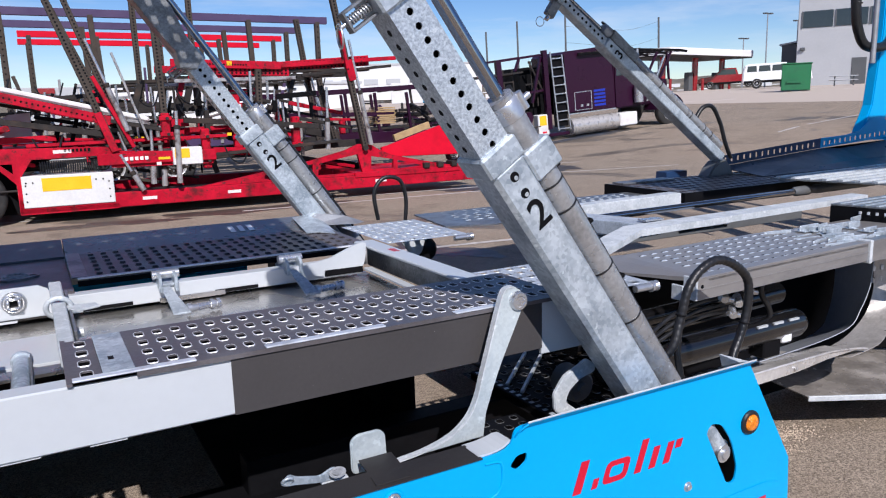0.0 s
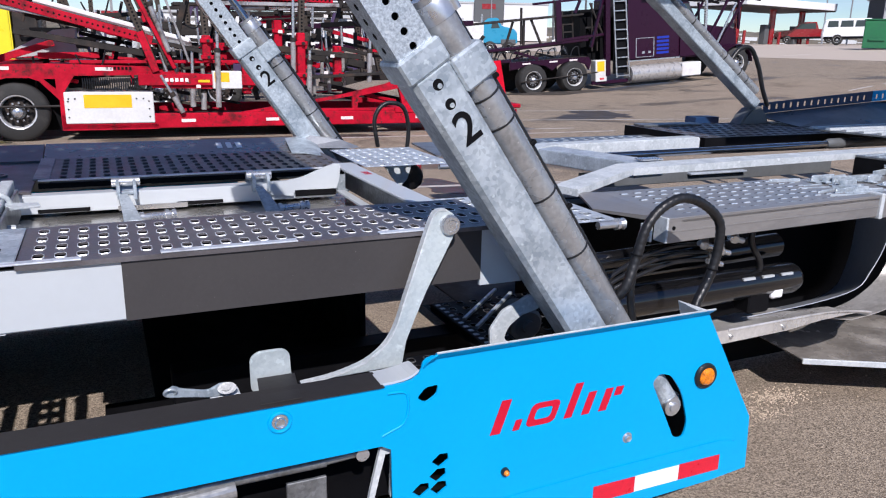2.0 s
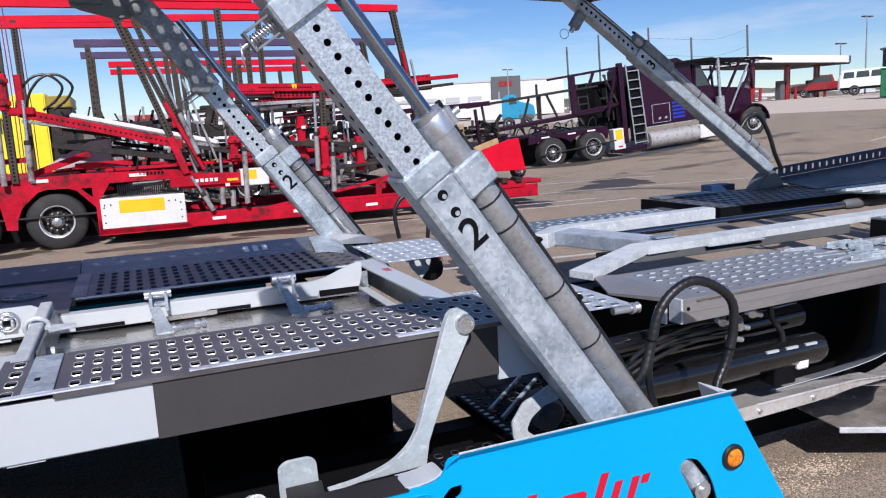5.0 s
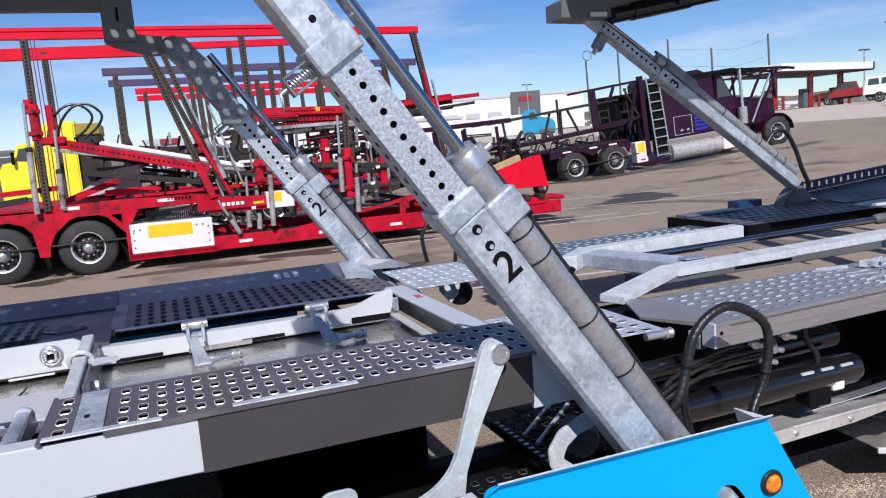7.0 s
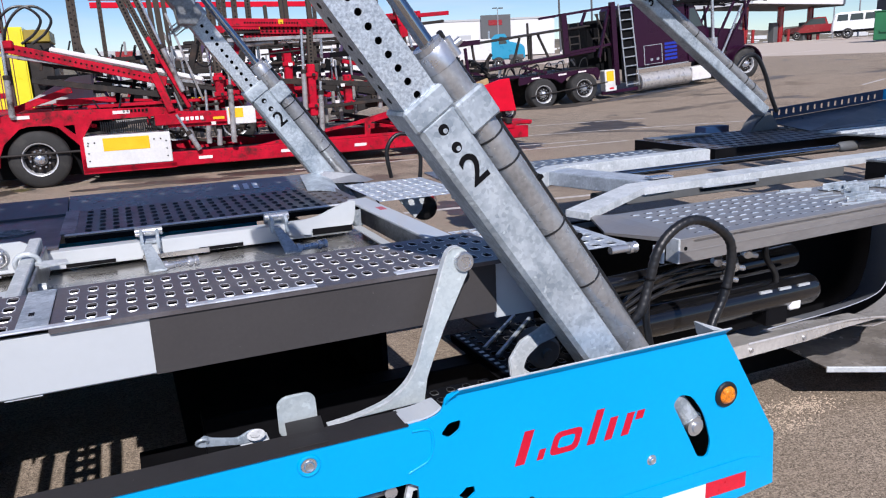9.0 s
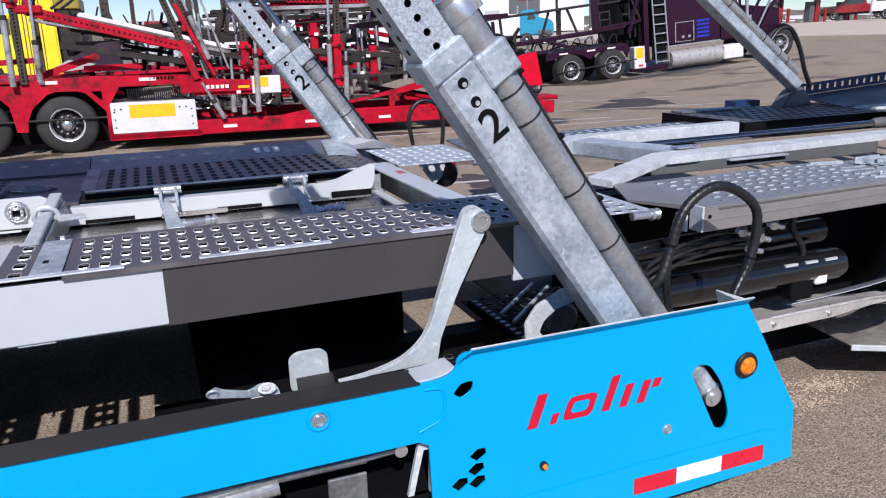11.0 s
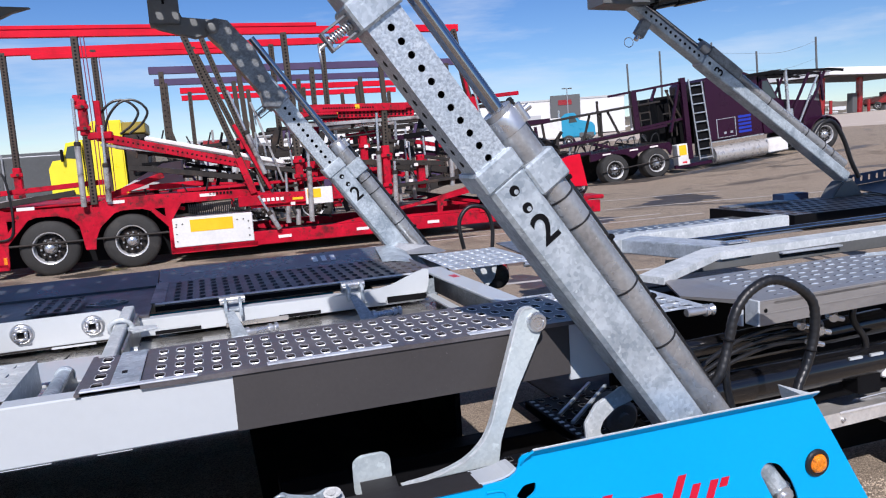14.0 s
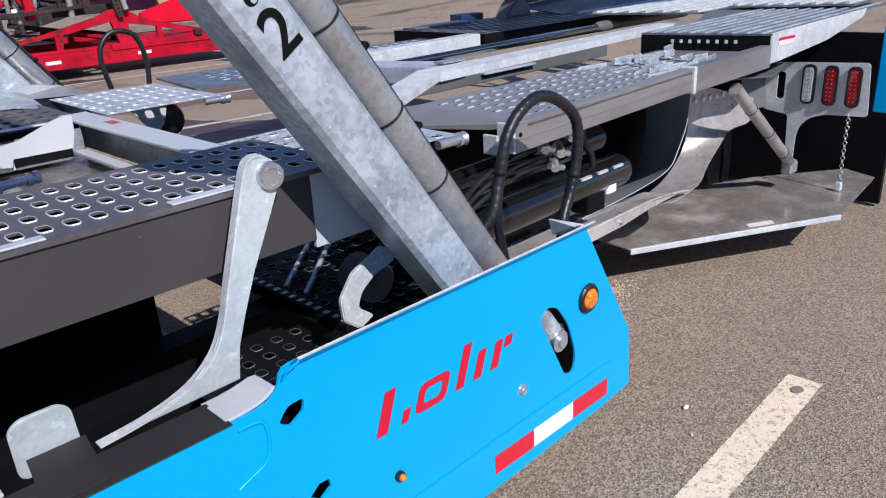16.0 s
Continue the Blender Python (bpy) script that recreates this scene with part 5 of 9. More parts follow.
# out of view: added to keep sky light off the far runway
part("upper_floor", box(B(), -3.6, 0.2, 2.455, 3.095, 2.645, 2.655, 0), RUNWAY, trailer, "unseen upper deck floor plate, added to cut sky light")
bm = box(B(), -3.6, 0.25, 4.02, 4.10, 2.45, 2.60, 0.004)
part("upper_rail", bm, ARM_GREY, trailer, "grey upper deck rail")
bm = box(B(), -3.6, 0.80, 1.44, 1.50, 2.5, 2.61, 0.004)
part("upper_rail", bm, ARM_GREY, trailer)
# block and links in dark greys: the shade on their zinc is in the colour
part("bracket_block", box(B(), 0.20, 0.35, 4.0, 4.13, 2.29, 2.62, 0.006), ARM_GREY, trailer, "bracket block, shade on zinc put into its grey")
text("number", "1", 0.10, facing(0.275, 3.9985, 2.42), INK, trailer, "painted number 1")
bm = cyl(B(), (0.36, 4.06, 2.60), (0.86, 4.06, 2.585), 0.055)
lathe(bm, (0.70, 4.06, 2.59), (1.1, 4.06, 2.59), [(0, 0.06), (0.05, 0.068), (0.15, 0.06), (0.25, 0.03), (0.34, 0.028)], 16)
part("upper_ram", bm, DARK_CYL, trailer, "dark hydraulic ram under the upper deck", smooth=40)
bm = B()
prism(bm, [(x, 4.03, z) for x, z in ((0.20, 2.40), (0.212, 2.29), (0.24, 2.272), (0.416, 2.224), (0.463, 2.232), (0.52, 2.25), (0.553, 2.287), (0.501, 2.317), (0.36, 2.33), (0.33, 2.40))], (0, 0.06, 0), 0.004)
part("upper_link", bm, ARM_GREY, trailer, "grey swinging link")
bm = B()
prism(bm, [(x, 4.04, z) for x, z in [(-0.344, 2.386), (-0.432, 2.360), (-0.484, 2.334), (-0.517, 2.315), (-0.652, 2.315), (-0.751, 2.312), (-0.746, 2.349), (-0.647, 2.353), (-0.555, 2.351), (-0.527, 2.372), (-0.517, 2.393)]], (0, 0.05, 0), 0.004)
hanger = part("upper_hanger", bm, ARM_GREY, trailer, "grey swept hanger below the upper rail")
# two small bright dots on its face
for x, z in ((-0.571, 2.328), (-0.520, 2.330)):
    part("hanger_hole", lathe(B(), (x, 4.041, z), (x, 3.9, z), [(0, 0.013), (0.0015, 0.012), (0.0016, 0.001)], 12), RIM, hanger, "bright dot on the hanger")
bm = B()
prism(bm, [(x, 3.995, z) for x, z in ((0.468, 2.27), (0.49, 2.305), (0.519, 2.318), (0.583, 2.306), (0.641, 2.237), (0.712, 2.157), (0.778, 1.997), (0.847, 1.903), (0.815, 1.848), (0.732, 1.853), (0.718, 1.93), (0.636, 2.033), (0.539, 2.172), (0.481, 2.232))], (0, 0.13, 0), 0.004)
al = part("arm_link", bm, GALV_DULL, trailer, "grey arm link")
bm = lathe(B(), (0.505, 3.995, 2.273), (0.505, 3.9, 2.273), [(0, 0.035), (0.016, 0.035), (0.02, 0.022), (0.021, 0.01)], 20)
part("link_pin", bm, ARM_GREY, al, smooth=40)


# ---- the truck part in front, coupled to the trailer ----
truck = thing("carrier_truck", (4.5, 2.8, 0), "cyan and galvanised car-carrier truck body with lowered decks, seen from behind", "truck")


def tread(x0, x1, y0, y1, z, nx, ny, w=0.042, d=0.011, h=0.008, slope=0.0, y_of=None):
    """Rows of small raised louvres, joined."""
    bm = B()
    for i in range(nx):
        for j in range(ny):
            cx = x0 + (x1 - x0) * (i + 0.5 + 0.25 * (j % 2)) / nx
            cy = y0 + (y1 - y0) * (j + 0.5) / ny + (y_of(cx) if y_of else 0)
            zz = z + slope * (cx - x0)
            a = [(cx - w / 2, cy - d / 2, zz), (cx + w / 2, cy - d / 2, zz), (cx + w / 2, cy + d / 2, zz), (cx - w / 2, cy + d / 2, zz)]
            t = [(cx - w * 0.3, cy - d * 0.2, zz + h), (cx + w * 0.3, cy - d * 0.2, zz + h), (cx + w * 0.3, cy + d * 0.35, zz + h * 0.8), (cx - w * 0.3, cy + d * 0.35, zz + h * 0.8)]
            v = [bm.verts.new(p) for p in a + t]
            for f in ((4, 5, 6, 7), (0, 1, 5, 4), (1, 2, 6, 5), (2, 3, 7, 6), (3, 0, 4, 7)):
                bm.faces.new([v[k] for k in f])
    return bm


GY = lambda x: 1.765 + 0.05 * (x - 2.0)
bm = B()
prism(bm, [(2.08, GY(2.08), 1.0), (3.12, GY(3.12), 1.0), (3.12, GY(3.12) + 0.46, 1.0), (2.12, GY(2.12) + 0.49, 1.0)], (0, 0, -0.008))
gang = part("gangway", bm, BRUSHED, truck, "dull galvanised gangway with pressed louvre treads")
bm = B()
prism(bm, [(2.08, GY(2.08), 1.0), (2.12, GY(2.12) + 0.49, 1.0), (2.05, 2.33, 0.992), (1.96, 2.10, 0.978), (2.04, 1.88, 0.985)], (0, 0, -0.008))
part("gangway_nose", bm, BRUSHED, gang, "angled galvanised nose plate")
part("louvres", tread(2.14, 3.06, 0.04, 0.45, 1.0, 14, 7, 0.034, 0.0055, 0.004, y_of=GY), GALV, gang, "bright pressed louvres", kind="stuff")
part("louvre_slots", tread(2.14, 3.06, 0.049, 0.459, 1.0, 14, 7, 0.034, 0.009, 0.0008, y_of=GY), BLACK, gang, "dark open louvre slots", kind="stuff")
M, Lg = frame_of((2.02, GY(2.02), 0), (3.12, GY(3.12), 0))
bm = B()
for v0, v1, w0, w1 in ((0.0, 0.007, 0.928, 1.008), (0.0, 0.04, 0.925, 0.931), (0.0, 0.05, 1.003, 1.009)):
    box(bm, 0, Lg, v0, v1, w0, w1, 0.002, M)
box(bm, 0, Lg, -0.002, 0.0, 0.962, 0.966, 0.0, M)
part("edge_channel", bm, BRUSHED, gang, "folded steel edge channel")
bm = box(B(), -0.005, 0.004, 0, 0.06, 0.925, 1.01, 0.002, M)
box(bm, -0.055, -0.045, 0.02, 0.07, 0.93, 0.985, 0.002, M)
part("channel_end", bm, GALV_WHITE, gang, "pale channel end plate")
part("bolt_hole", cyl(B(), M @ Vector((0.025, -0.0015, 0.975)), M @ Vector((0.025, 0.002, 0.975)), 0.007, seg=12), INK, gang)
bm = box(B(), Lg - 0.008, Lg + 0.012, -0.012, 0.05, 0.915, 1.018, 0.004, M)
part("clip", bm, GALV_WHITE, gang, "white galvanised clip")
M2, L2 = frame_of((3.12, GY(3.12), 0), (3.86, GY(3.86) - 0.02, 0))
bm = B()
for v0, v1, w0, w1 in ((0.004, 0.010, 0.915, 1.01), (0.004, 0.05, 1.005, 1.011)):
    box(bm, 0, L2, v0, v1, w0, w1, 0.002, M2)
box(bm, 0, L2, 0.05, 0.5, 0.975, 0.982, 0.0, M2)
part("edge_channel", bm, BRUSHED, gang)
rng = random.Random(4)
for k in range(34):
    x, y = 3.0 + 1.0 * rng.random(), 0.06 + 0.38 * rng.random()
    a = rng.uniform(-15, 15)
    Mk = Matrix.Translation((x, GY(x) + y, 0.985)) @ Matrix.Rotation(radians(a), 4, "Z")
    w = rng.uniform(0.04, 0.08)
    bm = box(B(), -w, w, -0.004, 0.004, 0, rng.uniform(0.018, 0.032), 0.006, Mk)
    box(bm, -w, -w * 0.3, -0.03, 0.03, 0, 0.006, 0.002, Mk)
    part("angle_bracket", bm, GALV, gang, "small galvanised angle bracket")

# boxed step with ribbed top
SY = lambda x: 1.845 + 0.03 * (x - 3.86)
bm = B()
prism(bm, [(3.74, SY(3.74) + 0.58, 1.06), (3.86, SY(3.86), 1.06), (5.6, SY(5.6), 1.06), (5.6, SY(5.6) + 0.62, 1.06)], (0, 0, -0.008))
stepbox = part("boxed_step", bm, GALV_DULL, truck, "galvanised boxed step with ribbed top and open end")
bm = B()
for k in range(9):
    q = 0.04 + k * 0.062
    beam(bm, (3.84 - k * 0.011, SY(3.84) + q, 1.063), (5.6, SY(5.6) + q, 1.063), 0.012, 0.008, 0)
part("step_ribs", bm, GALV, stepbox, "raised anti-slip ribs")
bm = B()
prism(bm, [(3.86, SY(3.86), 1.062), (5.2, SY(5.2), 1.062), (5.14, SY(5.1), 1.02), (4.6, SY(4.6), 0.955), (3.98, SY(3.98), 0.93), (3.86, SY(3.86), 0.93)], (0, 0.008, 0), 0.002)
part("step_side", bm, GALV_WHITE, stepbox, "pale galvanised side plate")
# black fill stands in for the dark inside the open end
bm = B()
prism(bm, [(3.74, SY(3.74) + 0.58, 1.05), (3.86, SY(3.86) + 0.01, 1.05), (3.86, SY(3.86) + 0.01, 0.94), (3.74, SY(3.74) + 0.58, 0.95)], (0.3, 0.02, 0))
part("step_inside", bm, BLACK, stepbox)
# bright bits stand in for light showing through slots in the step
for k in range(8):
    y = SY(3.8) + 0.14 + k * 0.04
    xx = 3.855 - (y - SY(3.86)) * 0.2 - 0.012
    part("light_slot", box(B(), xx, xx + 0.006, y, y + 0.012, 1.018, 1.033, 0), RIM, stepbox)
bm = B()
prism(bm, [(3.94, SY(3.94) - 0.002, 1.035), (4.13, SY(4.13) - 0.002, 1.03), (4.13, SY(4.13) - 0.002, 0.995), (3.94, SY(3.94) - 0.002, 1.0)], (0, 0.001, 0))
part("sticker", bm, PAPER, stepbox, "white sticker with a red band")
bm = B()
prism(bm, [(3.94, SY(3.94) - 0.003, 1.035), (4.13, SY(4.13) - 0.003, 1.03), (4.13, SY(4.13) - 0.003, 1.017), (3.94, SY(3.94) - 0.003, 1.022)], (0, 0.0008, 0))
part("sticker_band", bm, TAPE_RED, stepbox)
bm = B()
prism(bm, [(3.36, 1.905, 0.917), (3.96, 1.86, 0.86), (4.18, 1.90, 0.885), (4.18, 2.3, 0.90), (3.4, 2.3, 0.917)], (0, 0, 0.006))
part("step_gusset", bm, ARM_GREY, stepbox)

# A-frame: near beam, far beam, brace
bm = B()
prism(bm, [(2.42, 2.583, 1.05), (4.3, 2.66, 1.05), (4.3, 2.56, 1.05), (2.44, 2.48, 1.045)], (0, 0, -0.032))
prism(bm, [(1.985, 2.40, 1.012), (2.42, 2.583, 1.05), (2.44, 2.48, 1.045), (2.03, 2.30, 1.008)], (0, 0, -0.028))
part("frame_beam", bm, GALV_WHITE, truck, "pale galvanised A-frame beam")
bm = B()
prism(bm, [(2.28, 3.24, 1.03), (2.50, 3.42, 1.035), (3.64, 3.48, 1.04), (3.64, 3.38, 1.04), (2.55, 3.32, 1.035), (2.36, 3.20, 1.03)], (0, 0, -0.08), 0.004)
part("frame_beam", bm, GALV_WHITE, truck)
bm = B()
prism(bm, [(2.42, 3.24, 1.03), (2.58, 3.31, 1.03), (2.72, 2.62, 1.045), (2.54, 2.60, 1.045)], (0, 0, -0.07), 0.004)
part("frame_brace", bm, RUNWAY_PALE, truck, "pale blue-grey brace plate")
bm = box(B(), 2.58, 2.70, 2.60, 2.66, 1.051, 1.06, 0.002)
part("brace_catch", bm, STEEL, truck)
bm = cyl(B(), (2.62, 3.14, 0.99), (4.52, 3.20, 0.995), 0.020)
rod = part("pull_rod", bm, CHROME, truck, "chromed ram rod", smooth=40)
bm = lathe(B(), (4.50, 3.20, 0.995), (6, 3.25, 0.995), [(0, 0.024), (0.03, 0.032), (0.16, 0.034), (0.17, 0.026), (0.24, 0.026), (0.25, 0.032), (1.2, 0.032)], 20)
part("pull_ram", bm, ARM_GREY, rod, "grey hydraulic ram", smooth=40)
part("cross_tube", box(B(), 2.55, 4.3, 2.98, 3.05, 0.86, 0.93, 0.003), ARM_GREY, truck, "grey inner frame tube")
part("cross_plate", box(B(), 3.2, 3.6, 2.95, 3.2, 0.9, 0.91, 0.002), RUNWAY_PALE, truck)
# far tread plate beside the far beam
bm = B()
prism(bm, [(1.93, 3.42, 0.99), (2.2, 3.36, 0.985), (3.7, 3.58, 0.99), (3.7, 3.95, 0.99), (1.98, 3.9, 0.995)], (0, 0, -0.008))
fg = part("gangway", bm, GALV_DULL, truck, "far dull galvanised gangway")
part("louvres", tread(2.1, 3.6, 3.5, 3.9, 0.99, 20, 6, 0.04, 0.012, 0.0045), GALV, fg, kind="stuff")

# far deck in shade
plate, rims = B(), B()
perforated(plate, rims, 3.72, 6.0, 3.42, 4.16, 30, 7, 0.016, 0.026, M=Matrix.Translation((0, 0, 1.03)))
perforated(plate, rims, 6.0, 9.5, 2.95, 4.16, 30, 10, 0.016, 0.026, M=Matrix.Translation((0, 0, 1.03)))
fdeck = part("far_deck", plate, RUNWAY, truck, "shaded perforated truck deck")
part("hole_rims", rims, RUNWAY, fdeck, kind="stuff")
# black face: the shade on the deck's edge is put into the colour
bm = box(B(), 3.70, 3.72, 3.40, 4.18, 0.93, 1.03, 0)
box(bm, 3.72, 6.0, 3.40, 3.42, 0.93, 1.03, 0)
part("deck_face", bm, BLACK, fdeck, "deck edge, shade put into its black colour")
part("deck_edge", box(B(), 3.74, 4.25, 4.02, 4.14, 1.033, 1.045, 0.002), GALV_DULL, fdeck)
part("blue_tab", box(B(), 4.45, 4.68, 4.30, 4.42, 0.98, 1.06, 0.004), BLUE_SHADE, truck, "small blue bracket, shade put into its dark colour")
bm = B()
slots = [sim_round([(x, z), (x + 0.026, z), (x + 0.026, z + 0.04), (x, z + 0.04)], 0.008, 2) for x, z in [(0.12 + 0.075 * i, 0.084 + 0.0045 * i) for i in range(30)]]
plate_with_holes(bm, [(0, 0.05), (1.35, 0.14), (1.35, 0.225), (0.27, 0.15), (0.05, 0.135), (0, 0.10)], [q for q in slots if q[0][0] < 1.29], facing(4.85, 4.18, 1.03), 0.006)
part("slotted_kerb", bm, BLUE_SHADE, truck, "slotted kerb, shade put into its dark blue")
bm = B()
plate_with_holes(bm, [(1.355, 0.14), (2.1, 0.18), (2.3, 0.17), (2.9, 0.07), (2.9, 0.10), (2.79, 0.12), (2.61, 0.23), (2.41, 0.28), (2.32, 0.36), (2.12, 0.38), (2.04, 0.35), (1.91, 0.27), (1.71, 0.24), (1.355, 0.226)], [q for q in slots if 1.38 < q[0][0] < 2.3], facing(4.85, 4.18, 1.03), 0.006)
part("slotted_kerb", bm, BLUE, truck, "cyan slotted kerb with a raised foot, in shade")
bm = B()
prism(bm, [(6.80, 4.19, 1.28), (6.89, 4.19, 1.43), (6.94, 4.19, 1.53), (7.02, 4.19, 2.2), (7.06, 4.19, 3.4), (7.30, 4.19, 3.4), (7.24, 4.19, 2.2), (7.19, 4.19, 1.52), (7.17, 4.19, 1.28)], (0, 0.10, 0), 0.01)
part("upright", bm, BLUE, truck, "cyan painted upright")
# added plate that fills the dark band under the kerb
bm = B()
prism(bm, [(4.9, 3.75, 1.036), (7.9, 3.75, 1.036), (7.75, 4.175, 1.10), (7.15, 4.175, 1.198), (6.2, 4.175, 1.168), (4.9, 4.175, 1.082)], (0, 0, -0.006))
part("kerb_ramp", bm, KERB_SHADE, truck, "dark plate sloping up to the kerb")
# small cyan box stands in for a lit patch on the foot
part("foot_plate", box(B(), 7.28, 7.46, 4.06, 4.07, 1.15, 1.27, 0.002), BLUE, truck)
part("upright", box(B(), 7.76, 7.94, 4.17, 4.27, 1.05, 3.6, 0.01), BLUE, truck)
# another box for the lit patch beside this upright
part("foot_plate", box(B(), 7.95, 8.06, 4.06, 4.07, 1.08, 1.28, 0.002), BLUE, truck)
part("upright", box(B(), 8.07, 8.37, 4.2, 4.35, 1.05, 3.5, 0.01), BLACK, truck, "black upright")
part("upright", box(B(), 8.39, 8.54, 4.17, 4.23, 1.05, 3.6, 0.01), BLUE, truck)
part("upright", box(B(), 8.84, 8.94, 4.17, 4.23, 1.05, 3.6, 0.01), BLUE, truck)
for z in (1.44, 1.80, 2.16):
    part("ladder_rung", box(B(), 8.545, 8.835, 4.18, 4.21, z, z + 0.035, 0.004), BLUE, truck)
for (x0, x1, y0, y1, z) in ((4.55, 7.2, 2.62, 3.42, 1.07), (5.0, 9.0, 1.95, 2.6, 1.085)):
    bm = B()
    prism(bm, [(x0, y1, z), (x0 + 0.2, y0, z), (x1, y0 + 0.1, z), (x1, y1 + 0.15, z)], (0, 0, -0.01))
    rp = part("ribbed_ramp", bm, GALV_DULL, truck, "galvanised ribbed wheel ramp")
    bm = B()
    for k in range(8):
        q = (k + 0.5) / 8
        beam(bm, (x0 + 0.2 * (1 - q), y0 + (y1 - y0) * q, z + 0.006), (x1, y0 + 0.1 + (y1 + 0.05 - y0) * q, z + 0.006), 0.03, 0.014, 0)
    part("ramp_ribs", bm, GALV_WHITE, rp, "bright ramp ribs")
bm = B()
prism(bm, [(4.45, 2.50, 1.06), (4.75, 2.62, 1.065), (5.4, 2.64, 1.065), (6.4, 2.60, 1.065), (6.4, 2.35, 1.06), (5.0, 2.42, 1.06)], (0, 0, -0.05), 0.006)
part("deck_hump", bm, ARM_GREY, truck, "dark curved deck plate")

# post 3 leaning over the far deck
def post3():
    y = 4.0
    o = Vector((4.686, y, 1.17))
    a, c = Vector((-0.814, 0, 0.58)), Vector((0.58, 0, 0.814))
    M = Matrix(((a.x, c.x, 0, o.x), (0, 0, 1, y), (a.z, c.z, 0, o.z), (0, 0, 0, 1)))
    root = part("telescopic_post", box(B(), -0.05, 1.09, 0, 0.07, 0, 0.105, 0.006, M), GALV, truck, "leaning galvanised telescopic post with a ram beside it")
    part("upper_tube", box(B(), 1.4, 2.1, 0.006, 0.064, 0.008, 0.10, 0.006, M), GALV, root, "drilled galvanised upper tube")
    part("collar_sleeve", box(B(), 1.075, 1.43, -0.003, 0.073, -0.003, 0.108, 0.008, M), GALV, root, "galvanised collar sleeve")
    for k in range(12):
        p = M @ Vector((1.47 + 0.043 * k, 0.035, 0.0075))
        part("locking_hole", lathe(B(), p, p + Vector((0, -0.2, 0)), [(0, 0.010), (0.0005, 0.0095), (0.0006, 0.001)], 10), INK, root)
    part("locking_hole", lathe(B(), M @ Vector((1.38, 0.035, -0.003)), M @ Vector((1.38, 0.035, -0.2)), [(0, 0.012), (0.0005, 0.0115), (0.0006, 0.001)], 12), INK, root)
    ram = part("ram_barrel", lathe(B(), M @ Vector((0.0, 0.109, 0.05)), M @ Vector((3, 0.109, 0.05)), [(0, 0.02), (0.01, 0.037), (1.36, 0.037), (1.36, 0.043), (1.48, 0.043), (1.49, 0.02)], 24), BARREL, root, "steel ram barrel", smooth=40)
    for u in (0.16, 0.25, 0.433, 0.822, 1.252):
        part("band", torus(B(), M @ Vector((u, 0.109, 0.05)), a, 0.037, 0.004, 24, 6), RUBBER, ram, smooth=60)
    part("rod", cyl(B(), M @ Vector((1.48, 0.10, 0.05)), M @ Vector((2.15, 0.09, 0.05)), 0.014), CHROME, ram, smooth=40)
    part("clamp_block", box(B(), 1.12, 1.42, 0.07, 0.15, 0.0, 0.10, 0.012, M), GALV_DULL, root)
    part("ram_hose", tube(B(), [M @ Vector(p) for p in ((1.5, 0.15, 0.06), (1.4, 0.165, 0.07), (1.2, 0.16, 0.08), (0.8, 0.155, 0.085), (0.4, 0.15, 0.09))], 0.009, 8, 5), RUBBER, root, "black hydraulic hose", smooth=60)
    text("number", "3", 0.10, facing(*(M @ Vector((1.29, 0.032, -0.0045))), along=c, up=a), INK, root, "painted number 3")
    part("latch", box(B(), 1.86, 1.93, -0.10, 0.01, 0.03, 0.07, 0.004, M), GALV_DULL, root)
    part("latch_spring", cyl(B(), M @ Vector((1.895, -0.13, 0.05)), M @ Vector((1.895, -0.09, 0.05)), 0.016, seg=10), STEEL, root)
    part("pull_ring", torus(B(), M @ Vector((1.928, -0.169, 0.05)), (0.1, 1, 0), 0.03, 0.0028, 24, 6), STEEL, root)
    # upper deck end
    bm = B()
    prism(bm, [(2.79, y - 0.05, 2.37), (2.79, y - 0.05, 2.47), (2.86, y - 0.05, 2.50), (3.6, y - 0.05, 2.62), (3.6, y - 0.05, 2.50), (3.10, y - 0.05, 2.36)], (0, 0.2, 0), 0.004)
    part("upper_deck_end", bm, ARM_GREY, truck, "dark grey upper deck end")
    bm = box(B(), 2.79, 5.4, 3.14, 4.12, 2.60, 2.70, 0.004)
    part("upper_deck", bm, ARM_GREY, truck, "dark underside of the upper deck")
    bm = cyl(B(), (3.15, 3.96, 2.38), (4.6, 3.96, 2.62), 0.05)
    cyl(bm, (3.3, 3.96, 2.405), (3.75, 3.96, 2.48), 0.058)
    part("upper_ram", bm, DARK_CYL, truck, "dark hydraulic ram", smooth=40)
    text("number", "4", 0.10, facing(3.62, 3.898, 2.46, (-0.17, 0, 0.98), (-0.98, 0, -0.17)), INK, truck, "painted number 4")
    part("name_plate", box(B(), 2.98, 3.10, 3.925, 3.93, 2.372, 2.40, 0), WHITE_DIRTY, truck)
    bm = B()
    prism(bm, [(4.62, 4.02, 1.03), (4.66, 4.02, 1.09), (4.72, 4.02, 1.14), (4.80, 4.02, 1.16), (4.86, 4.02, 1.10), (4.90, 4.02, 1.03)], (0, 0.12, 0), 0.01)
    part("post_foot", bm, ARM_GREY, truck, "dark post foot")
    part("hose_loop", tube(B(), [(4.48, 4.06, 1.47), (4.56, 4.06, 1.56), (4.665, 4.06, 1.565), (4.76, 4.06, 1.44), (4.83, 4.06, 1.28), (4.90, 4.06, 1.16)], 0.016, 10), RUBBER, truck, "black hose", smooth=60)
    # near upper deck overhead, out of view, shades the far deck
    part("upper_deck", box(B(), 3.45, 4.54, 1.6, 2.32, 2.6, 2.68, 0.004), ARM_GREY, truck)
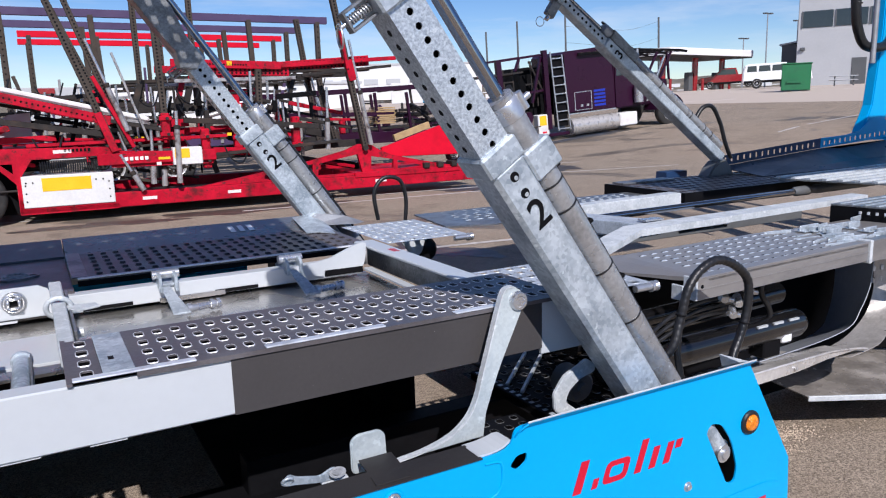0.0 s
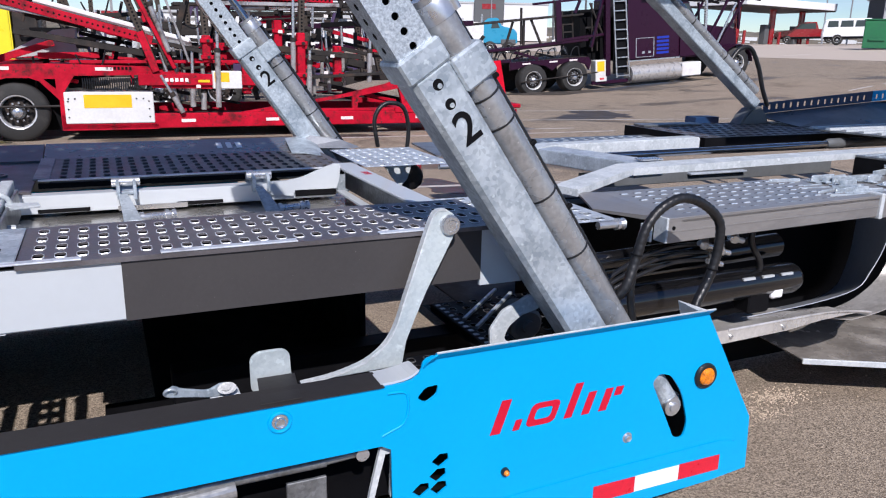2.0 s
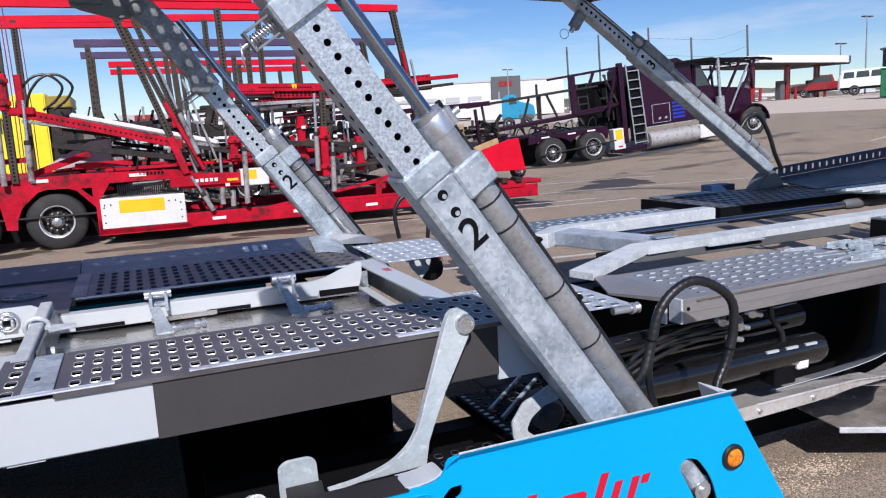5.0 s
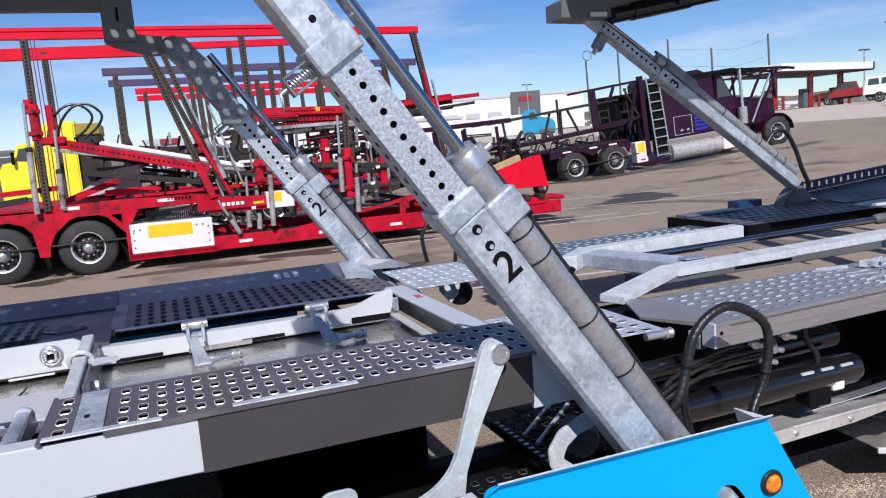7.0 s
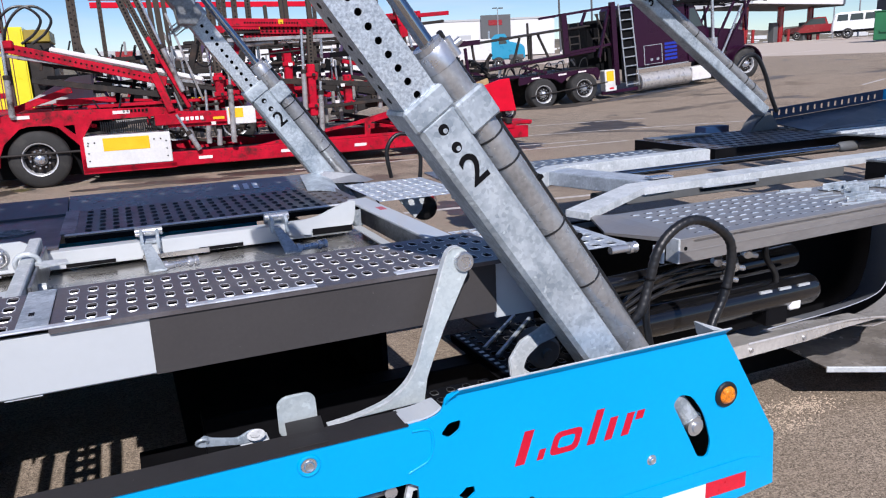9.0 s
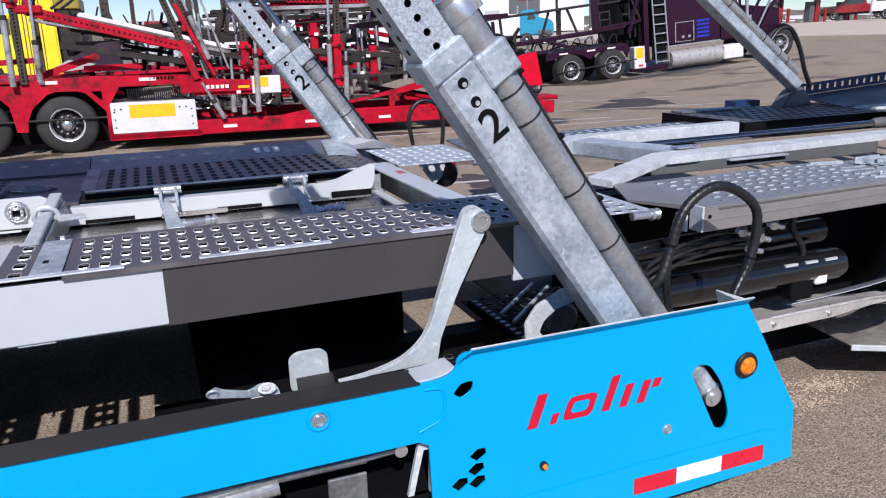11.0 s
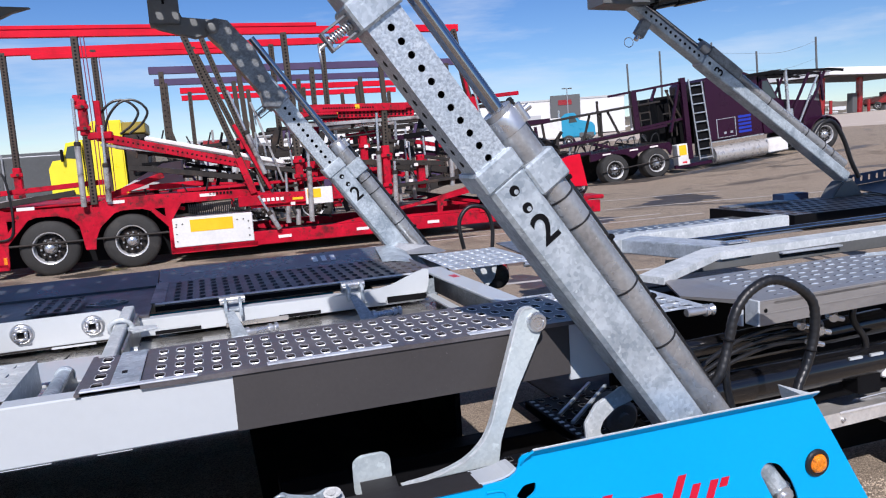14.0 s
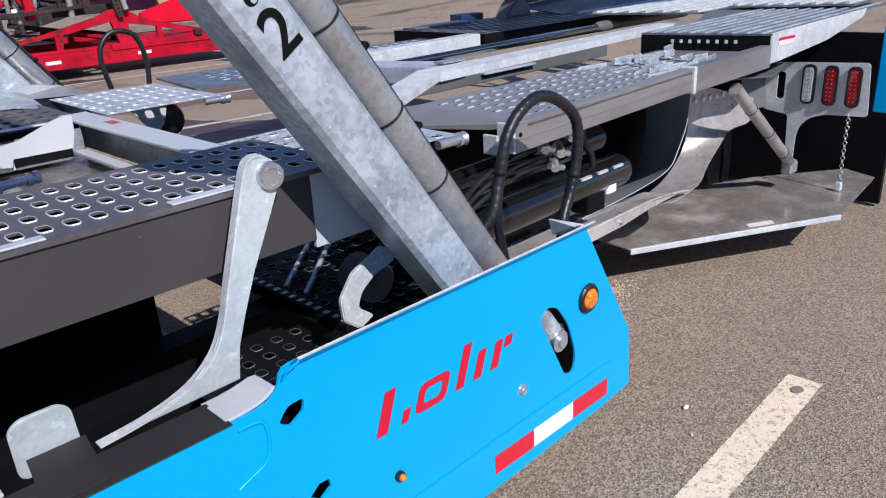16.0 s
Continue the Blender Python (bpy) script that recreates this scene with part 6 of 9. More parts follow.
    part("upper_deck", box(B(), 4.55, 9.7, 1.6, 2.80, 2.6, 2.68, 0.004), ARM_GREY, truck)


post3()
bm = tube(B(), [(6.42, 4.1, 2.9), (6.44, 4.1, 2.4), (6.5, 4.1, 2.18), (6.64, 4.1, 2.05), (6.95, 4.1, 2.08), (7.25, 4.1, 2.4)], 0.042, 10)
for k in range(9):
    torus(bm, (6.425 + 0.003 * k, 4.1, 2.85 - 0.055 * k), (0.05, 0, 1), 0.042, 0.007, 16, 6)
part("cable_chain", bm, RUBBER, truck, "thick black ribbed cable", smooth=60)
bm = cyl(B(), (6.66, 4.05, 1.9), (6.66, 4.05, 3.2), 0.024)
part("grey_pipe", bm, CAST, truck, smooth=40)

# tank, valves and black clutter under the gangway
bm = lathe(B(), (1.75, 1.97, 0.655), (4, 1.97, 0.665), [(0, 0.03), (0.01, 0.062), (1.10, 0.064), (1.125, 0.055), (1.13, 0.02)], 24)
tank = part("air_tank", bm, DARK_CYL, truck, "glossy black air tank", smooth=40)
# pale bars draw the sun patches on top of the tank
for k in range(3):
    part("tank_label", box(B(), 2.55 + 0.1 * k, 2.61 + 0.1 * k, 1.913, 1.925, 0.693, 0.702, 0.0), WHITE_RAIL, tank)
bm = cyl(B(), (1.70, 1.95, 0.82), (2.45, 1.98, 0.83), 0.035)
part("black_pipe", bm, DARK_CYL, truck, smooth=40)
bm = cyl(B(), (1.70, 2.08, 0.74), (2.9, 2.10, 0.76), 0.05)
part("black_pipe", bm, DARK_CYL, truck, smooth=40)
for i, (x, z) in enumerate(((2.28, 0.87), (2.36, 0.84), (2.42, 0.88), (2.33, 0.80))):
    bm = cyl(B(), (x, 1.86, z), (x + 0.03, 1.90, z + 0.02), 0.016)
    cyl(bm, (x - 0.02, 1.87, z + 0.01), (x + 0.05, 1.87, z - 0.01), 0.01)
    part("valve", bm, STEEL, truck, "plated hydraulic valve", smooth=40)
for i in range(3):
    z = 0.88 - 0.03 * i
    bm = tube(B(), [(1.72, 1.80 + 0.02 * i, z - 0.12), (1.95, 1.84, z - 0.03), (2.12, 1.86, z), (2.3, 1.92, z - 0.02), (2.45, 1.98, z - 0.05)], 0.008, 8)
    part("cable", bm, RUBBER, truck, "black cable", smooth=60)
bm = tube(B(), [(2.62, 1.95, 0.93), (2.60, 1.95, 0.84), (2.66, 1.95, 0.75), (2.67, 1.96, 0.68)], 0.012, 8)
part("cable", bm, RUBBER, truck, smooth=60)
part("white_valve", box(B(), 2.71, 2.77, 1.91, 1.94, 0.60, 0.645, 0.008), WHITE, truck, "small white valve cap")
part("valve_block", box(B(), 2.6, 2.71, 1.92, 2.0, 0.55, 0.64, 0.006), BLACK, truck)
# black wall added where only shade shows behind the tray
part("back_wall", box(B(), 1.9, 5.04, 2.5, 2.52, 0.02, 0.93, 0.0), BLACK, truck, "added black wall for the dark behind the tray")
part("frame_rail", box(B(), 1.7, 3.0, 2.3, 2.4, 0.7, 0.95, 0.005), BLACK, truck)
# added black sheet covers lit ground where only shade shows
part("lower_plate", box(B(), 1.92, 2.75, 2.55, 4.2, 0.29, 0.30, 0), BLACK, truck, "added black sheet for the dark below the frame")

# mudguard sheet sweeping down into the tray, the sunlight on it put into brighter aluminium
near_edge = smooth_line([(x, 0, z) for x, z in ((3.30, 0.474), (3.20, 0.492), (3.05, 0.506), (2.90, 0.509), (2.25, 0.505))], 5)
inner_edge = smooth_line([(x, 0, z) for x, z in ((3.32, 0.425), (3.15, 0.435), (3.0, 0.455), (2.9, 0.465), (2.25, 0.46))], 5)
rows = []
for p, q in zip(near_edge, inner_edge):
    rows.append([tuple(Vector((0, y, 0)) + p.lerp(q, k)) for y, k in ((1.90, 0.0), (1.94, 0.26), (1.98, 0.5), (2.03, 0.75), (2.08, 0.93), (2.12, 1.0))])
part("mudguard", sheet(B(), rows, 0.004), ALU_BRIGHT, truck, "bare aluminium mudguard with dull smears", smooth=50)
bm = tube(B(), [(p.x, 1.90, p.z) for p in near_edge[::3]], 0.006, 6, 2)
part("mudguard_edge", bm, ALU_BRIGHT, truck, smooth=60)
bm = B()
prism(bm, [(2.25, 1.898, 0.508), (2.90, 1.898, 0.512), (3.1, 1.898, 0.504), (3.24, 1.898, 0.486), (3.0, 1.898, 0.480), (2.80, 1.898, 0.462), (2.25, 1.898, 0.45)], (0, 0.005, 0))
part("mudguard_skirt", bm, ALU_BRIGHT, truck, "pale folded mudguard lip")
for x in (2.5, 2.78):
    part("skirt_bolt", cyl(B(), (x, 1.90, 0.482), (x, 1.889, 0.482), 0.008, seg=12), STEEL, truck)
bm = B()
prism(bm, [(3.15, 2.08, 0.205), (4.12, 1.545, 0.205), (4.86, 1.62, 0.205), (4.95, 1.80, 0.205), (4.5, 2.14, 0.205), (3.9, 2.42, 0.205), (3.2, 2.45, 0.205)], (0, 0, 0.005))
flap = part("tray_plate", bm, TRAY_ALU, truck, "bare aluminium fold-out tray plate")
bm = beam(B(), (3.15, 2.075, 0.2), (4.12, 1.54, 0.203), 0.012, 0.026, 0.002)
part("tray_lip", bm, GALV_WHITE, flap, "bright folded lip")
part("tray_sticker", prism(B(), [(3.72, 1.80, 0.2105), (3.84, 1.735, 0.2105), (3.87, 1.765, 0.2105), (3.75, 1.83, 0.2105)], (0, 0, 0.001)), PAPER, flap, "faded pink sticker")
# broad upright part of the mudguard, bending forward into the lower part; its shade is put into darker aluminium
left = smooth_line([(3.682, 2.130, 0.854), (3.692, 2.130, 0.733), (3.695, 2.130, 0.632), (3.639, 2.130, 0.519), (3.495, 2.120, 0.442), (3.313, 2.110, 0.411), (3.054, 2.100, 0.418)], 4)
right = smooth_line([(4.270, 2.080, 0.698), (4.211, 2.060, 0.590), (3.931, 2.030, 0.597), (3.771, 2.000, 0.558), (3.583, 1.960, 0.510), (3.448, 1.930, 0.459), (3.196, 1.908, 0.449)], 4)
upright = part("mudguard_upright", sheet(B(), [[tuple(a.lerp(b, k / 4)) for k in range(5)] for a, b in zip(left, right)], 0.004), ALU, truck, "bare aluminium mudguard sheet with pressed tabs", smooth=50)
for k in range(7):
    x = 3.668 + 0.058 * k
    y = 2.128 - 0.085 * (x - 3.66)
    part("pressed_tab", box(B(), x, x + 0.018, y - 0.014, y, 0.752 - 0.001 * k, 0.782 - 0.001 * k, 0.006), RIM, upright)
    part("pressed_tab", box(B(), x + 0.010, x + 0.020, y - 0.010, y, 0.69, 0.72, 0.003), STEEL, upright)
    if k < 4:
        part("pressed_tab", box(B(), x, x + 0.018, y - 0.014, y, 0.815, 0.838, 0.006), RIM, upright)
guard = [smooth_line([(x, y, z) for x, z in pts], 4) for y, pts in ((2.04, ((3.54, 0.93), (3.535, 0.80), (3.52, 0.70), (3.46, 0.60), (3.38, 0.525), (3.12, 0.49), (2.70, 0.475))),
                                                                      (2.45, ((3.88, 0.93), (3.875, 0.70), (3.87, 0.55), (3.84, 0.436), (3.785, 0.352), (3.60, 0.307), (3.2, 0.292))))]
part("inner_mudguard", sheet(B(), [list(r) for r in zip(*guard)], 0.004), LINER, truck, "curved grey inner mudguard sheet", smooth=50)
bm = sheet(B(), [[(4.22, 2.10, 0.60), (4.25, 2.15, 0.86)], [(4.4, 2.10, 0.62), (4.45, 2.15, 0.86)], [(4.6, 2.10, 0.60), (4.65, 2.15, 0.85)]], 0.004)
part("arch_plate", bm, ARM_GREY, truck, "grey plate over the wheel arch")
bm = cyl(B(), (3.63, 1.885, 0.855), (4.37, 1.895, 0.36), 0.027)
strut = part("tray_strut", bm, OLD_CYL, truck, "pale metal tray strut", smooth=40)
for t in (0.25, 0.55, 0.85):
    p = Vector((3.63, 1.885, 0.855)).lerp(Vector((4.37, 1.895, 0.36)), t)
    part("band", torus(B(), p, (0.76, 0.01, -0.47), 0.027, 0.003, 20, 6), RUBBER, strut)
part("strut_eye", box(B(), 4.34, 4.42, 1.87, 1.93, 0.30, 0.37, 0.01), CAST, strut)
# tail-lamp panel across the end
LM = facing(4.5, 0, 0, (0, -1, 0), (0, 0, 1))
outer = sim_round([(-2.12, 0.845), (-1.62, 0.865), (-1.60, 0.605), (-1.80, 0.597), (-1.87, 0.575), (-1.915, 0.53), (-1.932, 0.48), (-1.935, 0.30), (-1.975, 0.30), (-1.985, 0.58), (-2.12, 0.60)], 0.02)
holes = [sim_round([(-2.055, 0.66), (-2.015, 0.66), (-2.015, 0.80), (-2.055, 0.80)], 0.02)]
lamp_panel = part("lamp_panel", plate_with_holes(B(), outer, holes, LM, 0.006), GALV_WHITE, truck, "galvanised tail-lamp panel")
for y, m, lb in ((1.895, CLEAR_LENS, "clear oval lamp"), (1.79, RED_LENS, "red oval tail lamp"), (1.68, RED_LENS, "red oval tail lamp")):
    o = sim_round([(-y - 0.034, 0.65), (-y + 0.034, 0.65), (-y + 0.034, 0.85), (-y - 0.034, 0.85)], 0.033, 5)
    bm = B()
    prism(bm, [LM @ Vector((a, b - 0.005, 0.001)) for a, b in o], (-0.012, 0, 0), 0.003)
    g = part("tail_lamp", bm, RUBBER, lamp_panel, lb + " in a black grommet")
    i = sim_round([(-y - 0.024, 0.662), (-y + 0.024, 0.662), (-y + 0.024, 0.838), (-y - 0.024, 0.838)], 0.024, 5)
    bm = B()
    prism(bm, [LM @ Vector((a, b - 0.005, 0.013)) for a, b in i], (-0.008, 0, 0), 0.004)
    part("lens", bm, m, g, lb)
    bm = B()
    for i in range(8):
        for j in (-0.009, 0.009):
            bmesh.ops.create_icosphere(bm, subdivisions=1, radius=0.0045, matrix=Matrix.Translation(LM @ Vector((-y + j, 0.675 + 0.0205 * i, 0.0215))))
    part("lamp_dot", bm, TAPE_RED if m is RED_LENS else STEEL, g, "small bright lamp dots", kind="stuff")
bm = B()
for k in range(19):
    z = 0.60 - 0.0195 * k
    torus(bm, (4.5, 1.685, z), (1, 0, 0) if k % 2 else (0, 1, 0), 0.009, 0.0026, 12, 5)
part("chain", bm, CAST, truck, "short hanging chain", smooth=60)
part("chain_shackle", box(B(), 4.485, 4.51, 1.67, 1.70, 0.215, 0.26, 0.004), GALV_WHITE, truck)
part("corner_panel", box(B(), 4.66, 4.675, 1.50, 1.63, 0.6, 1.08, 0.01), BLUE, truck, "cyan body corner")
# added black wall for the dark behind the lamps
part("panel_back", box(B(), 5.0, 5.04, 1.62, 2.6, 0.02, 0.95, 0.0), BLACK, truck)


# ---- yard lines and pebbles ----
def flat_line(p0, p1, w, material, lift=0.004, ragged=0.0):
    p0, p1 = Vector((*p0, 0)), Vector((*p1, 0))
    d = (p1 - p0).normalized()
    n = Vector((-d.y, d.x, 0)) * w / 2
    bm = B()
    L = (p1 - p0).length
    k = max(2, int(L / 0.008)) if ragged else 14
    rr = random.Random(int(L * 100))
    left, right = [], []
    for i in range(k + 1):
        q = p0.lerp(p1, i / k)
        z = ground_z(q.x) + lift
        a, b = q + n * (1 + rr.uniform(-ragged, ragged)), q - n * (1 + rr.uniform(-ragged, ragged))
        left.append(bm.verts.new((a.x, a.y, z)))
        right.append(bm.verts.new((b.x, b.y, z)))
    for i in range(k):
        bm.faces.new((left[i], left[i + 1], right[i + 1], right[i]))
    ob = part("parking_line", bm, material)
    tagged(ob, "worn white painted parking line on the asphalt", "road marking", kind="structure")


flat_line((2.92, 1.218), (1.2, 1.165), 0.115, LINE, 0.002, 0.035)
bm = B()
bmesh.ops.create_circle(bm, cap_ends=True, segments=14, radius=0.022, matrix=Matrix.Translation((2.83, 1.21, 0.0055)) @ Matrix.Diagonal((1.2, 0.9, 1, 1)))
tagged(part("tar_spot", bm, TAR), "small dark tar spot on the painted line", "stain", kind="structure")
for p0, p1 in (((-4, 13.62), (9, 12.55)), ((3, 12.2), (9.5, 11.9)), ((7.2, 14.6), (14, 13.2)), ((8.3, 16.6), (13, 15.8)), ((20, 15), (34, 17.5)), ((3.2, 7.6), (6.5, 7.2)), ((4.4, 9.2), (7.4, 9.0)), ((-3.5, 9.9), (-0.5, 9.8)), ((1.9, 5.4), (3.4, 5.3))):
    flat_line(p0, p1, 0.1, LINE_FAR)


def pebbles():
    rr = random.Random(7)
    bm = B()
    for k in range(150):
        x, y = rr.uniform(1.9, 5.2), rr.uniform(0.2, 2.4)
        r = rr.uniform(0.002, 0.005)
        M = Matrix.Translation((x, y, r * 0.4)) @ Euler((rr.random() * 3, rr.random() * 3, rr.random() * 3)).to_matrix().to_4x4() @ Matrix.Diagonal((r * 1.4, r, r * 0.8, 1))
        bmesh.ops.create_icosphere(bm, subdivisions=1, radius=1, matrix=M)
    for k in range(620):
        a, q = rr.gauss(0, 0.035), rr.gauss(0, 0.10)
        r = rr.uniform(0.0015, 0.0045)
        M = Matrix.Translation(((3.09 if k % 3 else 2.86) + q + a, (2.15 if k % 3 else 2.07) + a - q * 0.3, r * 0.4)) @ Matrix.Diagonal((r * 1.3, r, r * 0.7, 1))
        bmesh.ops.create_icosphere(bm, subdivisions=1, radius=1, matrix=M)
    ob = part("gravel", bm, GRIT)
    tagged(ob, "loose pale grit scattered on the asphalt", "gravel", kind="stuff")


pebbles()
bm = B()
bmesh.ops.create_icosphere(bm, subdivisions=2, radius=1, matrix=Matrix.Translation((2.49, 1.44, 0.006)) @ Matrix.Diagonal((0.014, 0.009, 0.007, 1)))
tagged(part("pebble", bm, WHITE_DIRTY, smooth=80), "single pale pebble lying on the asphalt", "stone")


def damp_patch(cx, cy, rx, ry, seed, turn=0.0):
    """Irregular damp stain lying on the asphalt."""
    rr = random.Random(seed)
    n = 40
    k = [rr.random() * 6 for _ in range(4)]
    bm = B()
    c = bm.verts.new((cx, cy, ground_z(cx) + 0.003))
    ring = []
    for i in range(n):
        a = 2 * math.pi * i / n
        q = 1 + 0.28 * math.sin(2 * a + k[0]) + 0.2 * math.sin(3 * a + k[1]) + 0.13 * math.sin(7 * a + k[2]) + 0.06 * math.sin(13 * a + k[3])
        x, y = rx * q * math.cos(a), ry * q * math.sin(a)
        p = (cx + x * math.cos(turn) - y * math.sin(turn), cy + x * math.sin(turn) + y * math.cos(turn))
        ring.append(bm.verts.new((*p, ground_z(p[0]) + 0.003)))
    for i in range(n):
        bm.faces.new((c, ring[i], ring[(i + 1) % n]))
    tagged(part("damp_stain", bm, WET), "dark damp oil stain on the asphalt", "stain", kind="structure")


WET = mat("damp_asphalt", (0.06, 0.05, 0.042), 0.45, 0, 0.2, 2, 90, 0.3, (0.11, 0.09, 0.072), 0.8, 3)
for cx, cy, rx, ry, sd, tn in ((11.2, 14.9, 1.0, 0.9, 1, 0.4), (-1.4, 12.6, 0.5, 0.25, 2, 0.1), (0.9, 12.1, 0.9, 0.3, 3, -0.1), (3.2, 12.3, 1.2, 0.4, 4, 0.0), (4.0, 7.3, 0.35, 0.6, 5, 0.3), (3.4, 9.5, 0.6, 0.3, 6, 0.2), (7.5, 12.6, 0.5, 0.5, 7, 0.5), (16.5, 21.5, 3.2, 0.5, 8, -0.1)):
    damp_patch(cx, cy, rx, ry, sd, tn)


# ---- wheels ----
def wheel(parent, c, r, w, axis=(0, 1, 0), hub=HUB, bar=False):
    """Truck wheel at c with its outer face along axis."""
    c, a = Vector(c), Vector(axis).normalized()
    root = part("wheel", lathe(B(), c - a * w / 2, c + a, [(0, r * 0.60), (0.01, r * 0.9), (w * 0.12, r * 0.975), (w * 0.2, r), (w * 0.8, r), (w * 0.88, r * 0.975), (w * 0.98, r * 0.88), (w, r * 0.60), (w * 0.9, r * 0.58), (w * 0.35, r * 0.55)], 40), TYRE, parent, "black truck tyre", smooth=35, local=True)
    o = c + a * (w / 2 - 0.06)
    part("rim", lathe(B(), o, o + a, [(-0.13, r * 0.50), (0.045, r * 0.585), (0.058, r * 0.58), (0.05, r * 0.545), (0.0, r * 0.53), (-0.12, r * 0.48)], 36), hub, root, "polished wheel rim", smooth=35, local=True)
    part("wheel_disc", lathe(B(), o - a * 0.09, o + a, [(0, r * 0.53), (0.02, r * 0.50), (0.045, r * 0.40), (0.05, r * 0.30), (0.05, r * 0.2)], 32), GRIMY, root, "dull steel wheel disc", smooth=35, local=True)
    part("hub", lathe(B(), o - a * 0.02, o + a, [(0, r * 0.24), (0.03, r * 0.22), (0.06, r * 0.18), (0.10, r * 0.16), (0.12, r * 0.1), (0.125, r * 0.01)], 24), STEEL, root, "wheel hub", smooth=35, local=True)
    u = a.orthogonal().normalized()
    v = a.cross(u)
    bm = B()
    for k in range(10):
        q = 2 * math.pi * k / 10
        p = o + (u * math.cos(q) + v * math.sin(q)) * r * 0.31 - a * 0.005
        cyl(bm, p, p + a * 0.03, 0.016, seg=6)
    part("wheel_nuts", bm, STEEL, root, local=True, kind="stuff")
    bm = B()
    for k in range(10):
        q = 2 * math.pi * (k + 0.5) / 10
        p = o + (u * math.cos(q) + v * math.sin(q)) * r * 0.445 - a * 0.022
        cyl(bm, p, p + a * 0.016, r * 0.055, seg=10)
    part("hand_hole", bm, INK, root, local=True, kind="stuff")
    return root


def lbox(name, parent, x0, x1, y0, y1, z0, z1, m, bevel=0.01, label=""):
    return part(name, box(B(), x0, x1, y0, y1, z0, z1, bevel), m, parent, label, local=True)


def lbeam(name, parent, p0, p1, w, h, m, label="", bevel=0.006):
    return part(name, beam(B(), p0, p1, w, h, bevel), m, parent, label, local=True)


def lcyl(name, parent, p0, p1, r, m, label="", seg=14):
    return part(name, cyl(B(), p0, p1, r, seg=seg), m, parent, label, local=True, smooth=40)


def drilled_post(parent, p0, p1, w, m, holes=True, step=0.09):
    """Square post with a row of dark drilled holes."""
    o = lbeam("upright_post", parent, p0, p1, w, w, m, "weathered drilled steel post")
    if holes:
        bm = B()
        p0, p1 = Vector(p0), Vector(p1)
        n = int((p1 - p0).length / step)
        for k in range(1, n):
            q = p0.lerp(p1, k / n) + Vector((0, -w / 2 - 0.002, 0))
            cyl(bm, q + Vector((0, 0.003, 0)), q, w * 0.17, seg=8)
        part("drilled_hole", bm, INK, o, local=True, kind="stuff")
    return o


def ram(parent, p0, p1, r, frac=0.55):
    """Old hydraulic cylinder: barrel and rod."""
    p0, p1 = Vector(p0), Vector(p1)
    q = p0.lerp(p1, frac)
    o = lcyl("hydraulic_ram", parent, p0, q, r, OLD_CYL, "worn hydraulic cylinder")
    lcyl("rod", o, q, p1, r * 0.55, STEEL)
    bm = lathe(B(), q - (p1 - p0).normalized() * 0.06, q + (p1 - p0), [(0, r * 1.12), (0.06, r * 1.12), (0.07, r * 0.8)], 14)
    part("gland", bm, GRIMY, o, local=True)
    return o


# ---- old red car carrier parked behind ----
red = thing("red_car_trailer", (0, 12.75, 0), "old red car-carrier trailer with rusty drilled posts, parked in the yard", "trailer", turn=-1.0)
for x in (-1.97, -0.76):
    for y in (0.18, 2.3):
        wheel(red, (x, y, 0.44), 0.44, 0.26, (0, -1, 0) if y < 1 else (0, 1, 0))
    part("axle", cyl(B(), (x, 0.3, 0.44), (x, 2.2, 0.44), 0.06), GRIMY, red, local=True)
lcyl("hold_down_bar", red, (-2.53, 0.02, 0.515), (-0.17, 0.02, 0.53), 0.018, GRIMY, "brown steel bar across the wheels")
# black sheet added for the shade behind the wheels
lbox("wheel_housing", red, -2.84, -0.2, 0.52, 0.55, 0.12, 1.0, BLACK, 0, "added black sheet for the dark behind the wheels")
lbox("lower_rail", red, -5.5, -2.56, 0.0, 0.08, 0.15, 0.26, RED, 0.01)
lbox("marker_lamp", red, -2.62, -2.57, -0.006, 0.0, 0.25, 0.36, AMBER, 0.002, "amber marker lamp")
# frame over the wheels with arches
M = facing(0, 0, 0)
outline = [(-5.5, 1.16), (-5.5, 0.95), (-3.6, 0.95), (-2.98, 0.98), (-2.86, 0.25), (-2.55, 0.20), (-2.53, 0.55), (-2.22, 0.90), (-2.10, 0.94), (-1.80, 0.94), (-1.62, 0.88), (-1.50, 0.75),
           (-1.46, 0.48), (-1.45, 0.37), (-1.30, 0.36), (-1.28, 0.52), (-1.20, 0.70), (-0.97, 0.91), (-0.85, 0.945), (-0.55, 0.945), (-0.43, 0.90), (-0.18, 0.62),
           (-0.18, 0.16), (1.2, 0.16), (1.2, 0.24), (-0.1, 0.24), (-0.1, 0.75), (0.05, 0.98), (1.05, 1.0), (1.15, 0.8), (2.7, 0.78), (2.7, 0.98), (1.2, 1.06), (1.1, 1.13), (-0.3, 1.16), (-1.1, 1.14), (-1.3, 1.06), (-2.5, 1.06), (-2.7, 1.13)]
gussets = [[(-2.51, 0.915), (-2.38, 0.91), (-2.51, 0.74)], [(-0.37, 0.93), (-0.21, 0.935), (-0.21, 0.78)]]
part("side_frame", plate_with_holes(B(), outline, gussets, M, 0.05), RED, red, "scuffed red side frame with wheel arches", local=True)
part("side_frame", box(B(), -5.5, 2.7, 2.40, 2.45, 0.95, 1.15, 0.01), RED, red, local=True)
lbox("deck_floor", red, -5.5, 0, 0.05, 2.4, 1.08, 1.12, RED)
lbox("lower_rail", red, -0.18, 7.7, 0.0, 0.12, 0.17, 0.40, RED, 0.01, "red lower side rail")
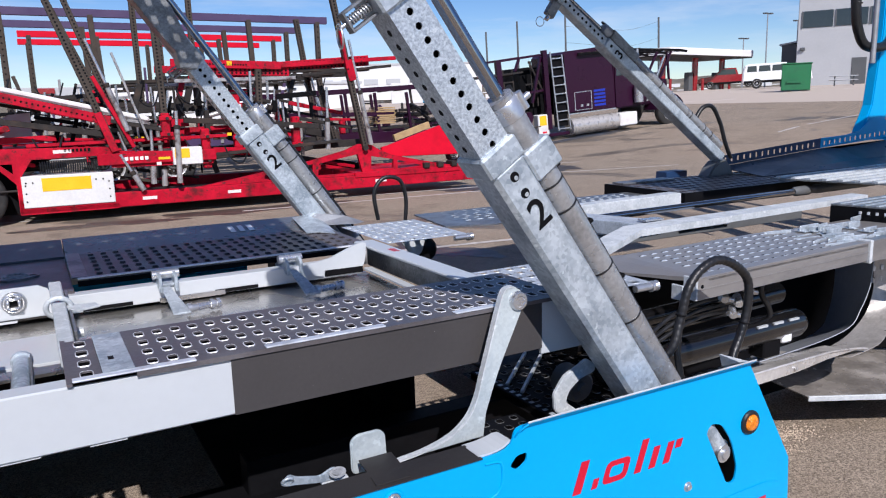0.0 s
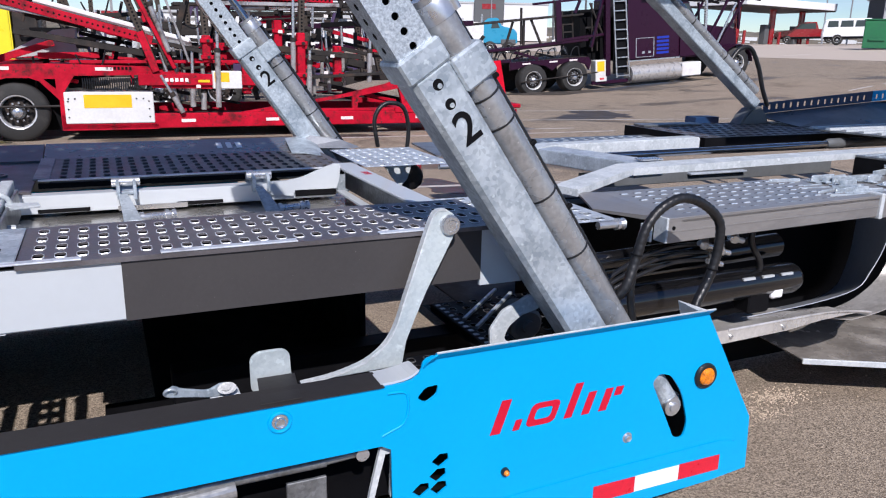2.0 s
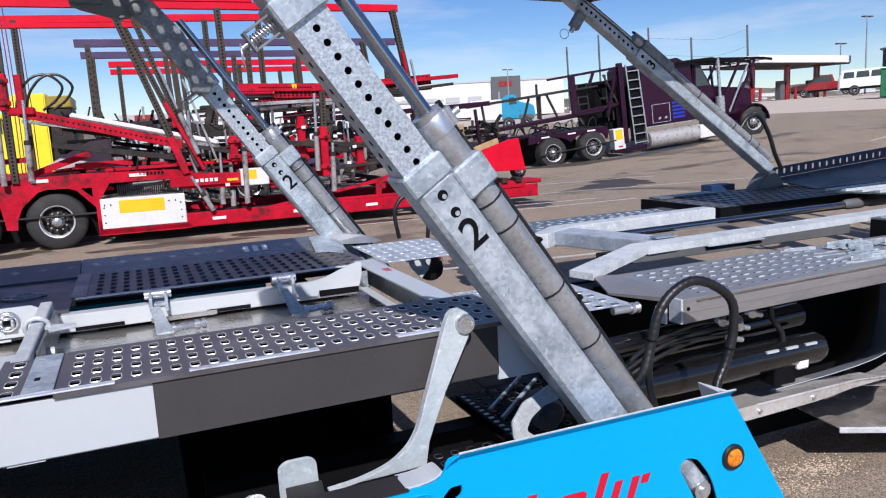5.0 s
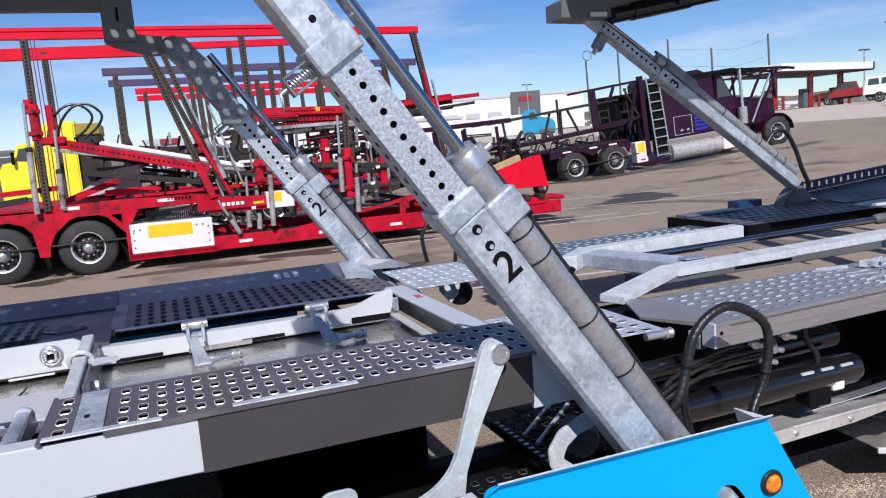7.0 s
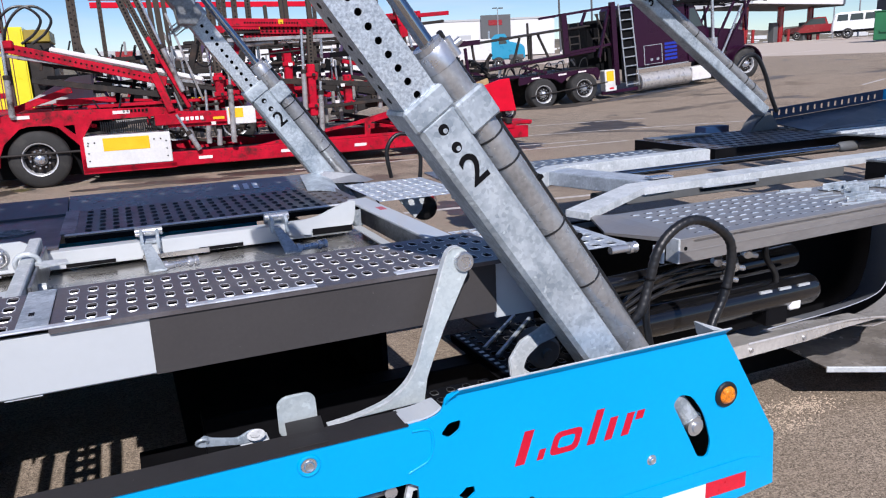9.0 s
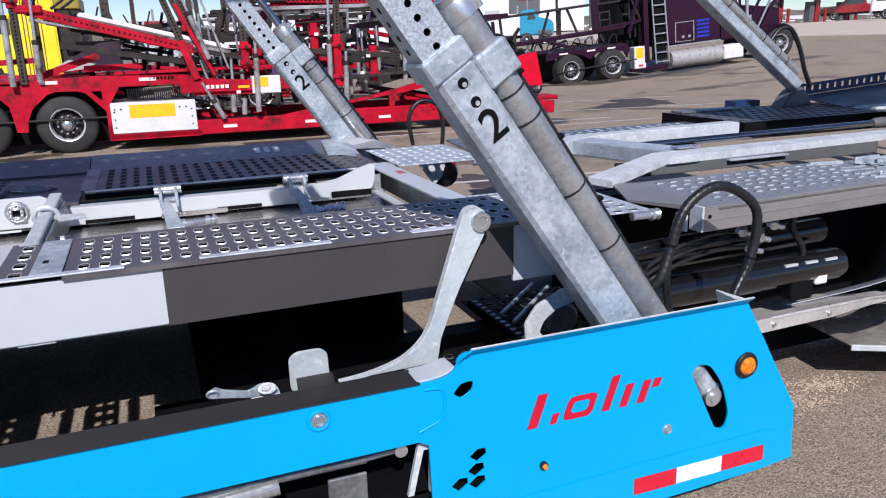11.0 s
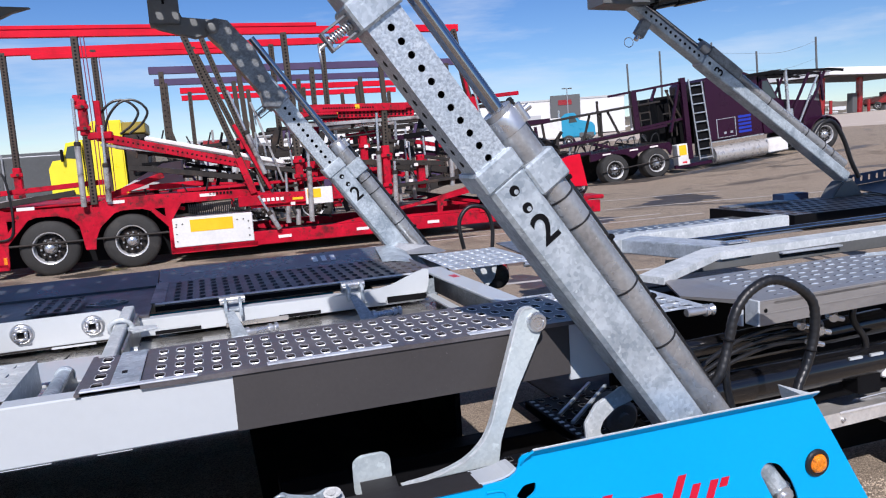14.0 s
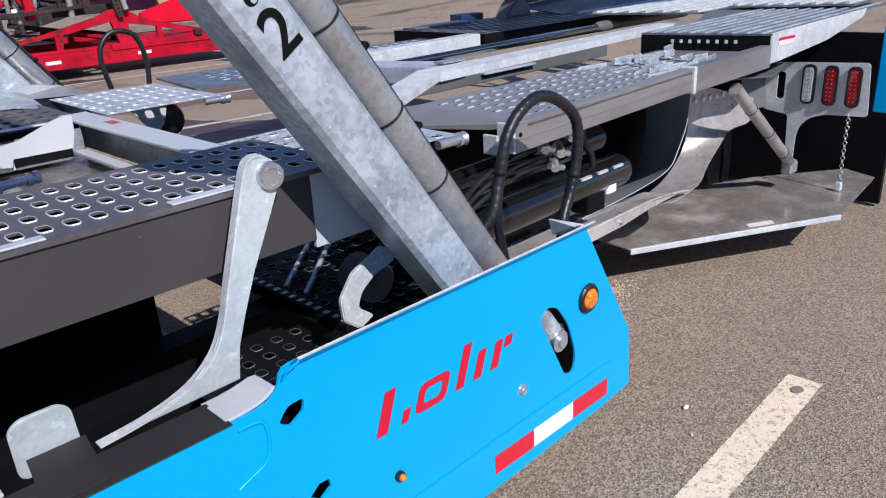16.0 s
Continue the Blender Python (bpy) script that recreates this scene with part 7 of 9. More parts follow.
lbox("lower_rail", red, -0.18, 7.7, 2.33, 2.45, 0.17, 0.40, RED)
lbox("well_floor", red, 0.0, 5.0, 0.12, 2.33, 0.2, 0.24, GRIMY)
for x in (1.55, 2.9, 4.2, 5.6):
    lbox("reflector", red, x, x + 0.22, -0.004, 0.0, 0.26, 0.31, PAPER, 0, "pale reflective strip")
for x in (-3.05, -2.35, -1.05, 0.35):
    lbox("reflector", red, x, x + 0.25, -0.004, 0.0, 1.06, 1.11, PAPER, 0)
tb = lbox("tool_box", red, -0.12, 1.15, -0.02, 0.5, 0.26, 0.74, WHITE_DIRTY, 0.01, "white side box with a yellow panel")
lbox("yellow_panel", tb, 0.15, 0.83, -0.024, -0.0195, 0.50, 0.70, STICKER_Y, 0, "blank yellow panel")
for x in (-0.07, 1.08):
    for z in (0.36, 0.48, 0.60):
        lcyl("rivet", tb, (x, -0.02, z), (x, -0.028, z), 0.012, INK, seg=8)
for x in (-0.06, 0.03, 0.9, 1.0):
    lcyl("rivet", tb, (x, -0.02, 0.64), (x, -0.028, 0.64), 0.012, INK, seg=8)
tb = lbox("tool_box", red, 2.06, 2.52, -0.10, 0.1, 0.79, 1.07, WHITE_DIRTY, 0.01, "small white box with a yellow panel")
lbox("yellow_panel", tb, 2.09, 2.32, -0.104, -0.0995, 0.90, 1.05, STICKER_Y, 0)
for k in range(26):
    x = 0.15 + 0.032 * k
    part("short_hose", tube(B(), [(x, 0.06, 0.76), (x + 0.01, 0.04, 0.86), (x + 0.005, 0.06, 0.95)], 0.01, 5, 2), RUBBER, red, "short black hose", local=True)
for i in range(5):
    lbox("unit_mark", red, 1.34 + 0.075 * i, 1.39 + 0.075 * i, -0.056, -0.05, 0.90, 0.955, WHITE, 0, "white marking bar")
for i in range(7):
    lbox("name_mark", red, 0.50 + 0.055 * i, 0.535 + 0.055 * i, -0.004, 0.0, 1.075, 1.12, INK, 0)
lbox("upper_side_rail", red, 0.95, 2.75, -0.05, 0.02, 0.84, 1.02, RED, 0.01, "red upper side rail")
lbox("amber_mark", red, 1.84, 2.02, -0.056, -0.05, 0.89, 0.93, STICKER_Y, 0)

# top rails, near and far
FY = 2.35
lbeam("top_rail", red, (-2.8, 0, 3.72), (5.0, 0, 3.68), 0.09, 0.12, RED_BRIGHT, "long red top rail")
lbeam("top_rail_flange", red, (-2.4, 0, 3.80), (2.5, 0, 3.78), 0.12, 0.06, RED_BRIGHT)
lbeam("top_rail", red, (-2.78, FY, 3.79), (3.87, FY, 3.88), 0.09, 0.13, RED_BRIGHT)
lbeam("top_rail_flange", red, (-2.3, FY, 3.70), (1.05, FY, 3.72), 0.12, 0.09, RED_BRIGHT)
for p0, p1 in (((-2.70, 0, 1.5), (-2.74, 0, 3.68)), ((-1.24, 0, 1.07), (-1.23, 0, 3.66)), ((1.19, 0, 1.2), (0.36, 0, 3.66)), ((2.0, 0, 1.44), (1.94, 0, 3.66)), ((5.42, 0, 0.93), (4.90, 0, 3.66)),
               ((-2.78, FY, 1.4), (-2.76, FY, 3.78)), ((-1.26, FY, 1.18), (-1.27, FY, 3.8)), ((1.54, FY, 1.12), (0.46, FY, 3.8)), ((1.95, FY, 1.8), (1.93, FY, 3.82)), ((5.35, FY, 0.95), (5.0, FY, 3.4)), ((5.78, FY + 0.2, 0.95), (5.48, FY + 0.2, 2.25)),
               ((2.95, FY, 1.3), (2.93, FY, 3.82)), ((3.52, 0, 1.2), (3.55, 0, 2.3))):
    drilled_post(red, p0, p1, 0.10, POST_STEEL, step=0.055)
for x, y, z0, z1 in ((-2.7, 0, 1.05, 1.75), (-1.24, 0, 2.15, 2.7), (-2.78, FY, 1.1, 1.75), (3.52, 0, 0.84, 1.7), (2.0, 0, 1.2, 1.62), (3.2, 0.3, 1.0, 1.9), (4.2, 0.2, 0.9, 1.5), (2.62, 0.1, 0.7, 1.35)):
    sl = lbox("post_sleeve", red, x - 0.066, x + 0.066, y - 0.07, y + 0.07, z0, z1, RED, 0.015, "red post sleeve")
    for q in (0.2, 0.8):
        lbox("sleeve_lug", sl, x - 0.10, x + 0.10, y - 0.1, y - 0.06, z0 + (z1 - z0) * q - 0.035, z0 + (z1 - z0) * q + 0.035, RED, 0.01)
        lcyl("sleeve_pin", sl, (x + 0.02, y - 0.08, z0 + (z1 - z0) * q), (x + 0.02, y - 0.14, z0 + (z1 - z0) * q), 0.025, GRIMY, seg=8)
lbeam("post_sleeve", red, (1.5, -0.02, 1.1), (1.0, -0.02, 2.2), 0.05, 0.06, RED)
drilled_post(red, (1.42, 0.05, 1.15), (0.62, 0.05, 3.66), 0.085, POST_STEEL, step=0.055)
lbeam("lift_arm", red, (1.38, FY - 0.06, 1.4), (1.12, FY - 0.06, 2.05), 0.05, 0.06, RED, "red lift arm along the post")
lbeam("lift_arm", red, (1.72, -0.08, 1.2), (1.3, -0.08, 2.55), 0.035, 0.035, OLD_CYL)
lbeam("post_sleeve", red, (1.22, -0.03, 1.05), (1.02, -0.03, 1.65), 0.10, 0.11, RED)
lbeam("lift_arm", red, (5.13, -0.07, 2.3), (5.02, -0.07, 2.95), 0.05, 0.07, RED)
lbeam("post_sleeve", red, (5.23, -0.01, 2.1), (5.15, -0.01, 2.45), 0.13, 0.14, RED)
# wires beside the posts
for x, y in ((-1.14, -0.05), (-1.09, -0.05), (-1.18, FY - 0.05)):
    part("pull_wire", tube(B(), [(x, y, 3.66), (x + 0.02, y, 2.4), (x + 0.01, y, 1.2)], 0.008, 5, 3), mat("wire_red", (0.2, 0.02, 0.06), 0.5) if "wire_red" not in bpy.data.materials else bpy.data.materials["wire_red"], red, "thin dark red wire", local=True)
# upright rams
for x, y, z0, z1, f in ((-2.88, -0.1, 0.33, 1.5, 0.9), (-1.38, -0.1, 1.05, 2.72, 0.6), (-1.02, -0.04, 1.1, 2.3, 0.5), (2.13, -0.12, 0.5, 1.65, 0.8), (3.38, -0.02, 0.95, 2.27, 0.5), (3.62, -0.1, 0.58, 1.42, 0.8), (1.75, 0.05, 0.5, 1.4, 0.5),
                        (1.92, 0.1, 0.45, 1.0, 0.6), (4.75, 0.1, 0.9, 2.0, 0.5), (2.75, 0.6, 0.8, 2.1, 0.6), (0.9, 2.0, 1.1, 2.1, 0.5), (4.1, 1.6, 0.8, 2.2, 0.5)):
    ram(red, (x, y, z0), (x + 0.03, y, z1), 0.045, f)
for p0, p1 in (((1.58, -0.05, 0.42), (1.28, -0.05, 1.0)), ((1.43, -0.06, 1.36), (0.95, -0.06, 2.75)), ((1.55, 0.1, 0.45), (1.3, 0.1, 1.35)), ((-3.3, -0.02, 0.7), (-2.9, -0.02, 1.0)), ((-3.3, 0.2, 1.25), (-2.6, 0.2, 1.15)), ((-2.6, 0.05, 1.18), (-1.5, 0.05, 1.27)), ((2.5, 0.1, 2.05), (3.5, 0.1, 2.12)), ((2.6, 0.5, 1.5), (3.5, 0.5, 1.75)), ((5.52, -0.06, 0.96), (5.18, -0.06, 2.8)), ((5.48, FY - 0.08, 0.98), (5.22, FY - 0.08, 2.3))):
    ram(red, p0, p1, 0.042, 0.52)
# sloping deck with two pale tubes on it
for y in (0.02, 1.95):
    e = lbeam("deck_edge", red, (-1.08, y, 2.13), (1.2, y, 1.52), 0.06, 0.14, RED, "red drilled deck edge")
    bm = B()
    for k in range(30):
        q = Vector((-1.0, y - 0.031, 2.11)).lerp(Vector((1.1, y - 0.031, 1.55)), k / 29)
        cyl(bm, q, q + Vector((0, -0.003, 0)), 0.016, seg=6)
    part("drilled_hole", bm, INK, e, local=True, kind="stuff")
    lbeam("deck_tube", red, (-0.4, y + 0.1, 2.06), (1.78, y + 0.1, 1.52), 0.09, 0.09, WHITE_DIRTY, "pale painted deck tube", 0.03)
    lbeam("deck_tube", red, (-1.05, y + 0.02, 2.0), (1.78, y + 0.02, 1.46), 0.05, 0.05, OLD_CYL)
    lbeam("loading_deck", red, (-0.9, y + 0.28, 2.06), (1.9, y + 0.28, 1.42), 0.34, 0.04, GRIMY, "dark scuffed sloping deck")
    lbeam("deck_edge", red, (1.2, y, 1.52), (1.95, y, 1.36), 0.05, 0.06, GRIMY)
    lbeam("lower_deck", red, (-0.7, y + 0.1, 1.62), (1.2, y + 0.1, 1.30), 0.05, 0.09, GRIMY)
lbox("deck_joint", red, -1.22, -0.85, -0.06, 0.1, 2.08, 2.2, RED, 0.02)
lbox("post_cap", red, -1.36, -1.22, -0.05, 0.05, 2.62, 2.78, RED, 0.01)
lbox("post_cap", red, -1.07, -0.98, -0.05, 0.05, 2.1, 2.68, RED, 0.01)
# raised deck towards the nose
for y in (0.0, 1.9):
    e = lbeam("upper_cross_rail", red, (2.16, y, 2.40), (3.95, y, 2.36), 0.06, 0.13, RED, "red drilled cross rail")
    bm = B()
    for k in range(20):
        q = Vector((2.5 + 0.045 * k, y - 0.031, 2.39 - 0.001 * k))
        cyl(bm, q, q + Vector((0, -0.003, 0)), 0.016, seg=6)
    part("drilled_hole", bm, INK, e, local=True, kind="stuff")
    lbox("orange_mark", e, 3.04, 3.12, y - 0.034, y - 0.03, 2.36, 2.43, STICKER_Y, 0)
    lbeam("loading_deck", red, (2.2, y + 0.2, 2.25), (5.6, y + 0.2, 2.3), 0.3, 0.05, GRIMY, "dark upper deck")
    lbeam("deck_tube", red, (2.2, y + 0.02, 2.12), (4.2, y + 0.02, 2.16), 0.05, 0.06, OLD_CYL)
    lbeam("deck_edge", red, (3.95, y, 2.36), (6.1, y, 2.50), 0.05, 0.07, RED)
    lbeam("deck_edge", red, (4.3, y, 2.2), (6.0, y, 2.36), 0.05, 0.05, GRIMY)
    lbeam("lower_deck", red, (2.3, y + 0.1, 1.5), (4.6, y + 0.1, 1.32), 0.06, 0.09, GRIMY)
    lbeam("lower_deck", red, (2.6, y + 0.2, 0.9), (5.0, y + 0.2, 1.05), 0.35, 0.05, GRIMY)
lbeam("frame_member", red, (-3.4, 0.1, 1.30), (-1.0, 0.1, 1.42), 0.05, 0.08, RED)
lbeam("frame_member", red, (-2.6, 0.0, 1.16), (-1.5, 0.0, 1.28), 0.06, 0.09, GRIMY)
lbeam("frame_member", red, (0.0, 0.3, 1.18), (3.0, 0.3, 1.22), 0.3, 0.05, RED)
rr = random.Random(12)
# dark machinery in the well and under the decks
for i in range(150):
    x, z, y = rr.uniform(-0.9, 4.9), rr.uniform(0.5, 1.95), rr.uniform(0.25, 2.25)
    L = rr.uniform(0.3, 1.1)
    g = rr.choice([0.03, -0.06, 0.1, -0.25, -0.25, 1.35, 1.57, 1.8])
    if abs(g) > 1:
        L *= 0.6
    w = rr.choice([0.03, 0.045, 0.06, 0.08])
    lbeam("frame_member", red, (x, y, z), (x + L * math.cos(g), y, z + L * math.sin(g) * 0.8), w, w * rr.choice([1, 1.6]), rr.choice([RED, GRIMY, RED, BLACK, GRIMY, BLACK, GRIMY, POST_STEEL]))
for i in range(9):
    x, y = rr.uniform(0.0, 4.5), rr.uniform(0.3, 1.8)
    ram(red, (x, y, rr.uniform(0.5, 0.8)), (x + rr.uniform(-0.12, 0.05), y, rr.uniform(1.5, 2.1)), 0.035, 0.55)
# drilled tread plates of the upper decks
for x0, x1, y, z0, z1 in ((2.75, 4.1, 0.05, 2.3, 2.28), (3.95, 5.6, 0.1, 2.34, 2.46), (2.75, 4.1, 1.95, 2.3, 2.28)):
    d = lbeam("tread_plate", red, (x0, y, z0), (x1, y, z1), 0.04, 0.18, RED, "dark red drilled tread plate")
    bm = B()
    for k in range(int((x1 - x0) / 0.07)):
        for j in (-0.05, 0.0, 0.05):
            q = Vector((x0 + 0.03 + 0.07 * k, y - 0.021, z0 + (z1 - z0) * k * 0.07 / (x1 - x0) + j))
            cyl(bm, q, q + Vector((0, -0.003, 0)), 0.02, seg=6)
    part("drilled_hole", bm, INK, d, local=True, kind="stuff")
for i in range(16):
    x, z, y = rr.uniform(-0.8, 4.6), rr.uniform(0.9, 2.2), rr.uniform(0.0, 1.6)
    part("loose_hose", tube(B(), [(x, y, z), (x + 0.12, y, z - 0.22), (x + 0.3, y, z - 0.26), (x + 0.42, y, z + 0.05)], 0.013, 6, 5), RUBBER, red, "slack black hose", local=True)
for i in range(8):
    x, z = rr.uniform(1.4, 4.4), rr.uniform(0.6, 2.0)
    lbox("tag_plate", red, x, x + 0.07, -0.13, -0.12, z, z + 0.05, rr.choice([STICKER_Y, PAPER, PAPER]), 0)
for dx in (0, 0.14):
    part("loose_hose", tube(B(), [(-1.12 + dx, 0.1, 2.1), (-1.05 + dx, 0.1, 2.4), (-0.85 + dx, 0.1, 2.64), (-0.62 + dx, 0.1, 2.67), (-0.45 + dx, 0.1, 2.5), (-0.55 + dx, 0.1, 2.3), (-0.75 + dx, 0.1, 2.15)], 0.02, 8), RUBBER, red, "black hose arch", local=True)
for dx in (0, 0.45):
    part("loose_hose", tube(B(), [(-3.1 + dx, -0.02, 1.3), (-3.05 + dx, -0.02, 1.6), (-2.92 + dx, -0.02, 1.62), (-2.86 + dx, -0.02, 1.2), (-2.9 + dx, -0.02, 0.7), (-3.1 + dx, -0.02, 0.62)], 0.018, 8), RUBBER, red, "slack black hose", local=True)
bm = B()
prism(bm, [(-1.13, 1.9, 1.17), (-0.47, 1.9, 1.41), (-0.47, 1.9, 1.2)], (0, 0.4, 0))
part("drilled_ramp", bm, RED, red, local=True)
# triangulated ramp carrier at the nose
truss = [(2.5, 0.405), (4.26, 0.69), (5.05, 0.87), (5.31, 0.97), (5.54, 0.96), (5.70, 0.86), (5.95, 0.75), (6.6, 0.60), (7.45, 0.44), (7.45, 0.405)]
cells = [[(3.55, 0.45), (3.55, 0.52), (4.42, 0.66), (4.42, 0.45)], [(4.51, 0.45), (4.54, 0.66), (5.28, 0.79), (5.37, 0.45)], [(5.54, 0.50), (5.55, 0.74), (6.0, 0.66), (5.99, 0.50)], [(6.08, 0.48), (6.08, 0.64), (6.6, 0.51)]]
part("ramp_truss", plate_with_holes(B(), truss, cells, facing(0, 0.03, 0), 0.07), RED, red, "red triangulated ramp carrier", local=True)
lcyl("truss_pin", red, (5.42, -0.06, 0.90), (5.42, 0.1, 0.90), 0.05, GRIMY)
bm = B()
prism(bm, [(5.80, 0.10, 0.72), (5.80, 0.10, 0.88), (5.95, 0.10, 0.92), (7.15, 0.10, 1.28), (7.36, 0.10, 1.30), (7.50, 0.10, 0.68), (6.05, 0.10, 0.70)], (0, 0.08, 0), 0.01)
part("nose_panel", bm, RED_BRIGHT, red, "bright red nose panel", local=True)
lbox("nose_plate", red, 5.2, 7.4, -0.02, 1.2, 0.36, 0.46, RED)
for x in (6.6, 6.9, 7.2):
    lbox("nose_lug", red, x, x + 0.12, -0.06, 0.2, 0.46, 0.56, GRIMY, 0.01)
wheel(red, (7.45, 0.35, 0.66), 0.16, 0.1, (0, -1, 0))
lbox("coupler", red, 7.4, 7.9, 0.2, 0.8, 0.4, 0.48, RED, 0.02)
bm = B()
prism(bm, [(-1.05, 0.6, 1.2), (-0.2, 0.6, 1.65), (0.1, 0.6, 1.68), (0.1, 0.6, 1.3)], (0, 0.9, 0))
part("wedge_ramp", bm, WALL_GREY, red, "pale wedge ramp", local=True)
lbeam("wedge_edge", red, (-1.1, 0.4, 1.16), (-0.2, 0.4, 1.46), 0.08, 0.1, RED)

# ---- violet carrier and another red one behind it ----
def far_carrier(at, label, rail, rail2, turn, n=6, length=9.5, base=GRIMY):
    t = thing("car_trailer", at, label, "trailer", turn=turn)
    for y in (0, 2.4):
        lbeam("top_rail", t, (0, y, 3.69), (length, y, 3.69), 0.1, 0.16, rail, "long top rail")
        for k in range(n):
            x = 0.25 + k * (length - 0.5) / (n - 1)
            drilled_post(t, (x + 0.12 * (k % 2), y, 0.9), (x, y, 3.66), 0.11, POST_STEEL, k % 2 == 0, 0.12)
        lbeam("deck", t, (0.5, y + 0.2, 1.9 + 0.2 * (y > 1)), (length - 1, y + 0.2, 1.6), 0.5, 0.1, base, "dark deck")
        lbox("side_rail", t, 0, length, y - 0.05, y + 0.05, 0.75, 1.05, rail2)
    lbox("label_plate", t, 1.2, 3.6, -0.06, -0.05, 0.95, 1.25, BLACK)
    for x in (2.0, 3.3):
        wheel(t, (x, 0.05, 0.48), 0.48, 0.28, (0, -1, 0))
    for k in range(int(length / 1.3)):
        ram(t, (0.8 + 1.2 * k, -0.04, 0.9), (0.9 + 1.2 * k, -0.04, 2.1), 0.04)
    return t


violet = far_carrier((-0.43, 17.6, 0), "violet-railed car-carrier trailer parked behind the red one", PURPLE_RAIL, PURPLE_RAIL, 0.0, 5, 7.1)
far_red = far_carrier((0.13, 22.4, 0), "red-railed car-carrier trailer parked at the back", RED_BRIGHT, GRIMY, 0.0, 5, 6.9)
for t, base, seed in ((violet, PURPLE_RAIL, 31), (far_red, RED, 32)):
    rr = random.Random(seed)
    for i in range(26):
        x, z, y = rr.uniform(0.2, 6.4), rr.uniform(0.8, 2.1), rr.uniform(0.1, 2.2)
        L = rr.uniform(0.3, 1.2)
        g = rr.choice([0, 0.1, -0.25, 1.3, 1.57, 1.9])
        lbeam("frame_member", t, (x, y, z), (x + L * math.cos(g), y, z + L * math.sin(g) * 0.8), 0.05, 0.07, rr.choice([base, GRIMY, OLD_CYL, GRIMY]))
    for y in (0.0, 2.2):
        lbeam("loading_deck", t, (2.4, y, 2.28), (7.6, y, 2.42), 0.5, 0.07, GRIMY, "dark raised deck")
    for i in range(5):
        lbox("unit_mark", t, 2.3 + 0.09 * i, 2.36 + 0.09 * i, -0.066, -0.06, 1.05, 1.12, STICKER_Y, 0)

# low deck end of the violet trailer, with a stack of boards on it
for y in (0.0, 2.3):
    lbox("side_rail", violet, 7.1, 10.2, y - 0.05, y + 0.05, 0.72, 1.0, PURPLE)
    lbeam("deck_rail", violet, (5.4, y, 1.92), (9.6, y, 2.12), 0.08, 0.12, PURPLE, "dark violet deck rail")
    lbeam("deck_rail", violet, (5.4, y, 1.48), (8.8, y, 1.44), 0.08, 0.1, PURPLE)
    lbeam("low_deck", violet, (5.5, y + 0.3, 0.95), (9.4, y + 0.3, 1.12), 0.6, 0.06, GRIMY, "dark low deck")
    for x in (6.7, 7.6, 8.4, 9.3):
        lbeam("deck_post", violet, (x, y, 0.9), (x - 0.12, y, 1.98), 0.07, 0.07, PURPLE)
    ram(violet, (6.95, y - 0.05, 0.95), (6.75, y - 0.05, 1.9), 0.045)
    ram(violet, (8.05, y - 0.05, 0.95), (7.85, y - 0.05, 1.85), 0.04)
lbeam("drilled_ramp", violet, (5.6, -0.3, 0.62), (7.2, -0.2, 0.98), 0.05, 0.3, GRIMY, "dark perforated ramp")
for x in (6.45, 7.3):
    lbox("red_sleeve", violet, x, x + 0.13, -0.08, 0.05, 1.0, 1.32, RED, 0.01)
for k in range(9):
    lbox("board", violet, 8.3 + 0.02 * (k % 3), 8.82 + 0.03 * (k % 2), -0.05 + 0.02 * (k % 2), 0.5, 1.2 + 0.048 * k, 1.235 + 0.048 * k, BOARD, 0.004, "bare wooden board")
rr = random.Random(77)
for k in range(26):
    x, z = rr.uniform(8.9, 10.2), rr.uniform(1.05, 1.6)
    L, g = rr.uniform(0.25, 0.8), rr.choice([0, 0.1, -0.2, 1.3])
    lbeam("deck_clutter", violet, (x, rr.uniform(0, 2), z), (x + L * math.cos(g), rr.uniform(0, 2), z + 0.6 * L * math.sin(g)), 0.07, 0.08, rr.choice([GRIMY, BLACK, GRIMY, PURPLE]))
lbeam("tan_ramp", violet, (8.5, -0.6, 0.85), (9.5, -0.6, 1.15), 0.1, 0.16, BOARD, "pale worn ramp board")

# ---- yellow truck ----
yt = thing("yellow_truck", (-3.7, 24.0, 0), "yellow truck cab with a dark sleeper parked behind the trailers", "truck")
bm = B()
prism(bm, [(0.0, 0, 0.8), (-0.02, 0, 1.75), (0.1, 0, 1.98), (0.36, 0, 2.02), (0.5, 0, 2.48), (0.95, 0, 2.56), (1.0, 0, 0.8)], (0, 2.2, 0), 0.05)
part("cab", bm, YELLOW, yt, "yellow cab body", local=True)
bm = B()
prism(bm, [(1.02, 0.02, 0.8), (1.02, 0.02, 2.62), (1.25, 0.02, 3.08), (2.05, 0.02, 3.08), (2.05, 0.02, 0.8)], (0, 2.16, 0), 0.04)
part("sleeper", bm, YELLOW, yt, "yellow sleeper body", local=True)
bm = B()
prism(bm, [(0.45, -0.012, 2.05), (0.55, -0.012, 2.38), (0.9, -0.012, 2.42), (0.9, -0.012, 2.0)], (0, 0.03, 0))
part("side_window", bm, GLASS, yt, "dark side window", local=True)
lbox("mirror", yt, 0.36, 0.44, -0.2, -0.1, 1.95, 2.3, BLACK, 0.02)
lbox("door_seam", yt, 0.93, 0.95, -0.012, 0.01, 1.0, 2.4, BLACK, 0)
lbox("grille", yt, -0.05, 0.0, 0.4, 1.8, 0.9, 1.7, STEEL)
lbox("chassis", yt, 0, 4.5, 0.5, 1.7, 0.6, 0.85, GRIMY)
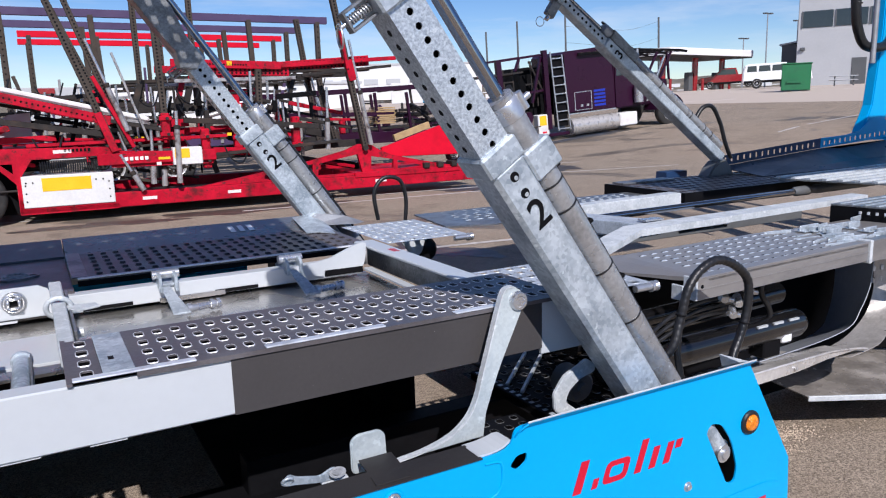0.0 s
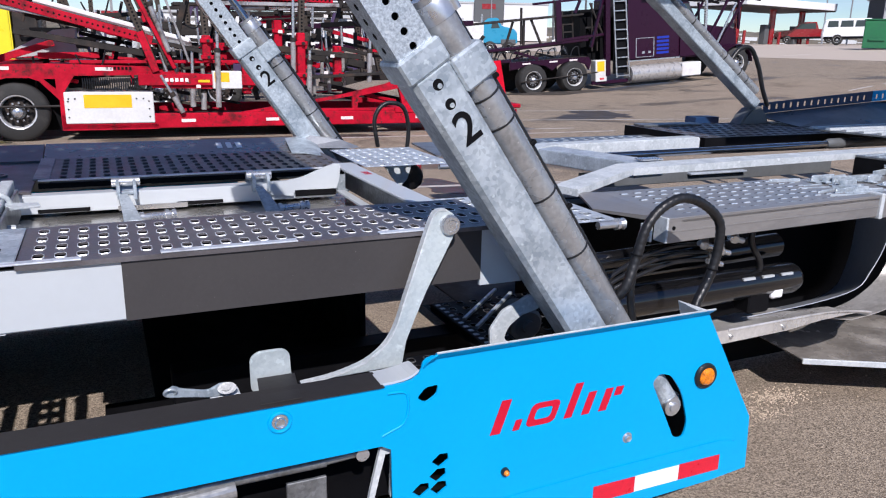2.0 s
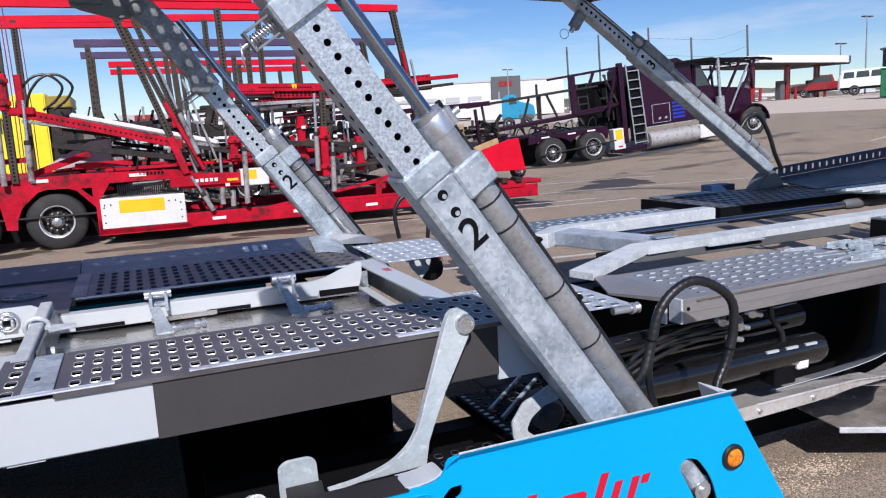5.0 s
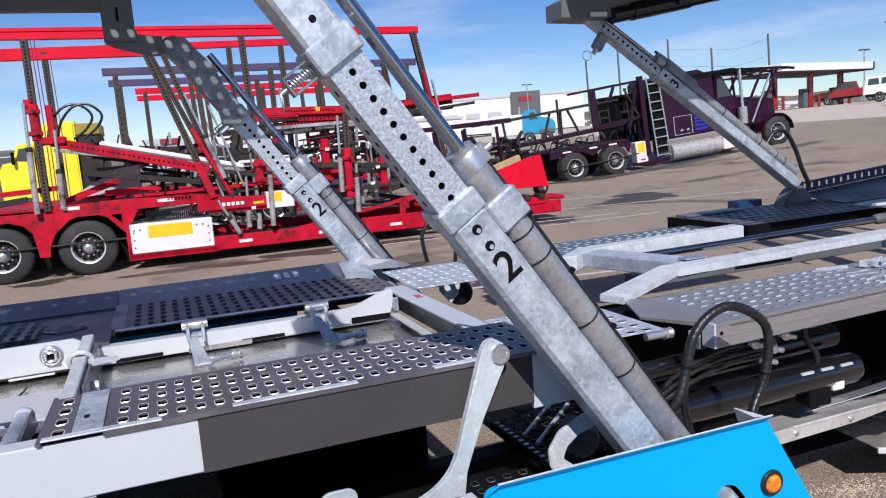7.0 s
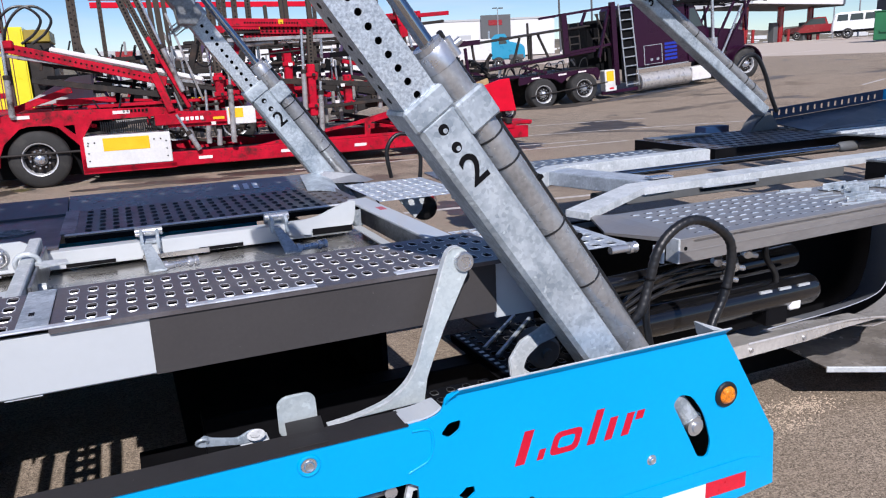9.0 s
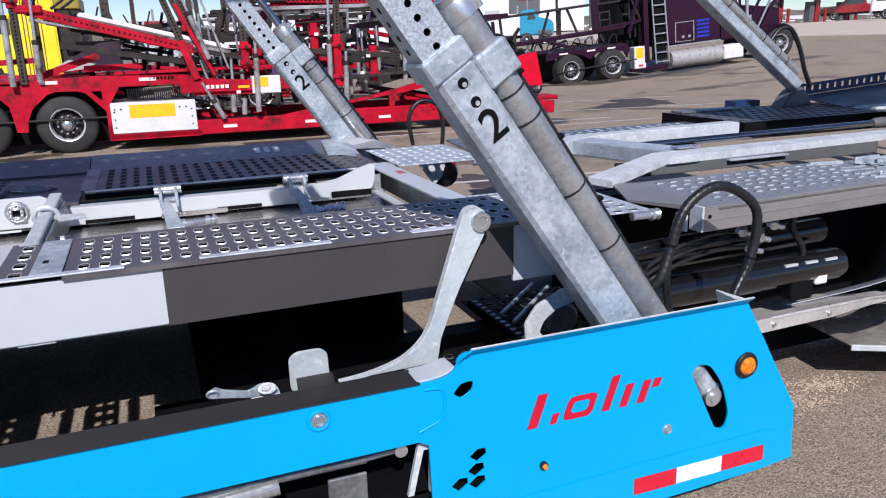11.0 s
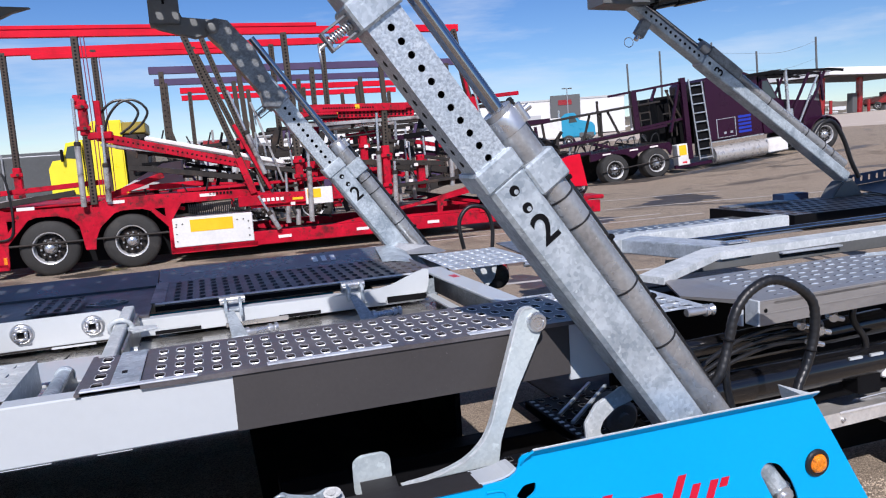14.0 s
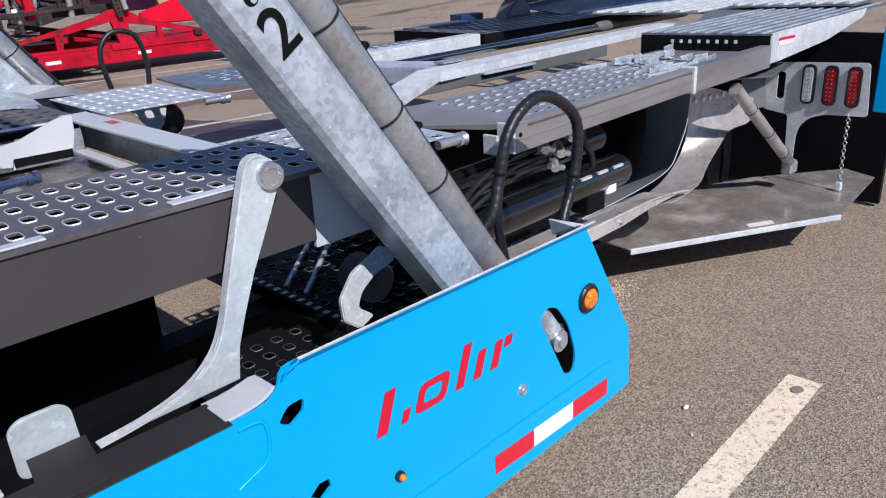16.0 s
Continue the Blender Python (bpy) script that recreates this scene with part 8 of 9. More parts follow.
lbox("roof_box", yt, 2.06, 2.72, 0.0, 2.2, 2.66, 3.0, mat("ochre_box", (0.3, 0.22, 0.03), 0.5), 0.03, "ochre roof fairing")
lbox("load_box", yt, 2.1, 2.7, 0.05, 2.15, 0.9, 2.64, GRIMY, 0.02, "dark body behind the cab")
for x in (0.55, 3.6):
    wheel(yt, (x, 0.05, 0.5), 0.5, 0.3, (0, -1, 0))


# ---- purple truck on the slope ----
pt = thing("purple_truck", (13.75, 22.12, -0.03), "dark purple truck tractor with sleeper, ladder and head rack, parked uphill", "truck", turn=-6.0, pitch=-5.0)


def pbeams(name, m, w, h, runs, label=""):
    for p0, p1 in runs:
        lbeam(name, pt, p0, p1, w, h, m, label)


for x, y in ((0.02, 0.1), (1.55, 0.1), (0.02, 2.3), (1.55, 2.3)):
    wheel(pt, (x, y, 0.52), 0.52, 0.5, (0, -1, 0) if y < 1 else (0, 1, 0))
wheel(pt, (8.0, -0.2, 0.52), 0.54, 0.3, (0, -1, 0))
wheel(pt, (8.0, 2.1, 0.52), 0.54, 0.3, (0, 1, 0))
lcyl("hold_down_bar", pt, (-0.5, -0.2, 0.5), (2.4, -0.2, 0.62), 0.022, GRIMY)
bm = B()
prism(bm, [(-0.75, 0.05, 1.16), (2.2, 0.05, 1.14), (2.3, 0.05, 0.95), (2.2, 0.05, 0.7), (2.08, 0.05, 0.9), (1.55, 0.05, 1.06), (1.05, 0.05, 0.95), (0.8, 0.05, 0.78), (0.55, 0.05, 0.95), (0.05, 0.05, 1.06), (-0.5, 0.05, 0.92), (-0.75, 0.05, 0.9)], (0, 0.1, 0), 0.01)
part("rear_frame", bm, PURPLE, pt, "dark purple rear side frame", local=True)
for x in (-0.3, 0.7, 1.45):
    lbox("reflector", pt, x, x + 0.3, 0.04, 0.05, 1.05, 1.1, PAPER, 0)
lbox("rear_deck", pt, -2.6, 2.2, 0.2, 2.3, 1.1, 1.16, GRIMY)
# low, cluttered deck behind the wheels and over them
pbeams("deck_member", PURPLE, 0.07, 0.09, (((-2.6, 0.1, 1.55), (-0.2, 0.1, 1.62)), ((-0.2, 0.1, 1.62), (2.2, 0.1, 1.72)), ((-2.5, 0.1, 1.25), (-0.7, 0.1, 1.2)), ((-0.6, 0.1, 1.5), (0.3, 0.1, 1.2)), ((-2.3, 0.1, 1.5), (-1.6, 0.1, 1.2))))
pbeams("deck_member", GRIMY, 0.3, 0.07, (((-2.4, 0.4, 1.50), (2.1, 0.4, 1.64)), ((-2.4, 1.9, 1.50), (2.1, 1.9, 1.64))), "dark deck plate")
# raised rear deck on thin legs
pbeams("raised_deck", GRIMY, 0.35, 0.06, (((-2.75, 0.2, 2.42), (2.0, 0.2, 2.55)), ((-2.75, 1.9, 2.42), (2.0, 1.9, 2.55))), "thin dark raised deck")
pbeams("deck_leg", GRIMY, 0.07, 0.07, (((-2.2, 0.15, 1.5), (-2.25, 0.15, 2.42)), ((-0.9, 0.15, 1.55), (-0.55, 0.15, 2.45)), ((-0.2, 0.15, 1.6), (-0.15, 0.15, 2.5)), ((0.45, 0.15, 1.65), (0.1, 0.15, 2.5)), ((0.5, 1.9, 1.65), (0.55, 1.9, 2.9))))
rr = random.Random(41)
for i in range(26):
    x, z, y = rr.uniform(-2.4, 2.0), rr.uniform(1.18, 1.6), rr.uniform(0.2, 1.6)
    L = rr.uniform(0.2, 0.7)
    g = rr.choice([0, 0.3, -0.4, 1.3, 1.9])
    lbeam("deck_member", pt, (x, y, z), (x + L * math.cos(g), y, z + 0.6 * L * math.sin(g)), 0.05, 0.06, rr.choice([GRIMY, GRIMY, PURPLE, OLD_CYL]))
for i in range(7):
    x = -1.2 + 0.45 * i
    part("air_hose", tube(B(), [(x, 0.08, 1.2), (x + 0.1, 0.06, 1.45), (x + 0.28, 0.06, 1.5), (x + 0.34, 0.08, 1.2)], 0.018, 6, 5), RUBBER, pt, "black looped hose", local=True)
# head rack towers
lbeam("rack_tower", pt, (1.08, 0.1, 1.7), (1.06, 0.1, 3.05), 0.2, 0.16, PURPLE, "dark purple rack tower")
lbeam("rack_tower", pt, (2.88, 0.0, 0.45), (2.86, 0.0, 3.22), 0.18, 0.16, PURPLE)
pbeams("rack_bar", PURPLE, 0.1, 0.08, (((1.0, 0.1, 3.0), (2.9, 0.1, 3.08)), ((1.0, 1.9, 3.0), (2.9, 1.9, 3.08)), ((2.75, 0.08, 3.0), (2.3, 0.08, 1.45)), ((1.9, 0.1, 3.0), (1.7, 0.1, 2.6)), ((1.1, 0.1, 1.75), (2.8, 0.1, 1.85))))
pbeams("rack_bar", GRIMY, 0.05, 0.05, (((1.35, 0.3, 1.8), (1.33, 0.3, 2.7)), ((1.72, 0.3, 1.8), (1.70, 0.3, 2.7)), ((1.35, 0.3, 2.0), (1.72, 0.3, 2.0)), ((1.35, 0.3, 2.25), (1.72, 0.3, 2.25)), ((1.35, 0.3, 2.5), (1.72, 0.3, 2.5))))
lad = lbeam("ladder", pt, (3.20, -0.1, 0.36), (3.05, -0.1, 3.14), 0.05, 0.045, STEEL, "aluminium ladder")
lbeam("ladder_rail", lad, (3.70, -0.1, 0.34), (3.52, -0.1, 3.02), 0.05, 0.045, STEEL)
for k in range(9):
    z = 0.42 + 0.31 * k
    lbeam("rung", lad, (3.2 - 0.0167 * k, -0.1, z), (3.69 - 0.0205 * k, -0.1, z), 0.045, 0.04, STEEL)
# added black box stands in for the dark inside the rack
lbox("headboard", pt, 2.2, 3.6, 0.7, 2.2, 0.9, 2.7, BLACK, 0.03, "added black box for the dark inside the rack")
for p0, p1 in (((2.3, 0.15, 2.9), (2.95, 0.15, 1.5)), ((2.45, 0.3, 1.3), (2.45, 0.3, 2.9)), ((2.65, 0.3, 1.3), (2.65, 0.3, 2.6)), ((2.2, 0.3, 2.1), (2.9, 0.3, 2.1)), ((2.2, 0.3, 1.75), (2.9, 0.3, 1.75))):
    lbeam("rack_bar", pt, p0, p1, 0.05, 0.06, GRIMY)
# black sheet puts the shade behind the ladder into colour
lbox("ladder_shade", pt, 3.1, 3.66, -0.03, 0.02, 0.5, 3.0, BLACK)
bm = B()
prism(bm, [(3.62, 0, 0.9), (3.62, 0, 2.98), (3.75, 0, 3.1), (5.2, 0, 3.15), (5.6, 0, 2.95), (5.75, 0, 2.9), (5.8, 0, 0.85)], (0, 2.3, 0), 0.06)
part("sleeper_cab", bm, PURPLE, pt, "glossy dark purple sleeper cab", local=True)
ld = lbox("locker_door", pt, 4.02, 4.72, -0.015, 0.005, 1.0, 1.62, PURPLE, 0.012, "square locker door with a pale rim")
for q in ((4.0, 4.03, 0.98, 1.64), (4.71, 4.74, 0.98, 1.64), (4.03, 4.71, 0.98, 1.0), (4.03, 4.71, 1.62, 1.64)):
    lbox("door_rim", ld, q[0], q[1], -0.02, -0.008, q[2], q[3], STEEL, 0)
for x in (4.25, 4.5):
    lbox("locker_catch", ld, x, x + 0.1, -0.022, -0.012, 1.1, 1.18, STEEL, 0)
PRINT = mat("blue_print", (0.01, 0.03, 0.35), 0.4)
for i in range(5):
    lbox("print_bar", pt, 4.85, 5.35, -0.004, 0.003, 1.05 + 0.13 * i, 1.13 + 0.13 * i, PRINT, 0, "blue print bar")
lbox("trim_strip", pt, 3.75, 5.8, -0.01, 0.003, 0.86, 0.9, STEEL, 0)
bm = B()
prism(bm, [(5.8, 0.05, 0.85), (5.8, 0.05, 2.0), (5.86, 0.05, 2.85), (6.15, 0.05, 2.82), (6.6, 0.05, 1.98), (7.9, 0.05, 1.78), (8.25, 0.05, 1.7), (8.3, 0.05, 0.9), (7.4, 0.05, 0.85)], (0, 2.2, 0), 0.05)
part("cab_and_hood", bm, PURPLE, pt, "dark purple cab and long hood", local=True)
bm = B()
prism(bm, [(5.9, 0.035, 2.05), (5.94, 0.035, 2.7), (6.14, 0.035, 2.7), (6.46, 0.035, 2.05)], (0, 0.02, 0))
part("side_window", bm, GLASS, pt, "dark side window", local=True)
rows = [[(8.0 + 0.66 * math.cos(a), y, 0.54 + 0.64 * math.sin(a)) for a in [math.pi * (0.95 - 0.95 * k / 12) for k in range(13)]] for y in (-0.38, 0.4)]
part("front_mudguard", sheet(B(), rows, 0.03), PURPLE, pt, "rounded front mudguard", local=True, smooth=50)
lbox("bumper", pt, 8.5, 8.72, -0.2, 2.2, 0.4, 0.8, STEEL, 0.04, "chromed bumper")
lbox("grille", pt, 8.28, 8.36, 0.5, 1.7, 0.85, 1.68, STEEL, 0.02)
lcyl("headlamp", pt, (8.3, -0.1, 0.98), (8.5, -0.1, 0.98), 0.11, CLEAR_LENS)
lcyl("fuel_tank", pt, (3.75, 0.05, 0.42), (5.75, 0.05, 0.42), 0.30, ALU, "dull aluminium cylindrical fuel tank", 28)
lbox("step_box", pt, 5.8, 6.6, -0.2, 0.4, 0.2, 0.68, WHITE_DIRTY, 0.03, "pale step box")
lcyl("air_cleaner", pt, (6.75, -0.12, 1.0), (6.75, -0.12, 1.6), 0.17, STEEL)
lcyl("exhaust_pipe", pt, (6.78, -0.1, 1.6), (6.78, -0.1, 2.95), 0.06, STEEL)
wb = lbox("white_box", pt, 2.40, 2.84, -0.06, 0.3, 0.27, 1.0, WHITE_DIRTY, 0.02, "white locker with a yellow panel")
lbox("yellow_panel", wb, 2.46, 2.74, -0.064, -0.059, 0.62, 0.96, STICKER_Y, 0)
lbox("red_reflector", wb, 2.55, 2.72, -0.064, -0.059, 0.34, 0.4, TAPE_RED, 0)
lbox("lower_skirt", pt, 2.3, 3.72, 0.0, 0.1, 0.18, 0.3, PURPLE)
# long flat rack over the cab
for y in (-0.1, 1.05, 2.2):
    pbeams("roof_rack", BLACK, 0.07, 0.09, (((4.2, y, 2.96), (6.5, y, 2.94)), ((6.5, y, 2.94), (8.7, y, 2.74)), ((8.7, y, 2.74), (9.1, y, 2.66))), "long dark roof rack over the cab")
for y in (-0.1, 2.2):
    pbeams("rack_leg", PURPLE, 0.07, 0.08, (((7.0, y, 1.6), (7.7, y, 2.75)), ((7.35, y, 1.1), (8.35, y, 2.72)), ((8.2, y, 1.7), (8.15, y, 2.72))))
pbeams("rack_leg", STEEL, 0.06, 0.06, (((7.1, -0.15, 1.0), (8.0, -0.15, 2.6)),))
for k in range(15):
    z = 3.0 - 0.045 * max(0, k - 7)
    lbeam("rack_slat", pt, (4.35 + 0.31 * k, -0.15, z), (4.35 + 0.31 * k, 2.25, z), 0.13, 0.03, GRIMY)


# ---- small things far behind ----
def car(name, at, turn, paint, label, pickup=False):
    t = thing(name, at, label, "car", turn=turn, pitch=-2.0)
    if pickup:
        prof = [(0, 0.55), (0.05, 0.98), (0.25, 1.08), (1.45, 1.2), (2.15, 1.82), (2.5, 1.9), (3.5, 1.88), (3.7, 1.25), (5.7, 1.25), (5.75, 0.55)]
        win = [(1.75, 1.28), (2.25, 1.75), (3.4, 1.78), (3.5, 1.28)]
    else:
        prof = [(0, 0.5), (0.03, 1.15), (0.18, 1.75), (0.5, 1.84), (3.0, 1.82), (3.55, 1.22), (4.75, 1.08), (4.85, 0.5)]
        win = None
    bm = B()
    prism(bm, [(x, 0, z) for x, z in prof], (0, 1.85, 0), 0.06)
    part("body", bm, paint, t, local=True)
    if pickup:
        bm = B()
        prism(bm, [(x, -0.012, z) for x, z in win], (0, 0.03, 0))
        part("side_window", bm, GLASS, t, local=True)
    else:
        for a, b in ((0.3, 1.0), (1.12, 1.95), (2.05, 2.85)):
            bm = B()
            prism(bm, [(a, -0.012, 1.25), (a + 0.06, -0.012, 1.68), (b - (0.02 if b < 2.5 else 0.1), -0.012, 1.68), (b + (0 if b < 2.5 else 0.3), -0.012, 1.25)], (0, 0.03, 0))
            part("side_window", bm, GLASS, t, local=True)
    for x in (1.0 if not pickup else 1.15, 3.95 if not pickup else 4.6):
        wheel(t, (x, 0.1, 0.38), 0.38, 0.24, (0, -1, 0))
    lbox("sill", t, 0.1, 4.7, -0.01, 0.03, 0.42, 0.6, BLACK)
    return t


car("white_suv", (48.3, 39.6, 2.2), -48, WHITE, "white sport utility vehicle parked on the concrete")
car("red_pickup", (57.6, 52.5, 2.4), -48, CAR_RED, "dark red pickup truck parked beside a white vehicle", pickup=True)
dm = thing("dumpster", (40.1, 30.1, 1.87), "green steel dumpster standing on the concrete", "dumpster", turn=-54)
bm = B()
prism(bm, [(0, 0, 0.08), (0, 0, 1.55), (0.05, 0, 1.6), (1.6, 0, 1.65), (1.6, 0, 0.08)], (0, 1.5, 0), 0.03)
part("bin", bm, GREEN, dm, local=True)
lbox("lid", dm, -0.05, 1.65, -0.05, 1.55, 1.62, 1.68, GREEN, 0.01)
lbox("side_pocket", dm, 0.3, 1.1, -0.08, 0.0, 0.5, 0.62, GREEN, 0.01)

gb = thing("grey_office_building", (60.4, 44.0, 2.3), "grey two-storey industrial building with a dark ribbon window", "building", turn=-62)
lbox("wall", gb, 0, 26, 0, 18, -0.5, 9.5, WALL_GREY, 0.05, "grey metal wall panels")
for k in range(9):
    w = lbox("window", gb, 0.35 + 2.6 * k, 2.75 + 2.6 * k, -0.06, 0.02, 5.1, 6.5, GLASS, 0.02, "dark window")
    lbox("mullion", w, 0.3 + 2.6 * k, 0.4 + 2.6 * k, -0.09, 0.0, 5.1, 6.5, WALL_DARK, 0)
lbox("door", gb, 4.4, 5.5, -0.06, 0.02, 0, 2.4, WALL_DARK, 0.02)
lbox("door", gb, 7.0, 7.8, -0.06, 0.02, 0, 2.8, WALL_GREY, 0.02)
for x in (0.3, 6.2):
    lbox("wall_lamp", gb, x, x + 0.4, -0.25, 0, 3.2, 3.45, WALL_DARK, 0.03)
for x in (5.9, 9.0, 11.5):
    lcyl("bollard", gb, (x, -1.2, 0), (x, -1.2, 1.3), 0.12, CAR_RED)
lbox("parapet", gb, -0.05, 26, -0.1, 18, 9.4, 9.7, WALL_GREY)
sh = thing("dark_shed", (64.2, 47.6, 2.4), "small dark shed with a pale roof edge", "building", turn=-62)
lbox("wall", sh, -0.6, 3, 0, 4, 0, 4.0, WALL_DARK)
bm = B()
prism(bm, [(-0.8, -0.2, 3.9), (3.2, -0.2, 4.5), (3.2, -0.2, 4.65), (-0.8, -0.2, 4.05)], (0, 4.4, 0))
part("roof", bm, WALL_GREY, sh, local=True)
pk = thing("picnic_table", (50.5, 34.0, 2.2), "grey picnic table on the concrete", "table", turn=-55)
lbox("tabletop", pk, 0, 1.8, 0, 0.75, 0.7, 0.76, WALL_GREY)
for y in (-0.45, 0.95):
    lbox("bench", pk, 0, 1.8, y, y + 0.25, 0.42, 0.47, WALL_GREY)
for x in (0.3, 1.5):
    lbox("leg", pk, x, x + 0.08, -0.4, 1.15, 0.36, 0.42, WALL_DARK)
    lbox("leg", pk, x, x + 0.08, 0.1, 0.65, 0, 0.7, WALL_DARK)

cn = thing("fuel_canopy", (50.7, 48.2, 2.3), "white fuel-station canopy on red columns", "canopy", turn=8.5)
lbox("canopy_roof", cn, -1.5, 11.6, 0, 6.5, 3.1, 3.72, WHITE, 0.03, "white canopy roof")
lbox("canopy_underside", cn, -1.4, 11.5, 0.05, 6.4, 3.0, 3.1, GRIMY)
for x in (0.2, 5.1, 9.5):
    lcyl("column", cn, (x, 2.0, 0), (x, 2.0, 3.0), 0.28, CAR_RED, "red column", 16)
    lbox("fuel_pump", cn, x - 1.1, x - 0.5, 1.8, 2.4, 0, 1.7, WALL_DARK, 0.05)
    lcyl("bollard", cn, (x - 0.2, 1.0, 0), (x - 0.2, 1.0, 1.1), 0.13, CAR_RED)
lbox("white_tank", cn, -3.5, 2.5, 7, 9, 0, 1.7, WHITE_DIRTY, 0.2)

wbld = thing("white_warehouse", (38.0, 103.5, 2.5), "long white warehouse with a grey sign panel", "building", turn=-25)
lbox("wall", wbld, -14, 23, 0, 30, 0, 5.0, WALL_WHITE, 0.05)
lbox("parapet", wbld, -14.1, 23.1, -0.1, 30, 4.9, 5.15, WALL_GREY)
lbox("sign_panel", wbld, 12.6, 16.8, -0.4, 0.2, 2.4, 5.6, WALL_DARK, 0.05, "grey sign panel")
lbox("sign_shape", wbld, 13.7, 15.6, -0.46, -0.4, 4.2, 4.9, CAR_RED, 0.02, "plain red sign shape")
for k in range(7):
    lbox("dock_door", wbld, -10 + 3.2 * k, -8 + 3.2 * k, -0.1, 0.05, 2.2, 3.0, WALL_GREY, 0.02)
w2 = thing("white_warehouse", (14.0, 96.0, 0.5), "long low white warehouse roof in the distance", "building", turn=-4)
lbox("wall", w2, -8, 26, 0, 30, 0, 4.3, WALL_WHITE, 0.05)
lbox("wing", w2, -14.5, -8.01, 0, 30, 0, 4.2, WALL_GREY, 0.05, "grey side wing")
lbox("roof_edge", w2, -8.2, 26.2, -0.2, 30, 4.2, 4.5, WALL_GREY)
lbox("sign_shape", w2, -12.6, -10.4, -0.3, -0.2, 3.5, 4.1, CAR_RED, 0.02, "plain red sign shape")
bt = thing("blue_truck", (28.0, 53.2, 1.0), "light blue truck cab in the distance", "truck", turn=-28)
bm = B()
prism(bm, [(x, 0, z) for x, z in sim_round([(-0.2, 0.8), (-0.2, 2.35), (0.15, 2.7), (0.95, 2.75), (1.25, 2.15), (2.2, 1.95), (2.45, 1.7), (2.5, 0.9), (2.3, 0.8)], 0.15)], (0, 2.2, 0), 0.08)
part("cab", bm, LIGHT_BLUE, bt, local=True)
bm = B()
prism(bm, [(0.45, -0.02, 1.95), (0.5, -0.02, 2.5), (0.88, -0.02, 2.5), (1.1, -0.02, 2.0)], (0, 0.05, 0))
part("side_window", bm, GLASS, bt, local=True)
lbox("fender", bt, 1.2, 2.4, -0.04, 0.3, 0.75, 1.2, WALL_DARK, 0.08, "dark fender")
lcyl("exhaust_stack", bt, (-0.3, 0.1, 0.9), (-0.3, 0.1, 3.0), 0.07, STEEL)
lbox("white_box_body", bt, -2.6, -0.1, 0, 2.2, 0.8, 2.4, WHITE_DIRTY, 0.03)
for x in (0.4, 1.8):
    wheel(bt, (x, 0.05, 0.5), 0.5, 0.3, (0, -1, 0))

for x, w, h, m, lb in ((-17.5, 6.2, 2.95, WALL_GREY, "grey box trailer parked behind a fence"), (-10.9, 4.9, 2.75, WALL_DARK, "dark grey box trailer parked behind a fence"), (-5.6, 4.0, 2.6, GRIMY, "dark box trailer parked behind a fence")):
    tw = thing("box_trailer", (x, 41.0, 0), lb, "trailer", group="box trailers behind the fence", turn=4)
    bx = lbox("box_body", tw, 0, w, 0, 2.5, 0.95, h, m, 0.03)
    for k in range(int(w / 0.6)):
        lbox("side_post", bx, 0.3 + 0.6 * k, 0.36 + 0.6 * k, -0.03, 0.0, 1.0, h - 0.05, m, 0)
    wheel(tw, (w * 0.7, 0.1, 0.5), 0.5, 0.3, (0, -1, 0))
    lbox("support_leg", tw, 0.8, 0.95, 0.3, 0.45, 0, 0.95, GRIMY)
fn = thing("wire_fence", (-16, 29.2, 0), "grey wire mesh fence with steel posts", "fence")
bm = B()
for k in range(120):
    x = 0.15 * k
    for s in (-1, 1):
        beam(bm, (x, 0, 0.05), (x + s * 2.2, 0, 2.25), 0.006, 0.006, 0)
part("wire_mesh", bm, WALL_DARK, fn, "diamond wire mesh", local=True, kind="stuff")
for k in range(10):
    lcyl("fence_post", fn, (2 * k, -0.03, 0), (2 * k, -0.03, 2.4), 0.035, CAST)
for z in (0.1, 2.28):
    lcyl("fence_rail", fn, (0, -0.03, z), (18, -0.03, z), 0.025, CAST)
part("screen", box(B(), 9.6, 13.0, 0.02, 0.04, 0.1, 2.2, 0), WALL_DARK, fn, "dark screen cloth", local=True)


def mast(at, h, label, arms=True):
    t = thing("yard_light_pole", at, label, "light pole")
    part("pole", cyl(B(), (0, 0, 0), (-0.1, 0, h), 0.09, 0.06, 10), CAST, t, local=True)
    lbox("lamp_head", t, -0.75, -0.25, -0.2, 0.2, h - 0.06, h + 0.08, WALL_DARK)
    lbox("lamp_head", t, 0.1, 0.6, -0.2, 0.2, h - 0.06, h + 0.08, WALL_DARK)


